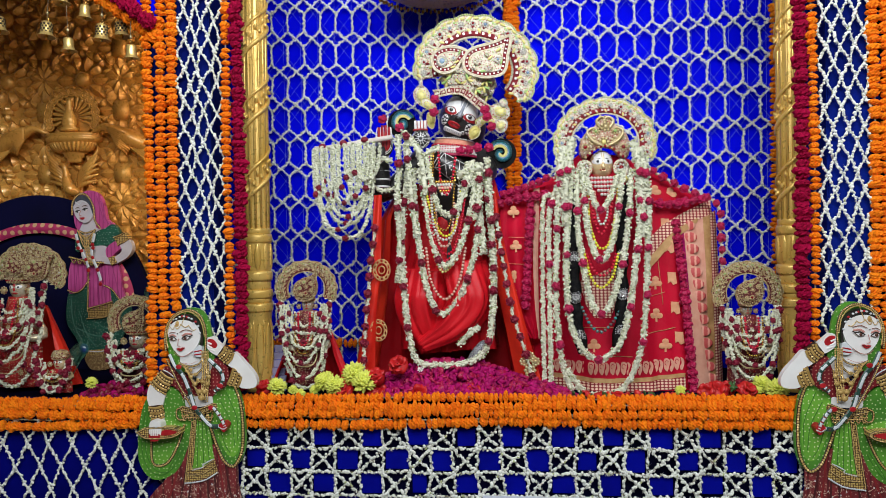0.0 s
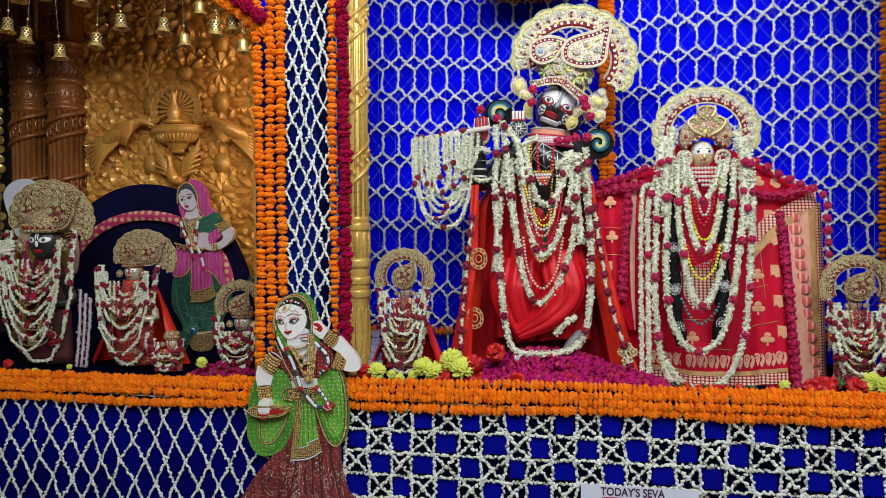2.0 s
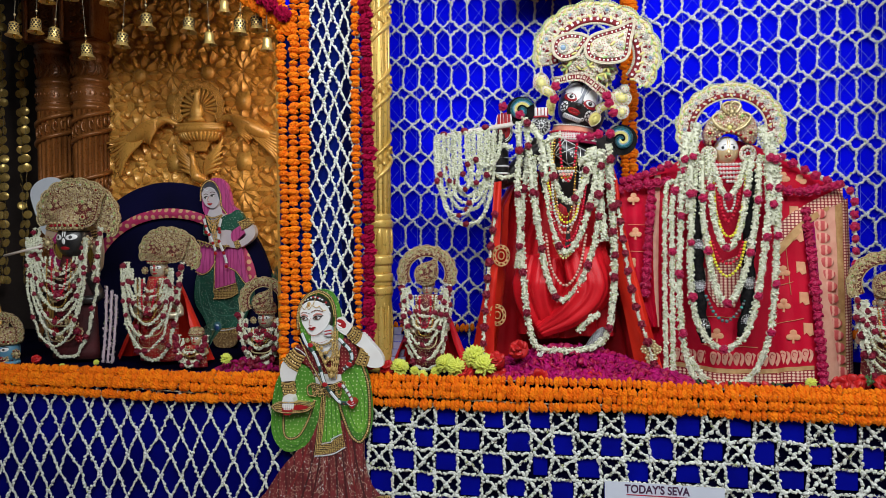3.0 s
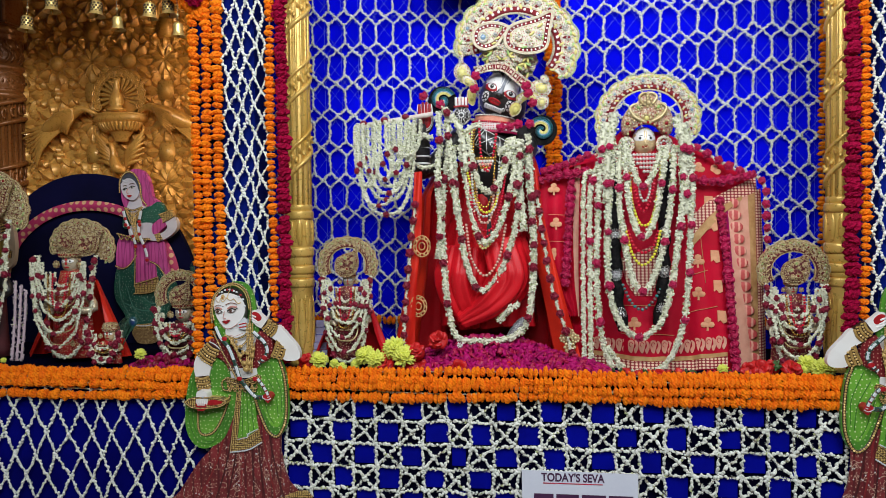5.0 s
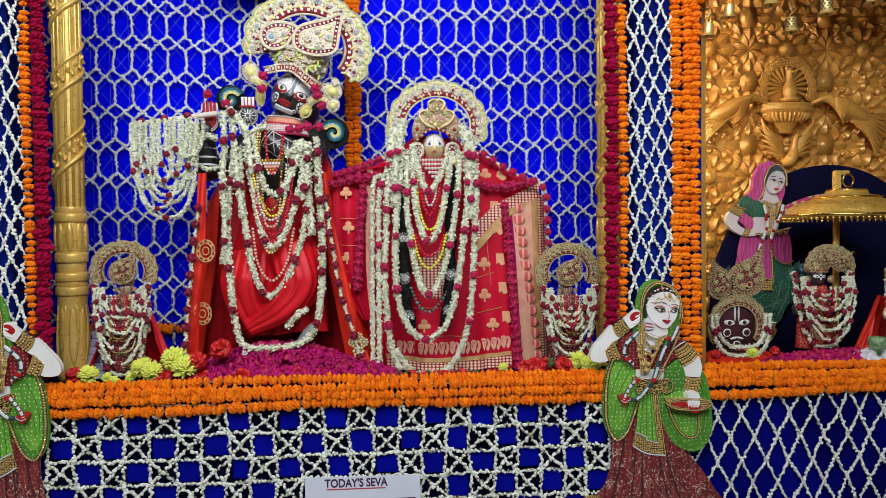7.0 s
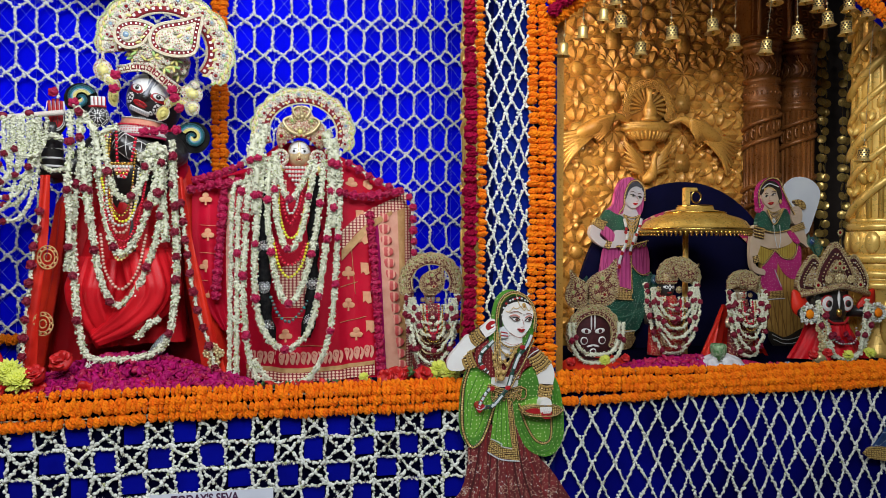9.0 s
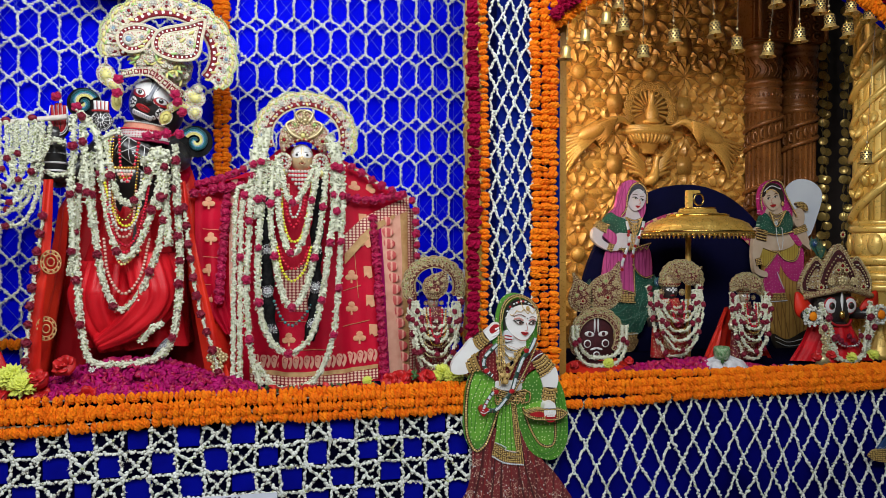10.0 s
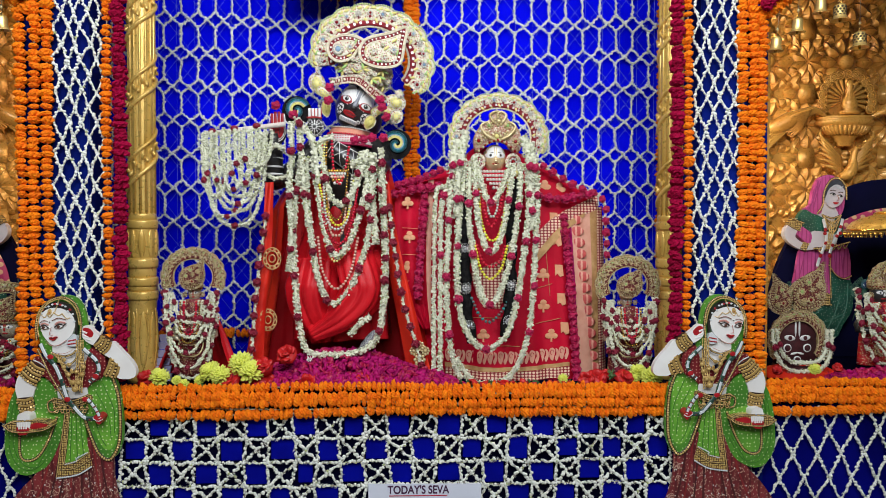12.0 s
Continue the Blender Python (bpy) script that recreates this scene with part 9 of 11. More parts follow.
    s(LIP, (-1.054, 1.159), (-1.035, 1.161), (-1.018, 1.143), (-1.027, 1.128), (-1.048, 1.138))
    for a in (((-1.059, 1.151), (-1.039, 1.143)), ((-1.057, 1.139), (-1.036, 1.128)), ((-1.051, 1.126), (-1.027, 1.118))):
        cord(SKIN, 0.0034, *a)
    bangles((-0.992, 1.138), (-1.019, 1.101), (-0.953, 1.109), (-0.981, 1.067), 5)
    # face
    s(SKIN, (-1.204, 1.202), (-1.200, 1.166), (-1.192, 1.139), (-1.176, 1.116), (-1.159, 1.101), (-1.135, 1.103), (-1.107, 1.122), (-1.086, 1.151), (-1.079, 1.193), (-1.097, 1.226), (-1.140, 1.239), (-1.181, 1.229))
    s(HAIR, (-1.204, 1.198), (-1.197, 1.227), (-1.174, 1.246), (-1.135, 1.254), (-1.103, 1.243), (-1.081, 1.216), (-1.073, 1.174), (-1.074, 1.139), (-1.083, 1.134), (-1.079, 1.170), (-1.090, 1.208), (-1.120, 1.228), (-1.151, 1.233), (-1.177, 1.227), (-1.195, 1.211))
    c.n += 0.5
    for a in (((-1.193, 1.206), (-1.184, 1.198), (-1.175, 1.212)), ((-1.175, 1.212), (-1.167, 1.200), (-1.154, 1.214)), ((-1.154, 1.216), (-1.137, 1.206), (-1.124, 1.212)), ((-1.124, 1.212), (-1.109, 1.195), (-1.098, 1.197)), ((-1.149, 1.218), (-1.140, 1.243), (-1.135, 1.260))):
        c.rim(GOLD_TRIM_BEAD, 0.0022, *a)
    c.oval(GOLD_TRIM_BEAD, (-1.167, 1.218), 0.0075, 0.011, 10)
    c.oval(LIP, (-1.167, 1.216), 0.0040, 0.006)
    for q in ((-1.149, 1.246), (-1.129, 1.243), (-1.190, 1.225), (-1.097, 1.226)):
        c.oval(LIP, q, 0.0050, 0.0042)
    for q in ((-1.140, 1.246), (-1.157, 1.244), (-1.181, 1.235), (-1.123, 1.241), (-1.104, 1.220), (-1.170, 1.237), (-1.193, 1.214), (-1.112, 1.237), (-1.087, 1.210), (-1.081, 1.185)):
        c.oval(STRAND, q, 0.0046, 0.0036)
    trim(0.0036, (-1.210, 1.122), (-1.213, 1.164), (-1.203, 1.215), (-1.174, 1.252), (-1.129, 1.270), (-1.090, 1.258), (-1.067, 1.226), (-1.058, 1.174), (-1.062, 1.111), (-1.057, 1.049))
    c.rim(GOLD_TRIM_BEAD, 0.0030, (-1.203, 1.133), (-1.207, 1.168), (-1.197, 1.214), (-1.170, 1.248), (-1.129, 1.264), (-1.095, 1.251), (-1.074, 1.222), (-1.064, 1.174))
    # brows, eyes, nose, mouth
    cord(BLUSH, 0.0032, (-1.196, 1.173), (-1.185, 1.179), (-1.170, 1.172))
    cord(BLUSH, 0.0036, (-1.148, 1.174), (-1.132, 1.183), (-1.112, 1.180))
    c.n += 2.0
    cord(BROW_SOFT, 0.0013, (-1.198, 1.181), (-1.187, 1.188), (-1.172, 1.186))
    cord(BROW_SOFT, 0.0015, (-1.157, 1.188), (-1.135, 1.197), (-1.109, 1.191))
    for e0, e1, e2, lo, ir in (((-1.200, 1.166), (-1.185, 1.173), (-1.168, 1.162), (-1.185, 1.158), (-1.187, 1.165)), ((-1.149, 1.165), (-1.133, 1.175), (-1.114, 1.172), (-1.131, 1.161), (-1.136, 1.167))):
        s(WHITE, e0, e1, e2, lo)
        c.n += 0.3
        c.oval(IRIS, ir, 0.0058, 0.0058)
        c.oval(HAIR, ir, 0.0036, 0.0038)
        cord(HAIR, 0.0020, e0, e1, e2)
        cord(BROW, 0.0010, e0, lo, e2)
    cord(HAIR, 0.0018, (-1.116, 1.173), (-1.107, 1.178))
    c.oval(HAIR, (-1.165, 1.183), 0.0022, 0.0022)
    cord(BLUSH, 0.0012, (-1.159, 1.166), (-1.164, 1.147), (-1.164, 1.139), (-1.154, 1.137))
    s(LIP, (-1.169, 1.128), (-1.160, 1.130), (-1.156, 1.128), (-1.149, 1.132), (-1.139, 1.130), (-1.152, 1.119), (-1.160, 1.120))
    cord(HAIR, 0.0007, (-1.169, 1.128), (-1.156, 1.126), (-1.139, 1.130))
    cord(BLUSH, 0.0010, (-1.176, 1.114), (-1.157, 1.100), (-1.133, 1.103), (-1.107, 1.120))
    cord(BLUSH, 0.0009, (-1.144, 1.076), (-1.119, 1.072), (-1.088, 1.084))
    # ear pendant, necklaces, strands
    s(STRAND, (-1.104, 1.122), (-1.078, 1.139), (-1.070, 1.105), (-1.088, 1.097), (-1.105, 1.105))
    for a in (((-1.102, 1.116), (-1.074, 1.122)), ((-1.103, 1.105), (-1.072, 1.109))):
        cord(LIP, 0.0022, *a)
    for k in range(5):
        f = k / 4
        p = (-1.157, 1.076), (-1.127, 1.063)
        L = (p[0][0] + (p[1][0] - p[0][0]) * f, p[0][1] - 0.004 * k)
        M = ((-1.114, 1.063)[0] + ((-1.074, 0.942)[0] - (-1.114, 1.063)[0]) * f, (-1.114, 1.063)[1] + ((-1.074, 0.942)[1] - (-1.114, 1.063)[1]) * f)
        Rr = ((-1.075, 1.084)[0] + ((-1.042, 1.046)[0] - (-1.075, 1.084)[0]) * f, (-1.075, 1.084)[1] + ((-1.042, 1.046)[1] - (-1.075, 1.084)[1]) * f)
        trim(0.0028, L, ((L[0] * 0.55 + M[0] * 0.45), L[1] * 0.4 + M[1] * 0.6), M, ((Rr[0] * 0.7 + M[0] * 0.3), Rr[1] * 0.4 + M[1] * 0.6), Rr)
    for k in range(4):
        dx = 0.0075 * k
        c.rim(GOLD_TRIM_BEAD, 0.0031, ((-1.072, 1.118)[0] + dx, (-1.072, 1.118)[1]), ((-1.072, 1.038)[0] + dx, (-1.072, 1.038)[1]), ((-1.078, 0.954)[0] + dx, (-1.078, 0.954)[1] - 0.006 * k))
    for q in ((-1.115, 1.051), (-1.090, 1.013), (-1.074, 0.958), (-1.100, 1.034), (-1.061, 0.975)):
        c.oval(GOLD_TRIM_BEAD, q, 0.0062, 0.0075)
        c.oval(LIP, q, 0.0028, 0.0034)
    for k, (x, z, r) in enumerate(((-1.131, 1.046, 0.0075), (-1.116, 1.026, 0.009), (-1.100, 1.000, 0.010), (-1.084, 0.972, 0.011), (-1.064, 0.972, 0.011), (-1.052, 1.000, 0.010), (-1.046, 1.026, 0.009), (-1.075, 0.950, 0.012), (-1.092, 1.036, 0.007), (-1.070, 1.010, 0.008))):
        c.oval(GILT_CORD, (x, z), r, r * 0.85)
        c.n += 2.0
        c.oval(GOLD_TRIM_BEAD, (x, z), r * 0.55, r * 0.5)
    trim(0.0034, (-1.198, 1.089), (-1.180, 1.051), (-1.159, 1.005), (-1.130, 0.954), (-1.110, 0.916))
    strand(0.0062, (-1.189, 1.110), (-1.170, 1.068), (-1.141, 1.034), (-1.121, 0.988), (-1.109, 0.950), (-1.097, 0.916), (-1.072, 0.883), (-1.038, 0.849), (-0.999, 0.849))
    strand(0.0062, (-1.041, 1.092), (-1.020, 1.072), (-0.999, 1.051), (-0.989, 1.021), (-1.004, 0.992), (-1.022, 0.975))
    strand(0.0055, (-1.028, 0.917), (-1.011, 0.896), (-0.995, 0.870), (-0.986, 0.849))
    for q in ((-1.097, 0.916), (-1.036, 0.916), (-1.153, 1.065), (-1.000, 0.996)):
        c.oval(LIP, q, 0.0110, 0.0090)
    s(LIP, (-1.008, 0.854), (-0.990, 0.864), (-0.976, 0.850), (-0.987, 0.828), (-1.000, 0.837))
    c.rim(STRAND, 0.0024, (-1.004, 0.845), (-0.991, 0.839), (-0.978, 0.845))
    # plate and hand
    s(GOLD_TRIM, (-1.316, 0.825), (-1.279, 0.840), (-1.191, 0.842), (-1.149, 0.828), (-1.186, 0.806), (-1.280, 0.801))
    s(LIP, (-1.225, 0.825), (-1.203, 0.836), (-1.164, 0.828), (-1.190, 0.817), (-1.220, 0.815))
    trim(0.0028, (-1.314, 0.825), (-1.276, 0.840), (-1.191, 0.842), (-1.151, 0.828), (-1.188, 0.808), (-1.277, 0.804), (-1.314, 0.825))
    s(SKIN, (-1.263, 0.865), (-1.230, 0.865), (-1.222, 0.840), (-1.227, 0.814), (-1.251, 0.810), (-1.268, 0.821))
    s(LIP, (-1.266, 0.821), (-1.229, 0.819), (-1.234, 0.797), (-1.256, 0.793), (-1.267, 0.802))
    for k in range(4):
        cord(SKIN, 0.0030, ((-1.261, 0.835)[0] + 0.008 * k, (-1.261, 0.835)[1]), ((-1.260, 0.814)[0] + 0.008 * k, (-1.260, 0.814)[1]))
    c.oval(SKYGEM, (-1.241, 0.844), 0.004, 0.003)
    return c.done(label)


LADY = "painted board figure in green shawl and maroon skirt with plate"
plate_bearer(None, GREEN_DOT, GREEN_IN, MAROON_SKIRT, LADY)
plate_bearer(0.0505, GREEN_DOT, GREEN_IN, MAROON_SKIRT, LADY)
plate_bearer(None, YELLOW_DOT, YELLOW_DOT, BLUE_SKIRT, "painted board figure in a yellow shawl and blue skirt", (4.24, 0.16))


def niche_figure(mirror):
    """A standing figure in pink over green at the back of a niche."""
    c = Cutout(3.24, mirror)
    s = c.shape
    s(DEEP_GREEN, (-2.084, 1.294), (-2.048, 1.294), (-1.982, 1.339), (-1.889, 1.322), (-1.793, 1.229), (-1.768, 1.193), (-1.798, 1.109), (-1.862, 1.005), (-2.009, 0.994), (-2.051, 1.058), (-2.101, 1.150))
    for a in (((-2.075, 1.261), (-2.065, 1.139), (-2.015, 1.032)), ((-2.035, 1.193), (-2.000, 1.086), (-1.951, 1.017)), ((-1.819, 1.195), (-1.849, 1.088), (-1.900, 1.014)), ((-1.949, 1.140), (-1.892, 1.108), (-1.806, 1.142)), ((-2.051, 1.112), (-1.950, 1.073), (-1.835, 1.081))):
        c.cord(PALE_GREEN, 0.0022, *a)
    s(GOLD_TRIM, (-2.006, 1.002), (-1.862, 1.013), (-1.868, 0.981), (-2.003, 0.971), smooth=0)
    s(BRONZE_HEM, (-2.003, 0.974), (-1.868, 0.981), (-1.873, 0.927), (-1.909, 0.907), (-1.967, 0.906), (-1.992, 0.925))
    c.rim(STRAND, 0.0036, (-2.006, 1.000), (-1.937, 0.996), (-1.862, 1.012))
    # pink over-skirt
    s(PINK_CLOTH, (-2.066, 1.438), (-1.976, 1.438), (-1.978, 1.347), (-2.016, 1.299), (-2.051, 1.282), (-2.086, 1.296))
    s(PINK_CLOTH, (-1.895, 1.425), (-1.836, 1.427), (-1.810, 1.302), (-1.794, 1.227), (-1.824, 1.248), (-1.872, 1.307), (-1.901, 1.318))
    s(PINK_CLOTH, (-1.976, 1.438), (-1.888, 1.427), (-1.865, 1.208), (-1.983, 1.189), smooth=0)
    for a in (((-1.956, 1.429), (-1.957, 1.199)), ((-1.934, 1.425), (-1.925, 1.202)), ((-1.911, 1.422), (-1.894, 1.208)), ((-2.032, 1.429), (-2.048, 1.294)), ((-2.000, 1.429), (-2.010, 1.308)), ((-1.859, 1.419), (-1.824, 1.262))):
        c.cord(PINK_LINE, 0.0022, *a)
    s(GOLD_TRIM, (-1.985, 1.210), (-1.905, 1.232), (-1.864, 1.243), (-1.854, 1.192), (-1.906, 1.168), (-1.986, 1.159), smooth=0)
    for a in (((-2.086, 1.298), (-2.048, 1.285), (-2.010, 1.304), (-1.975, 1.350)), ((-1.901, 1.320), (-1.861, 1.299), (-1.822, 1.249), (-1.791, 1.225)), ((-1.977, 1.435), (-1.981, 1.301), (-1.986, 1.194)), ((-1.988, 1.159), (-1.906, 1.165), (-1.854, 1.190)), ((-1.984, 1.207), (-1.905, 1.227), (-1.865, 1.240))):
        c.trim(0.0036, *a)
    # veil, blouse and waist
    s(PINK_CLOTH, (-2.045, 1.677), (-2.036, 1.731), (-2.009, 1.765), (-1.966, 1.783), (-1.917, 1.763), (-1.890, 1.707), (-1.876, 1.640), (-1.842, 1.613), (-1.900, 1.587), (-2.006, 1.580), (-2.038, 1.613))
    for a in (((-1.926, 1.753), (-1.907, 1.689), (-1.891, 1.622)), ((-1.906, 1.729), (-1.890, 1.662), (-1.868, 1.616))):
        c.cord(PINK_LINE, 0.0024, *a)
    s(SKIN_B, (-1.988, 1.636), (-1.939, 1.641), (-1.931, 1.601), (-1.900, 1.587), (-1.920, 1.550), (-1.967, 1.521), (-2.010, 1.551), (-2.018, 1.583))
    s(DEEP_GREEN, (-2.029, 1.578), (-2.003, 1.580), (-1.978, 1.521), (-1.987, 1.486), (-2.019, 1.484), (-2.039, 1.500))
    s(DEEP_GREEN, (-1.934, 1.577), (-1.885, 1.598), (-1.845, 1.616), (-1.812, 1.573), (-1.821, 1.531), (-1.869, 1.515), (-1.932, 1.513), (-1.955, 1.526))
    s(SKIN_B, (-2.002, 1.495), (-1.892, 1.513), (-1.878, 1.475), (-1.902, 1.427), (-1.988, 1.435))
    s(PINK_CLOTH, (-1.881, 1.499), (-1.821, 1.539), (-1.798, 1.509), (-1.836, 1.475), (-1.870, 1.448))
    s(SKIN_B, (-1.812, 1.523), (-1.767, 1.541), (-1.748, 1.498), (-1.774, 1.456), (-1.834, 1.424), (-1.893, 1.425), (-1.939, 1.435), (-1.942, 1.457), (-1.902, 1.462), (-1.850, 1.454), (-1.802, 1.485))
    s(GOLD_TRIM, (-1.840, 1.552), (-1.786, 1.576), (-1.764, 1.546), (-1.821, 1.515), smooth=0)
    s(GOLD_TRIM, (-1.870, 1.454), (-1.842, 1.462), (-1.825, 1.430), (-1.854, 1.416), smooth=0)
    for a in (((-1.840, 1.552), (-1.812, 1.561), (-1.786, 1.574)), ((-1.821, 1.515), (-1.792, 1.528), (-1.764, 1.545))):
        c.trim(0.0034, *a)
    # belt
    for k in range(5):
        x, z = (-2.057, 1.457)[0] + 0.031 * k, (-2.057, 1.457)[1] - 0.004 * k
        c.trim(0.0034, (x, z), (x + 0.015, z - 0.026), (x + 0.031, z - 0.004))
    c.trim(0.0046, (-2.060, 1.460), (-2.017, 1.449), (-1.968, 1.435), (-1.888, 1.430))
    # face
    s(SKIN_B, (-2.036, 1.707), (-2.024, 1.733), (-1.992, 1.751), (-1.955, 1.729), (-1.936, 1.686), (-1.946, 1.644), (-1.974, 1.625), (-2.008, 1.637), (-2.028, 1.666))
    s(HAIR_GREY, (-2.036, 1.704), (-2.027, 1.739), (-1.995, 1.759), (-1.961, 1.743), (-1.938, 1.702), (-1.936, 1.665), (-1.950, 1.703), (-1.970, 1.727), (-1.998, 1.735), (-2.022, 1.722))
    c.trim(0.0044, (-2.040, 1.666), (-2.036, 1.725), (-2.004, 1.762), (-1.963, 1.756), (-1.933, 1.702), (-1.925, 1.636), (-1.900, 1.598))
    c.rim(STRAND, 0.0030, (-2.021, 1.725), (-2.004, 1.714), (-1.987, 1.730), (-1.964, 1.719))
    for e, w in (((-2.011, 1.679), 0.010), ((-1.973, 1.688), 0.013)):
        s(WHITE, (e[0] - w, e[1] - 0.001), (e[0], e[1] + 0.0055), (e[0] + w, e[1] + 0.003), (e[0], e[1] - 0.005))
        c.oval(HAIR, (e[0] - 0.002, e[1]), 0.0052, 0.0052)
        c.cord(HAIR, 0.0022, (e[0] - w, e[1] - 0.001), (e[0], e[1] + 0.0065), (e[0] + w * 1.15, e[1] + 0.004))
        c.cord(BROW, 0.0018, (e[0] - w, e[1] + 0.016), (e[0], e[1] + 0.020), (e[0] + w * 1.1, e[1] + 0.017))
    c.cord(BLUSH, 0.0016, (-1.993, 1.685), (-2.002, 1.663), (-1.991, 1.659))
    s(LIP, (-2.002, 1.649), (-1.991, 1.651), (-1.976, 1.650), (-1.988, 1.640))
    # jewellery
    for k in range(4):
        c.trim(0.0036, (-2.009, 1.588), ((-1.969, 1.575)[0], (-1.969, 1.575)[1] - 0.024 * k), (-1.920, 1.590))
    for k in range(3):
        x = 0.009 * k
        c.rim(GOLD_TRIM_BEAD, 0.0040, ((-1.978, 1.561)[0] + x, (-1.978, 1.561)[1]), ((-1.970, 1.494)[0] + x, (-1.970, 1.494)[1]), ((-1.956, 1.430)[0] + x, (-1.956, 1.430)[1]))
    c.strand(0.0075, (-2.018, 1.572), (-2.007, 1.527), (-1.985, 1.476), (-1.965, 1.435), (-1.957, 1.401))
    c.strand(0.0075, (-1.923, 1.572), (-1.935, 1.521), (-1.939, 1.467), (-1.917, 1.409), (-1.900, 1.360), (-1.898, 1.334))
    for q in ((-1.898, 1.328), (-1.957, 1.395), (-2.007, 1.503), (-1.932, 1.502)):
        c.oval(LIP, q, 0.0100, 0.0090)
    return c.done("painted board figure in pink veil and dark green skirt")


niche_figure(None)
niche_figure(0.060)


def fan_figure(mirror):
    """A figure that holds a large white fan."""
    c = Cutout(3.22, mirror)
    s = c.shape
    s(FAN_WHITE, (2.975, 1.721), (2.992, 1.772), (3.055, 1.804), (3.132, 1.793), (3.185, 1.752), (3.197, 1.703), (3.169, 1.611), (3.121, 1.500), (3.085, 1.531), (3.043, 1.621))
    # ochre skirt with a dark hem
    s(OCHRE, (2.837, 1.433), (2.961, 1.433), (3.066, 1.342), (3.097, 1.128), (3.120, 0.944), (2.987, 0.880), (2.911, 0.961), (2.848, 1.084), (2.839, 1.252))
    for a in (((2.875, 1.131), (2.917, 0.979)), ((2.909, 1.146), (2.952, 0.972)), ((2.950, 1.145), (2.994, 0.959)), ((2.998, 1.190), (3.049, 0.976)), ((3.039, 1.311), (3.091, 1.006))):
        c.cord(OCHRE_LINE, 0.0030, *a)
    s(HAIR, (2.897, 0.980), (2.987, 0.947), (3.112, 0.993), (3.127, 0.888), (2.988, 0.868), (2.911, 0.913))
    for a in (((2.911, 0.961), (2.994, 0.932), (3.113, 0.956)), ((2.918, 0.937), (2.994, 0.911), (3.120, 0.925))):
        c.rim(STRAND, 0.0024, *a)
    # magenta over-skirt
    s(MAGENTA_DOT, (2.839, 1.237), (2.852, 1.343), (2.893, 1.397), (2.934, 1.415), (2.935, 1.312), (2.915, 1.215), (2.908, 1.179), (2.867, 1.198))
    s(MAGENTA_DOT, (2.873, 1.252), (2.914, 1.282), (2.963, 1.227), (2.970, 1.191), (2.881, 1.186), smooth=0)
    s(MAGENTA_DOT, (2.913, 1.409), (3.010, 1.415), (3.072, 1.433), (3.080, 1.342), (3.067, 1.269), (3.025, 1.257), (2.976, 1.288), (2.941, 1.342))
    s(GOLD_TRIM, (2.874, 1.192), (2.970, 1.197), (2.978, 1.160), (2.878, 1.156), smooth=0)
    c.rim(STRAND, 0.0030, (2.878, 1.150), (2.978, 1.154))
    c.rim(STRAND, 0.0032, (2.917, 1.306), (2.935, 1.267), (2.956, 1.221))
    s(YELLOW_SASH, (2.803, 1.439), (2.851, 1.445), (2.906, 1.421), (2.893, 1.373), (2.852, 1.337), (2.804, 1.367))
    s(YELLOW_SASH, (2.906, 1.421), (2.989, 1.445), (3.030, 1.463), (3.045, 1.415), (3.017, 1.372), (2.962, 1.378))
    for a in (((2.803, 1.451), (2.858, 1.427), (2.913, 1.415), (2.982, 1.439), (3.037, 1.470)), ((2.913, 1.409), (2.879, 1.367), (2.845, 1.331)), ((2.920, 1.409), (2.962, 1.372), (3.017, 1.366), (3.045, 1.403), (3.051, 1.451))):
        c.trim(0.0036, *a)
    # veil, trunk, arms
    s(MAGENTA_DOT, (2.808, 1.637), (2.801, 1.703), (2.821, 1.763), (2.875, 1.794), (2.930, 1.783), (2.965, 1.723), (3.008, 1.639), (3.022, 1.609), (2.959, 1.602), (2.822, 1.607))
    s(SKIN_W, (2.830, 1.529), (2.988, 1.524), (3.016, 1.457), (2.920, 1.421), (2.817, 1.445))
    s(SKIN_W, (2.785, 1.541), (2.837, 1.529), (2.824, 1.433), (2.797, 1.361), (2.804, 1.325), (2.852, 1.307), (2.853, 1.282), (2.805, 1.289), (2.774, 1.319), (2.763, 1.403), (2.769, 1.478))
    s(SKIN_W, (2.863, 1.661), (2.924, 1.680), (2.938, 1.638), (2.980, 1.609), (2.918, 1.560), (2.850, 1.589), (2.836, 1.619))
    s(DEEP_GREEN, (2.815, 1.601), (2.842, 1.619), (2.884, 1.571), (2.905, 1.566), (2.946, 1.602), (2.973, 1.633), (3.001, 1.579), (2.988, 1.518), (2.905, 1.511), (2.837, 1.517), (2.802, 1.547))
    s(SKIN_W, (2.995, 1.518), (3.064, 1.555), (3.093, 1.500), (3.115, 1.427), (3.079, 1.445), (3.023, 1.482))
    s(MAGENTA_DOT, (2.981, 1.512), (3.009, 1.518), (3.058, 1.457), (3.030, 1.451))
    s(SKIN_W, (3.004, 1.603), (3.008, 1.633), (3.049, 1.646), (3.071, 1.610), (3.064, 1.561), (3.029, 1.548), (3.008, 1.573))
    for a in (((3.001, 1.621), (3.036, 1.627)), ((3.001, 1.603), (3.039, 1.609)), ((3.005, 1.585), (3.039, 1.591))):
        c.cord(SKIN_W, 0.0036, *a)
    s(GOLD_TRIM, (3.021, 1.670), (3.049, 1.682), (3.084, 1.665), (3.091, 1.634), (3.056, 1.640))
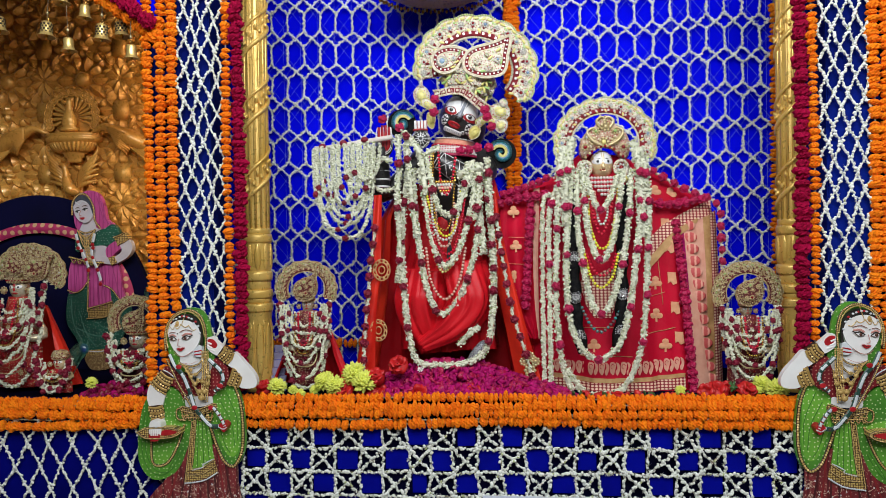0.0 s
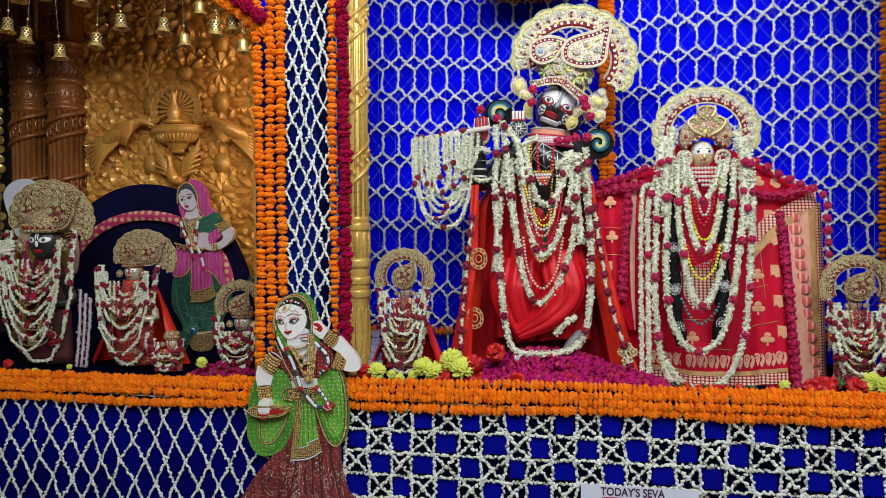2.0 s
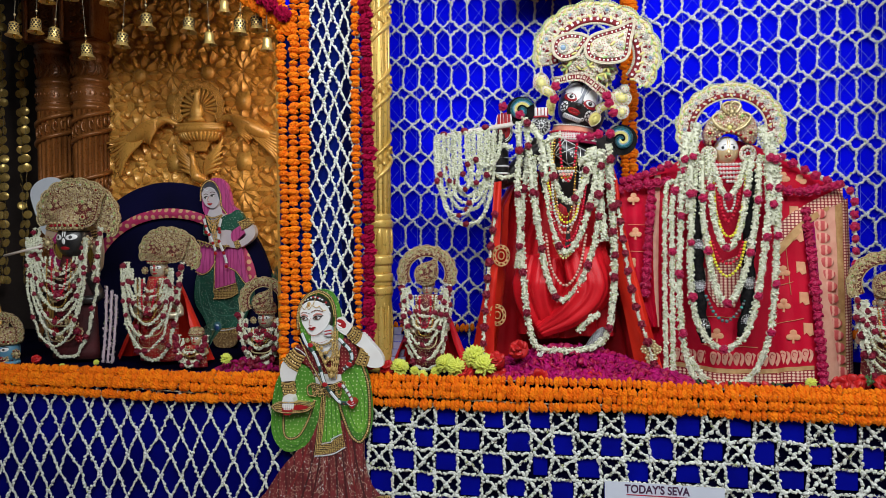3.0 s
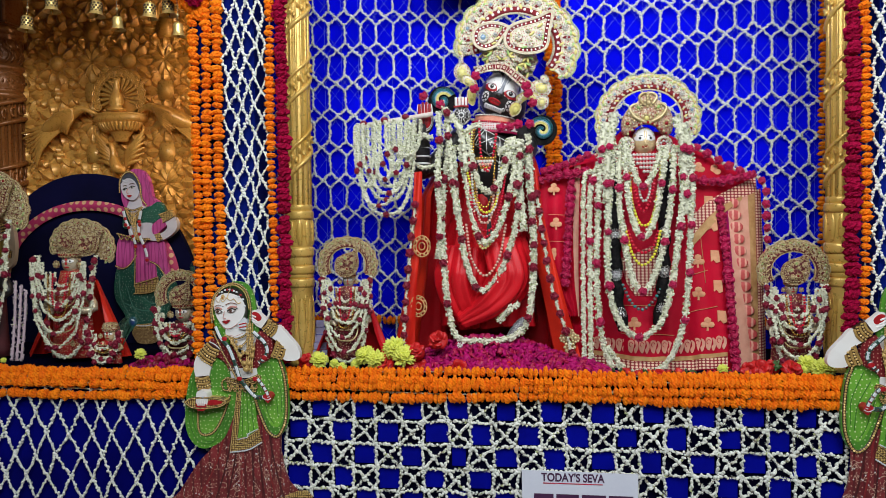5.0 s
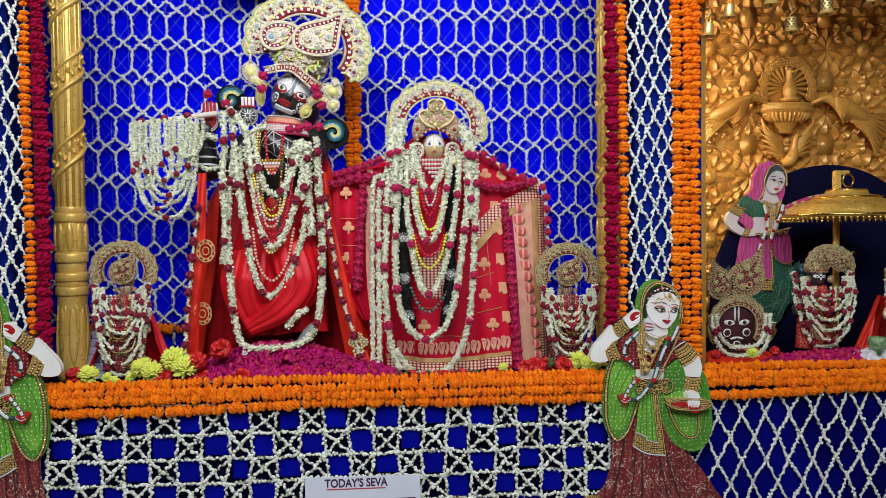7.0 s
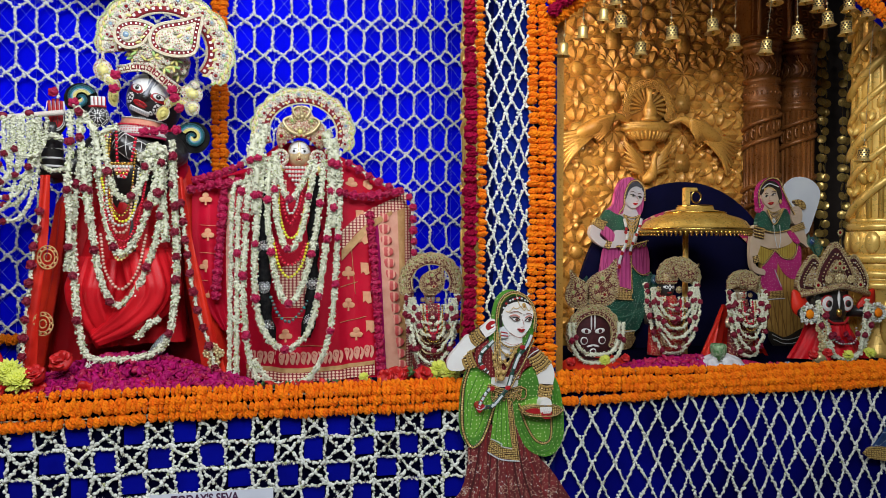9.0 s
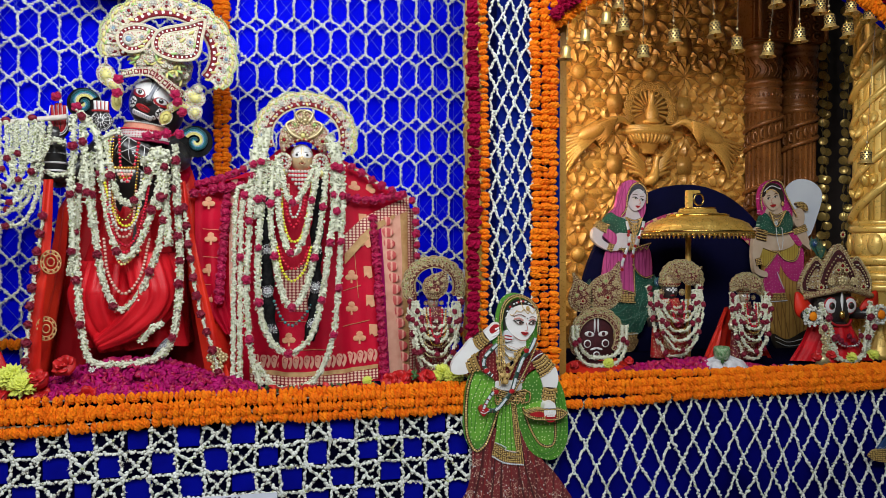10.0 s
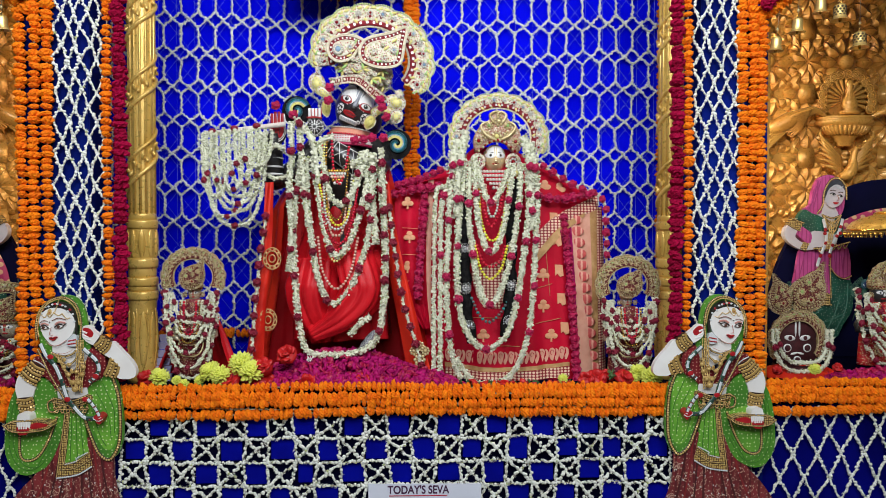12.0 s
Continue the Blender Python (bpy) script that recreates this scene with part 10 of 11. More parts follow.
    for p0, p1, q0, q1 in (((2.785, 1.541), (2.843, 1.529), (2.783, 1.481), (2.837, 1.469)), ((3.002, 1.536), (3.071, 1.561), (3.009, 1.506), (3.086, 1.525)), ((2.777, 1.379), (2.804, 1.385), (2.784, 1.343), (2.811, 1.349))):
        s(DARK_GAP, p0, p1, q1, q0, smooth=0)
        for k in range(4):
            f = (k + 0.5) / 4
            c.rim(GOLD_TRIM_BEAD, 0.0044, (p0[0] + (q0[0] - p0[0]) * f, p0[1] + (q0[1] - p0[1]) * f), (p1[0] + (q1[0] - p1[0]) * f, p1[1] + (q1[1] - p1[1]) * f))
    c.trim(0.0036, (2.823, 1.517), (2.905, 1.505), (2.995, 1.521))
    # face
    s(SKIN_W, (2.821, 1.697), (2.828, 1.733), (2.868, 1.755), (2.910, 1.740), (2.927, 1.699), (2.911, 1.656), (2.877, 1.632), (2.846, 1.649), (2.828, 1.673))
    s(HAIR, (2.818, 1.703), (2.824, 1.745), (2.861, 1.776), (2.910, 1.765), (2.938, 1.717), (2.938, 1.657), (2.921, 1.686), (2.903, 1.728), (2.865, 1.746), (2.838, 1.727))
    c.rim(STRAND, 0.0034, (2.821, 1.733), (2.862, 1.761), (2.917, 1.747))
    c.rim(GOLD_TRIM_BEAD, 0.0036, (2.835, 1.727), (2.862, 1.743), (2.903, 1.722))
    c.oval(GOLD_TRIM_BEAD, (2.838, 1.733), 0.007, 0.008)
    c.trim(0.0042, (2.808, 1.637), (2.801, 1.703), (2.824, 1.763), (2.875, 1.791), (2.923, 1.777), (2.951, 1.717), (2.994, 1.639), (3.015, 1.603))
    for e, w in (((2.845, 1.694), 0.009), ((2.886, 1.704), 0.012)):
        s(WHITE, (e[0] - w, e[1] - 0.001), (e[0], e[1] + 0.005), (e[0] + w, e[1] + 0.003), (e[0], e[1] - 0.0045))
        c.oval(HAIR, (e[0] - 0.001, e[1]), 0.0048, 0.0048)
        c.cord(HAIR, 0.0020, (e[0] - w, e[1] - 0.001), (e[0], e[1] + 0.006), (e[0] + w * 1.15, e[1] + 0.004))
        c.cord(BROW, 0.0016, (e[0] - w, e[1] + 0.013), (e[0], e[1] + 0.018), (e[0] + w * 1.1, e[1] + 0.015))
    c.cord(BLUSH, 0.0014, (2.866, 1.698), (2.859, 1.676), (2.873, 1.671))
    s(LIP, (2.856, 1.658), (2.873, 1.665), (2.890, 1.662), (2.873, 1.650))
    c.oval(GOLD_TRIM_BEAD, (2.928, 1.668), 0.008, 0.012)
    # jewellery
    for k in range(4):
        c.trim(0.0034, (2.846, 1.625), ((2.890, 1.608)[0], (2.890, 1.608)[1] - 0.020 * k), (2.945, 1.632))
    c.oval(STRAND, (2.884, 1.565), 0.013, 0.014)
    c.oval(SKYGEM, (2.884, 1.565), 0.007, 0.008)
    c.rim(STRAND, 0.0026, (2.884, 1.541), (2.892, 1.481), (2.906, 1.427))
    c.rim(STRAND, 0.0026, (2.919, 1.542), (2.926, 1.481), (2.920, 1.427))
    return c.done("painted board figure in an ochre skirt holding a white fan")


fan_figure(None)
fan_figure(0.075)

# ---- navy arch boards with a pink woven band ----
PINKBAND = mat("pink_gold_braid", (0.52, 0.03, 0.13), (0.42, 0.02, 0.10), 20, 0.5, bump=0.6, bscale=300)
over(PINKBAND, "dots", (0.70, 0.42, 0.22), 26, 0.34, 0.26, (1, 0.05, 1), 0.2)
NAVY_V = mat("navy_velvet", (0.004, 0.004, 0.035), (0.003, 0.003, 0.02), 4, 0.9, bump=0.2, bscale=300, spec=0.1)
for cx in (-2.275, 2.43):
    ab = thing("arch_board", "arched navy velvet board with a pink braid band", "arch board", (cx, 3.30, SHELF), "navy arch boards")
    out = [(cx + 0.60 * math.cos(t), 1.08 + 0.69 * math.sin(t)) for t in np.linspace(0, math.pi, 40)] + [(cx - 0.61, SHELF), (cx + 0.61, SHELF)]
    at_base(Heap().add(plate(out, 3.29, 0.03)).part("board", [NAVY_V], smooth=False), ab)
    rows = np.array([[(cx + 0.02 + (0.44 + w) * math.cos(t), 3.265 - 0.01 * math.sin(math.pi * k / 4), 1.22 + (0.36 + w) * math.sin(t)) for t in np.linspace(0.05, math.pi - 0.05, 50)] for k, w in enumerate(np.linspace(0, 0.05, 5))])
    at_base(Heap().add(grid_shape(rows)).add((grid_shape(rows + np.array((0, 0.004, 0)))[0], grid_shape(rows)[1][:, ::-1])).part("braid_band", [PINKBAND]), ab)

# ---- golden umbrella ----
ux, uy = 2.250, 2.90
um = thing("ceremonial_umbrella", "hammered brass umbrella with bead fringe over an idol", "umbrella", (ux, uy, SHELF))
prof = [(0.001, 1.628), (0.070, 1.626), (0.082, 1.618), (0.086, 1.604), (0.102, 1.600), (0.130, 1.596), (0.138, 1.584), (0.150, 1.579), (0.188, 1.568), (0.220, 1.552), (0.235, 1.532), (0.240, 1.522), (0.248, 1.518), (0.252, 1.508), (0.240, 1.506), (0.230, 1.530), (0.001, 1.585)]
at_base(Heap().add(moved(lathe(prof, 72, lambda a, z: 0.004 * np.cos(36 * a) * (z > 1.53)), (ux, uy, 0))).part("canopy", [HAMMERED]), um)
for z, r in ((1.622, 0.077), (1.590, 0.136), (1.515, 0.250)):
    at_base(Heap().add(moved(lathe([(r - 0.006, -0.005), (r + 0.003, -0.004), (r + 0.003, 0.004), (r - 0.006, 0.005)], 72), (ux, uy, z))).part("rim_band", [BRASS]), um)
at_base(Heap().add(tube([(ux - 0.046, uy, SHELF), (ux - 0.046, uy, 1.60)], 0.013, 12)).part("pole", [GOLD]), um)
at_base(Heap().add(box_shape(ux - 0.058, ux - 0.030, uy - 0.014, uy + 0.014, 1.620, 1.708, 0.004)).add(box_shape(ux - 0.032, ux + 0.010, uy - 0.012, uy + 0.012, 1.690, 1.708, 0.004)).part("top_post", [GOLD], smooth=False), um)
at_base(Heap().add(tube([(ux - 0.002 + 0.024 * math.cos(t), uy - 0.015, 1.664 + 0.027 * math.sin(t)) for t in np.linspace(0, 2 * math.pi, 24)], 0.0042, 8)).part("ring", [BRASS]), um)
fr = Heap()
for k in range(72):
    a = 2 * math.pi * k / 72
    fr.add(moved(ball(6, 4), (ux + 0.245 * math.cos(a), uy + 0.245 * math.sin(a), 1.500), (0.010, 0.006, 0.009)))
    fr.add(moved(ball(6, 4), (ux + 0.245 * math.cos(a), uy + 0.245 * math.sin(a), 1.488), (0.0035, 0.0035, 0.006)))
at_base(fr.part("bead_fringe", [GOLD_BEAD]), um)

dm = thing("hanging_canopy", "gold embossed canopy hanging over the tall statue", "canopy", (-0.17, 3.0, 2.5))
dx, dz = (-0.239, 2.546)
at_base(Heap().add(moved(lathe([(0.001, -0.095), (0.10, -0.088), (0.19, -0.070), (0.245, -0.045), (0.272, 0.0), (0.262, 0.03), (0.25, 0.05), (0.20, 0.13), (0.10, 0.19), (0.001, 0.2)], 96, lambda a, z: 0.006 * np.cos(32 * a) * (z < 0.01)), (dx, 3.0, dz + 0.104))).part("dome", [HAMMERED]), dm)
fr = Heap()
for k in range(90):
    a = 2 * math.pi * k / 90
    fr.add(moved(ball(6, 4), (dx + 0.268 * math.cos(a), 3.0 + 0.268 * math.sin(a), dz + 0.051 - 0.006 * (k % 2)), (0.007, 0.007, 0.010)))
at_base(fr.part("bead_fringe", [GOLD_BEAD]), dm)
at_base(Heap().add(tube([(dx, 3.0, dz + 0.2), (dx, 3.0, 2.99)], 0.006, 8)).part("rod", [BRASS]), dm)

# ---- bells on strings under the arches ----
# Dark blobs on the shell stand for the shade inside pierced holes.
HOLE_SHADE = mat("hole_shade", (0.02, 0.012, 0.006), None, 40, 0.6)
bell_prof = [(0.001, 1.0), (0.30, 0.99), (0.52, 0.93), (0.60, 0.80), (0.62, 0.4), (0.68, 0.15), (0.82, 0.04), (0.98, 0.0), (1.0, -0.03), (0.93, -0.02), (0.60, 0.12), (0.001, 0.14)]
BELL = Heap().add(lathe(bell_prof, 20)).mesh("bell_body", [BELL_BRASS])
hh = Heap()
for j in range(4):
    for k in range(10):
        a = 2 * math.pi * (k + 0.5 * (j % 2)) / 10
        hh.add(moved(ball(6, 4), (0.615 * math.cos(a), 0.615 * math.sin(a), 0.28 + 0.16 * j), (0.06, 0.135, 0.072), (0, 0, math.degrees(a))))
HOLE_BLOBS = hh.mesh("pierced_work", [HOLE_SHADE])
LOOP = Heap().add(tube([(0.13 * math.cos(t), 0, 1.1 + 0.13 * math.sin(t)) for t in np.linspace(0, 2 * math.pi, 14)], 0.035, 6)).mesh("loop", [BRASS])
KNOB = Heap().add(moved(ball(8, 6), (0, 0, 0.02), (0.18, 0.18, 0.16))).mesh("clapper", [BRASS])


def bell(x, z, y, ztop, big=1.0, pierced=True):
    s = 0.034 * big
    b = thing("bell", "small pierced brass bell hanging on a string" if pierced else "small plain brass bell hanging on a string", "bell", (x, y, z), "hanging brass bells")
    b.rotation_euler = (rng.uniform(-0.08, 0.08), rng.uniform(-0.08, 0.08), rng.uniform(0, 6))
    shell = new("bell_body", BELL)
    shell.parent = b
    shell.scale = (s, s, s * 1.75)
    for nm, me in (("pierced_work", HOLE_BLOBS), ("loop", LOOP), ("clapper", KNOB)):
        if nm != "pierced_work" or pierced:
            new(nm, me).parent = shell
    Heap().add(tube([(0, 0, s * 2.0), (0, 0, ztop - z)], 0.0010, 5)).part("string", [STRING], b)
    for k in range(1):
        Heap().add(moved(ball(8, 6), (0, 0, s * 2.7), (0.005, 0.005, 0.006))).part("bead", [PEARL_GOLD], b)


for side, spots in ((-1, ((-1.345, 2.210), (-1.525, 2.367), (-1.590, 2.246), (-1.461, 2.283), (-1.415, 2.311), (-1.699, 2.313), (-1.864, 2.329), (-2.019, 2.279), (-2.160, 2.231), (-2.294, 2.299), (-2.430, 2.363), (-2.344, 2.475), (-2.213, 2.467), (-2.082, 2.462), (-2.512, 2.344), (-1.617, 2.427))), (1, ((1.435, 2.172), (1.515, 2.242), (1.602, 2.314), (1.676, 2.288), (1.791, 2.206), (1.914, 2.268), (2.077, 2.301), (2.215, 2.264), (2.339, 2.240), (2.467, 2.299), (1.683, 2.399), (2.382, 2.452), (2.506, 2.452), (2.616, 2.446), (2.744, 2.446), (2.614, 2.365), (2.757, 2.356), (2.833, 2.419), (2.916, 2.371), (2.849, 1.810)))):
    for k, (bx, bz) in enumerate(spots):
        yy = 2.50 + (0.0, 0.06, 0.03)[k % 3] if k > 2 else 2.50
        zt = max(arch_z(bx, MID + side * 2.18), bz + 0.12) + 0.02
        bell(bx, bz, yy, zt, 0.85 if k < 3 else 1.0, k > 2)

# ---- mask idol with a feathered crown ----
mx, mz = (1.700, 1.056)
mk = Heap().add(plate([(mx - 0.075, mz - 0.10), (mx - 0.08, mz), (mx - 0.07, mz + 0.07), (mx, mz + 0.10), (mx + 0.07, mz + 0.07), (mx + 0.08, mz), (mx + 0.075, mz - 0.10), (mx, mz - 0.115)], 2.80, 0.05, 50), 0)
Fm = Face2D((mx, mz - 0.01), 2.80, 0)
for k in (-1, 1):
    oval(mk, Fm, k * 0.032, 0.02, 0.002, 0.024, 0.012, 1, -k * 8)
    oval(mk, Fm, k * 0.032, 0.02, 0.005, 0.009, 0.009, 0)
    oval(mk, Fm, k * 0.042, -0.022, 0.002, 0.018, 0.018, 1)
    oval(mk, Fm, k * 0.042, -0.022, 0.0045, 0.013, 0.013, 0)
    oval(mk, Fm, k * 0.008, 0.06, 0.002, 0.004, 0.036, 1)
    oval(mk, Fm, k * 0.014, -0.045, 0.002, 0.016, 0.005, 1, k * 14)
oval(mk, Fm, 0, -0.068, 0.002, 0.016, 0.012, 1)
oval(mk, Fm, 0, -0.068, 0.0045, 0.011, 0.008, 0)
mk.add(moved(lathe([(0.001, 0), (0.09, 0), (0.08, 0.05), (0.001, 0.05)], 20), (mx, 2.83, SHELF)), 0)
tagged(mk.part("idol", [VELVET_DARK, WHITE]), "dark face plaque with white painted marks in the side niche", "idol", "small dressed idols")
cr = thing("crown", "antique gold beaded crown with two drop plumes", "crown", (mx, 2.80, mz + 0.09), "jewelled crowns")
Fc = Face2D((mx, mz - 0.005), 2.80, 0, 0.125)
halo(cr, Fc, DIM, -35, 215, 0.68, 1.02, 0.8)
paisley(cr, Face2D((mx + 0.040, mz + 0.195), 2.80, 0, 0.125), 0, 0, 1.25, DIM, 1, 0.01, -15)
paisley(cr, Face2D((mx - 0.075, mz + 0.175), 2.80, 0, 0.125), 0, 0, 0.95, DIM, 1, 0.01, -60)
for sw, zb in ((0.125, mz - 0.12), (0.105, mz - 0.085)):
    garland("thick white jasmine garland round a face plaque", loop_line(mx - sw, mx + sw, mz + 0.05, zb, 2.765, p=0.6), 0.010, 0.009, (0.15, 0.85), group="idol garlands", per=3, rose_size=0.014)
drape("idol_cloth", "red cloth spread under a face plaque", [(mz - 0.105, 0.10, mx, 2.83, 0.4, 180, 360), (mz - 0.125, 0.15, mx, 2.82, 0.5, 180, 360), (SHELF + 0.01, 0.17, mx, 2.80, 0.6, 180, 360)], SAREE_O, "cloth", 1.0, 7, 0.006)

# ---- broad idol with round white eyes ----
jx, jz = (2.916, 1.156)
jh = Heap().add(moved(ball(24, 14), (jx, 2.84, jz), (0.100, 0.08, 0.100)), 0)
jh.add(tube([(jx, 2.87, SHELF), (jx, 2.86, jz - 0.06)], [0.09, 0.08], 18), 0)
Fj = Face2D((jx, jz), 2.84, 0)
for k in (-1, 1):
    for r, m, d in ((0.039, 3, 0.066), (0.033, 1, 0.070), (0.0165, 3, 0.0745), (0.0140, 2, 0.078)):
        oval(jh, Fj, k * 0.052, 0.012, d, r, r * 1.08, m, 0, 0.006)
oval(jh, Fj, 0, 0.03, 0.076, 0.007, 0.05, 1, 0, 0.006)
oval(jh, Fj, 0, -0.03, 0.078, 0.014, 0.02, 4, 0, 0.012)
jh.add(tube([(jx - 0.062, 2.775, jz - 0.055), (jx - 0.03, 2.762, jz - 0.078), (jx + 0.03, 2.762, jz - 0.078), (jx + 0.062, 2.775, jz - 0.055)], 0.006, 8, 20), 3)
for k in (-1, 1):
    jh.add(tube([(jx + k * 0.10, 2.84, jz - 0.03), (jx + k * 0.16, 2.80, jz - 0.03), (jx + k * 0.19, 2.76, jz - 0.03)], 0.028, 10), 0)
tagged(jh.part("idol", [BLACK, WHITE, HAIR, LIP, GOLD_BEAD]), "broad black-faced idol with round white eyes in the side niche", "idol", "small dressed idols")
cr = thing("crown", "tall three-lobed antique gold and maroon crown", "crown", (jx, 2.80, jz + 0.07), "jewelled crowns")
lob = lambda c, w, z0, h: [(c - w, z0), (c - w * 1.05, z0 + h * 0.35), (c - w * 0.55, z0 + h * 0.75), (c, z0 + h), (c + w * 0.55, z0 + h * 0.75), (c + w * 1.05, z0 + h * 0.35), (c + w, z0)]
for c0, w, hh2, yy in ((jx - 0.110, 0.075, 0.165, 2.80), (jx + 0.110, 0.075, 0.165, 2.80), (jx, 0.098, 0.225, 2.788)):
    at_base(Heap().add(plate(lob(c0, w, jz + 0.075, hh2), yy, 0.02, 48)).part("lobe", [ANTIQUE], smooth=False), cr)
    at_base(Heap().add(plate(lob(c0, w * 0.84, jz + 0.085, hh2 * 0.84), yy - 0.004, 0.004, 48)).part("velvet_field", [VELVET_DARK], smooth=False), cr)
    at_base(Heap().add(plate(lob(c0, w * 0.55, jz + 0.095, hh2 * 0.55), yy - 0.008, 0.004, 48)).part("inner_lobe", [ANTIQUE], smooth=False), cr)
    sd = Heap()
    for x, z in spline(lob(c0, w, jz + 0.075, hh2), 40):
        sd.add(moved(ball(6, 4), (x, yy - 0.003, z), (0.005,) * 3))
    for x, z in spline(lob(c0, w * 0.70, jz + 0.09, hh2 * 0.70), 22):
        sd.add(moved(ball(6, 4), (x, yy - 0.008, z), (0.0038,) * 3))
    at_base(sd.part("bead_edging", [PEARL_GOLD]), cr)
for c0, w, hh2, yy in ((jx - 0.110, 0.075, 0.165, 2.80), (jx + 0.110, 0.075, 0.165, 2.80), (jx, 0.098, 0.225, 2.788)):
    cell = Heap()
    for k in range(5):
        for j in range(5):
            x, z = c0 + w * (0.36 * (k - 2)), jz + 0.10 + hh2 * 0.155 * j
            if abs(x - c0) < w * (0.80 - 0.15 * j):
                cell.add(moved(ball(6, 4), (x, yy - 0.012, z), (0.0042, 0.003, 0.0042)))
    at_base(cell.part("stud_band", [PEARL]), cr)
bd = Heap().add(tube([(jx - 0.185, 2.79, jz + 0.055), (jx - 0.08, 2.755, jz + 0.080), (jx, 2.745, jz + 0.096), (jx + 0.08, 2.755, jz + 0.080), (jx + 0.185, 2.79, jz + 0.055)], 0.015, 8, 30))
at_base(bd.part("brow_band", [ANTIQUE]), cr)
jw = Heap()
f = Face2D((jx, jz + 0.13), 2.76, 0, 1)
for u, w, r in ((0, 0.0, 0.022), (-0.06, -0.004, 0.018), (0.06, -0.004, 0.018), (-0.115, -0.03, 0.016), (0.115, -0.03, 0.016), (0, 0.07, 0.016), (-0.022, 0.05, 0.014), (0.022, 0.05, 0.014), (0, 0.215, 0.014)):
    cluster(jw, f, u, w, 0, r, 2, 8, 5 if r < 0.017 else 2)
at_base(jw.part("jewelwork", DIM), cr)
for k in (-1, 1):
    ax, az = jx + k * 0.185, jz - 0.03
    aw = thing("flower_armlet", "white jasmine armlet with a yellow flower disc", "armlet", (ax, 2.74, az), "flower armlets")
    hb = Heap()
    ring = [(ax + 0.034 * math.cos(t), 2.735, az + 0.038 * math.sin(t)) for t in np.linspace(0, 2 * math.pi, 18)]
    bead_flowers(hb, ring, 0.006, 0.009, 0.009, 0, 1, 0.5, 3)
    at_base(tagged(hb.part("flower_strand", [BUD, BUD_GREEN]), kind="stuff"), aw)
    at_base(Heap().add(moved(puff(14, 6, 0.12, 3, 0.35), (ax, 2.728, az), (0.022,) * 3, (90, 0, 0))).part("disc", [MARI_Y]), aw)
    fan = [(jx + k * 0.13, jz + 0.0), (jx + k * 0.205, jz + 0.075), (jx + k * 0.225, jz + 0.06), (jx + k * 0.22, jz - 0.02), (jx + k * 0.17, jz - 0.05)]
    tagged(Heap().add(plate(fan, 2.79, 0.012, 30)).part("fan_cloth", [SAREE_O]), "pleated red cloth fan at an idol's arm", "cloth", "cloth fans")
garland("white jasmine garland on a broad idol", loop_line(jx - 0.14, jx + 0.14, jz + 0.01, jz - 0.24, 2.735, p=0.9), 0.012, 0.010, (0.15, 0.85), group="idol garlands", per=4)
drape("idol_cloth", "red silk cloth round a broad idol", [(jz - 0.085, 0.11, jx, 2.85, 0.75, 180, 360), (jz - 0.16, 0.15, jx, 2.85, 0.65, 180, 360), (SHELF + 0.01, 0.22, jx, 2.84, 0.5, 180, 360)], SAREE, "cloth", 2.0, 9, 0.007)
for sx2 in (-0.105, 0.10):
    garland("white jasmine strand hanging on a broad idol", [(jx + sx2 * 1.3, 2.735, jz + 0.03), (jx + sx2, 2.72, jz - 0.07), (jx + sx2 * 0.75, 2.71, jz - 0.20)], 0.011, 0.010, (0.3, 0.7), group="idol garlands", per=4)
for k in range(7):
    tagged(place("rose", ROSE_MESH[k % 3], (jx - 0.06 + 0.021 * k, 2.722, jz - 0.125 - 0.02 * (k % 3)), FRONT_ROT, (0.014,) * 3, None), "dark red rose on a broad idol's chest", "rose", "tucked roses")
bead_string("string of small gold beads on an idol", loop_line(jx - 0.07, jx + 0.07, jz - 0.10, jz - 0.17, 2.735), 0.006, SILVER, group="bead necklaces")
fx, fz = (2.792, 1.022)
fg = Heap()
f = Face2D((fx, fz), 2.72, 0, 1)
for u, w, r in ((0, 0, 0.025), (-0.02, 0.04, 0.018), (0.02, 0.045, 0.02), (0, -0.045, 0.022), (0.015, 0.075, 0.012)):
    cluster(fg, f, u, w, 0, r, 0, 8, 0)
fg.add(moved(lathe([(0.001, 0), (0.035, 0), (0.02, 0.04), (0.001, 0.06)], 14), (fx, 2.735, SHELF)), 0)
tagged(fg.part("brass_ornament", [PEARL_GOLD]), "small filigree brass ornament standing on the altar", "ornament", "brass ornaments")
fx, fz = (0.128, 1.001)
fg = Heap()
f = Face2D((fx, fz), 2.69, 0, 1)
for u, w, r in ((0, 0.0, 0.022), (-0.022, 0.035, 0.017), (0.022, 0.035, 0.017), (0, 0.055, 0.018), (0, -0.03, 0.02)):
    cluster(fg, f, u, w, 0, r, 0, 8, 0)
fg.add(moved(lathe([(0.001, 0), (0.045, 0), (0.03, 0.03), (0.022, 0.08), (0.001, 0.09)], 14), (fx, 2.70, SHELF)), 0)
tagged(fg.part("brass_ornament", [PEARL_GOLD]), "small filigree brass ornament standing on the petals", "ornament", "brass ornaments")

# blue-faced idol at the niche's far end
bx, bz = (-2.766, 0.956)
idol(bx, bz, 2.74, bz - SHELF + 0.05, 0.20, SKY_FACE, "dark", "pale blue-faced idol with a low gold crown in the side niche", head=0.62, crown_w=0.50, style="halo", loops=0, seed=9, side=False)

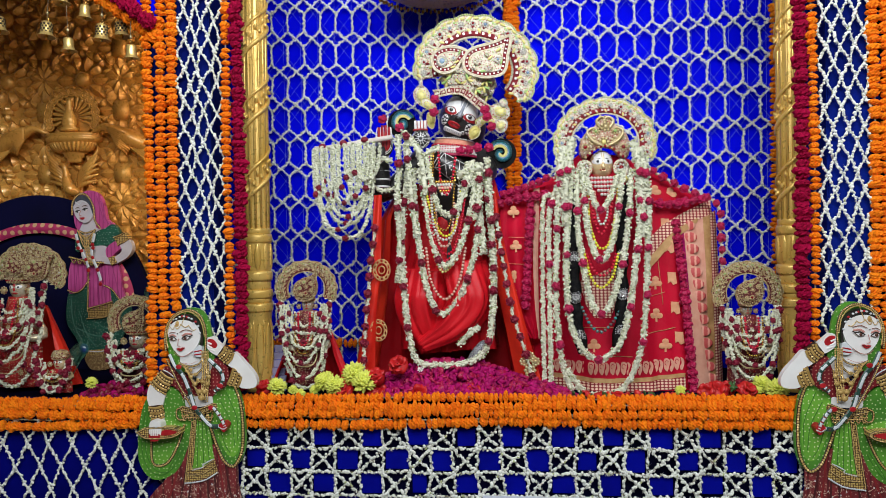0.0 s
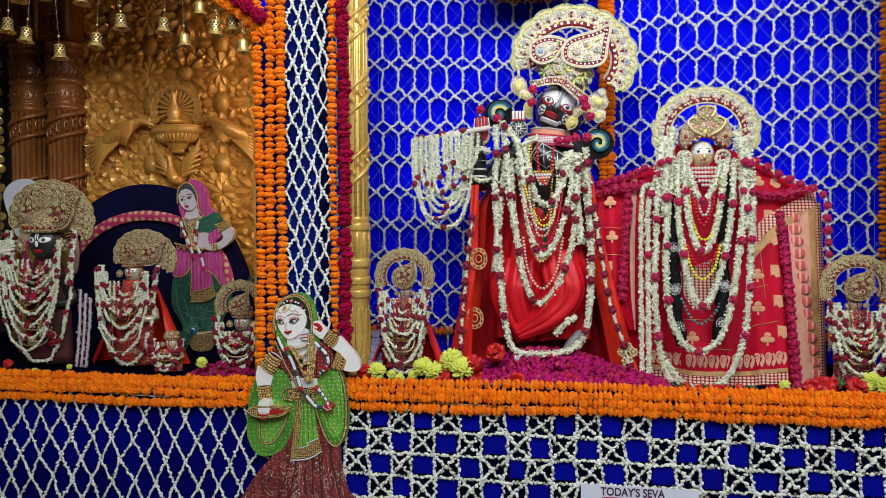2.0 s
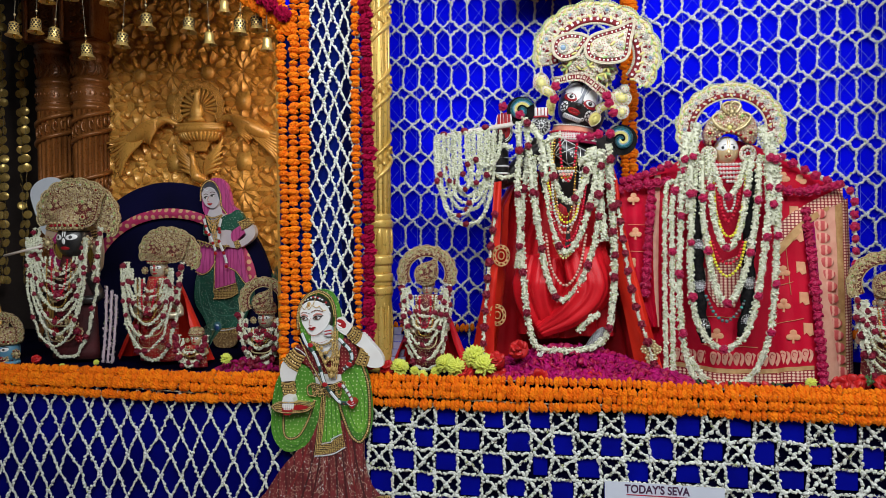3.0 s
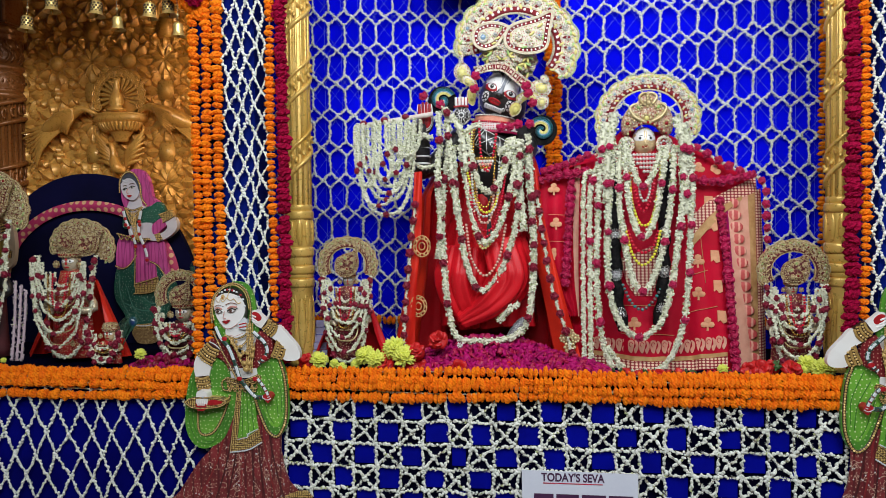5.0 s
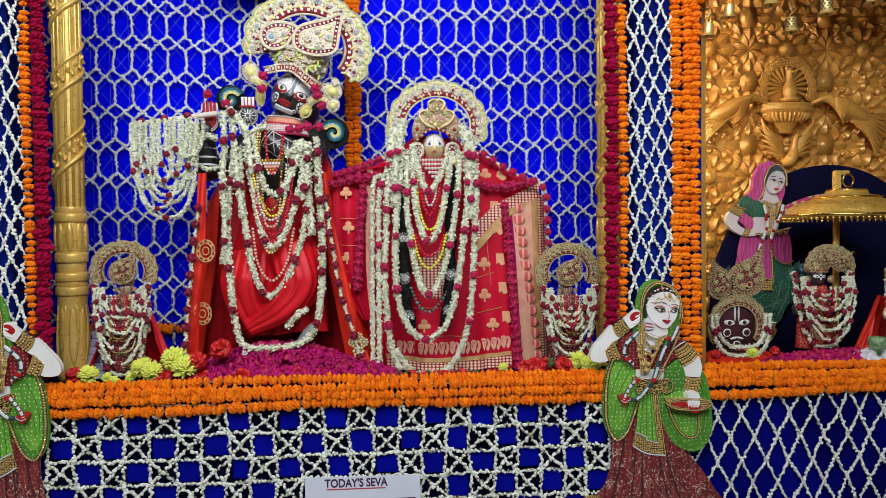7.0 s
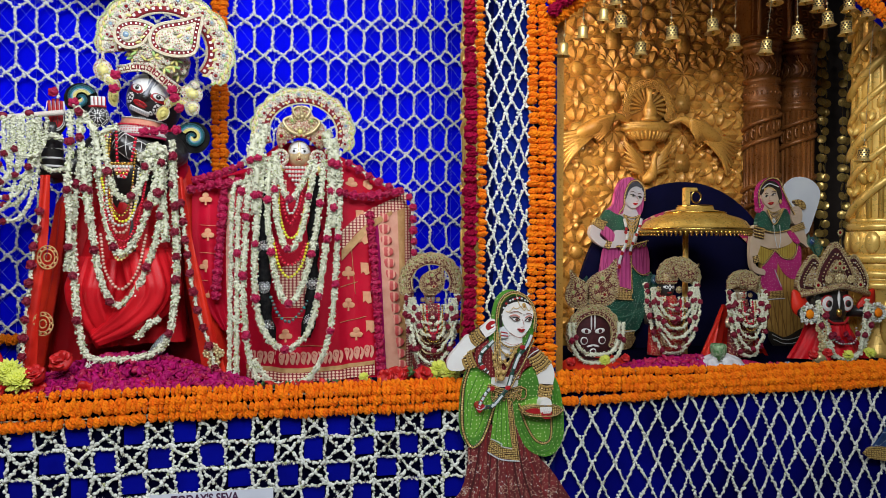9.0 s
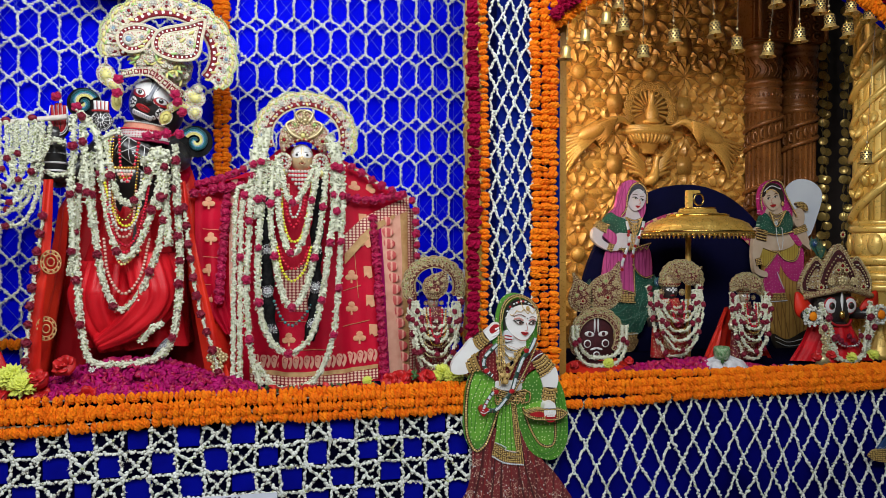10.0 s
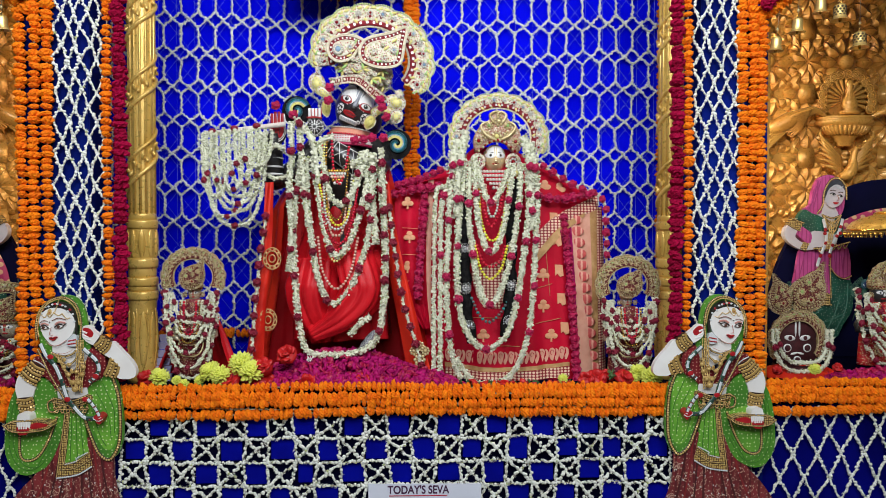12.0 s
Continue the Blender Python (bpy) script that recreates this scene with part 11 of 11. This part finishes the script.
# ---- feathers, lace and a green bowl ----
for (fx, fz), y, turn in (((1.701, 1.256), 2.84, 5), ((2.024, 1.270), 2.86, 20), ((2.843, 1.445), 2.86, -25), ((-1.441, 1.308), 2.83, 5), ((-1.713, 1.068), 2.76, 30)):
    ft = thing("peacock_feather", "peacock feather with a blue eye tucked behind a crown", "feather", (fx, y, fz), "peacock feathers")
    d = math.tan(radians(turn))
    at_base(Heap().add(tube([(fx - 0.14 * d, y, fz - 0.14), (fx, y, fz)], 0.002, 5)).part("quill", [FEATHER]), ft)
    vn = Heap()
    for k in range(40):
        t = k / 39
        for sgn in (-1, 1):
            b = np.array((fx - 0.08 * d * (1 - t), y, fz - 0.08 * (1 - t) + 0.02))
            w = 0.035 * math.sin(math.pi * (0.15 + 0.8 * t)) + 0.008
            vn.add(tube([b, b + np.array((sgn * w * 0.6, -0.002, 0.012)), b + np.array((sgn * w, 0.0, 0.03))], [0.0011, 0.0009, 0.0004], 3))
    at_base(tagged(vn.part("barb_fan", [FEATHER]), kind="stuff"), ft)
    at_base(Heap().add(moved(ball(14, 6), (fx, y - 0.004, fz + 0.015), (0.019, 0.003, 0.022))).add(moved(ball(14, 6), (fx, y - 0.006, fz + 0.013), (0.011, 0.003, 0.013)), 1).part("eye_spot", [TEAL, BLUE_SKIRT]), ft)
lx, lz = (2.239, 0.947)
LACE = mat("white_lace", (0.74, 0.72, 0.74), (0.55, 0.53, 0.57), 40, 0.7, bump=0.8, bscale=260)
drape("lace_cloth", "crumpled white lace cloth under a green bowl", [(SHELF + 0.07, 0.03, lx, 2.68, 0.6, 0, 360), (SHELF + 0.045, 0.09, lx, 2.68, 0.6, 0, 360), (SHELF + 0.006, 0.125, lx, 2.68, 0.6, 0, 360)], LACE, "cloth", 0.7, 13, 0.006)
BOWL = mat("green_glass_mosaic", (0.10, 0.28, 0.10), (0.45, 0.55, 0.35), 90, 0.25, metal=0.3, bump=0.5, bscale=200)
bw = thing("bowl", "small green mosaic bowl on white lace", "bowl", (lx - 0.02, 2.66, SHELF + 0.06))
Heap().add(lathe([(0.001, 0), (0.025, 0), (0.034, 0.02), (0.035, 0.045), (0.031, 0.055), (0.026, 0.052), (0.001, 0.04)], 22)).part("body", [BOWL], bw)
for (fx, fz), m, lab in (((2.457, 0.956), ROSE_PINK_MESH, "pink rose lying on the altar"), ((2.542, 0.953), [Heap().add(rose_shape(4)).mesh("rose", [SKYGEM])], "pale blue cloth rose lying on the altar"), ((2.499, 0.947), ROSE_PINK_MESH, "pink rose lying on the altar")):
    tagged(place("rose", m[0], (fx, 2.63, SHELF + 0.016), turns_to(np.array([[0.2, -0.8, 0.5]]))[0], (0.02,) * 3, None), lab, "flower", "loose blossoms")
lx, lz = (-0.904, 1.020)
LILAC = mat("lilac_paper", (0.42, 0.40, 0.62), (0.34, 0.32, 0.52), 20, 0.7)
hh = Heap()
for k in range(6):
    hh.add(plate([(lx - 0.03, SHELF + 0.03 * k), (lx + 0.03 - 0.006 * k, SHELF + 0.03 * k), (lx + 0.035 - 0.006 * k, SHELF + 0.03 * k + 0.028), (lx - 0.035, SHELF + 0.03 * k + 0.028)], 2.80 + 0.012 * k, 0.015))
tagged(hh.part("folded_paper", [LILAC], smooth=False), "pleated lilac paper behind a small idol", "paper")
rx, rz = (-2.222, 1.126)
for k in range(3):
    garland("hanging string of pale lilac buds beside an idol", [(rx - 0.02 + 0.024 * k, 2.74, 1.26 - 0.02 * k), (rx - 0.015 + 0.024 * k, 2.72, 1.08), (rx - 0.016 + 0.022 * k, 2.70, SHELF + 0.02)], 0.008, 0.009, (), matl=BUD_PINK, per=2, step=0.008, group="idol garlands")
tube_pts = [(-2.700, 2.660, 1.400), (-2.504, 2.660, 1.443)]
at_base(Heap().add(tube(tube_pts, 0.006, 10)).part("pipe", [FLUTE]), thing("flute", "thin white flute of the black-faced idol", "flute", tube_pts[0]))

# ---- the paper notice ----
PAPER = mat("white_paper", (0.66, 0.68, 0.78), (0.60, 0.62, 0.73), 6, 0.75, bump=0.1, bscale=80)
INK = mat("purple_ink", (0.06, 0.01, 0.06), None, 40, 0.6)
RED_INK = mat("red_ink", (0.5, 0.02, 0.06), None, 40, 0.6)
NY = FRONT - 0.052
no = thing("paper_notice", "white paper notice with handwritten heading pinned to the altar front", "notice", (0.155, NY, 0.30))
(nx0, nz1), (nx1, nz2) = (-0.058, 0.591), (0.352, 0.596)
at_base(Heap().add(plate([(nx0, nz1), (nx1, nz1 - 0.004), (nx1 - 0.002, nz1 - 0.29), (nx0 + 0.002, nz1 - 0.288)], NY, 0.0012)).part("sheet", [PAPER], smooth=False), no)
txt = bpy.data.curves.new("heading", "FONT")
txt.body, txt.size, txt.align_x, txt.extrude = "TODAY'S SEVA", 0.041, "CENTER", 0.0003
txt.offset = 0.0011
src = bpy.data.objects.new("heading_source", txt)
scene.collection.objects.link(src)
bpy.context.view_layer.update()
me = bpy.data.meshes.new_from_object(src.evaluated_get(bpy.context.evaluated_depsgraph_get()))
bpy.data.objects.remove(src)
me.materials.clear()
me.materials.append(INK)
tx, tz = (0.123, 0.554)
ob = new("heading", me)
ob.matrix_basis = pose(tx, NY - 0.0015, tz, 90, 0, 0) @ Matrix.Diagonal((0.82, 1, 1, 1))
at_base(ob, no)
at_base(Heap().add(box_shape(tx - 0.105, tx + 0.105, NY - 0.0012, NY - 0.0004, tz - 0.010, tz - 0.0065)).part("underline", [RED_INK], smooth=False), no)
for k, row in enumerate(((-0.17, -0.10), (-0.09, -0.01), (0.0, 0.085), (0.095, 0.18))):
    at_base(Heap().add(box_shape(0.155 + row[0], 0.155 + row[1], NY - 0.0012, NY - 0.0004, tz - 0.066, tz - 0.047)).part("line_bar", [INK], smooth=False), no)
for k in range(3):
    at_base(Heap().add(box_shape(0.155 - 0.12 + 0.02 * k, 0.155 + 0.14 - 0.03 * k, NY - 0.0012, NY - 0.0004, tz - 0.115 - 0.045 * k, tz - 0.095 - 0.045 * k)).part("line_bar", [INK], smooth=False), no)
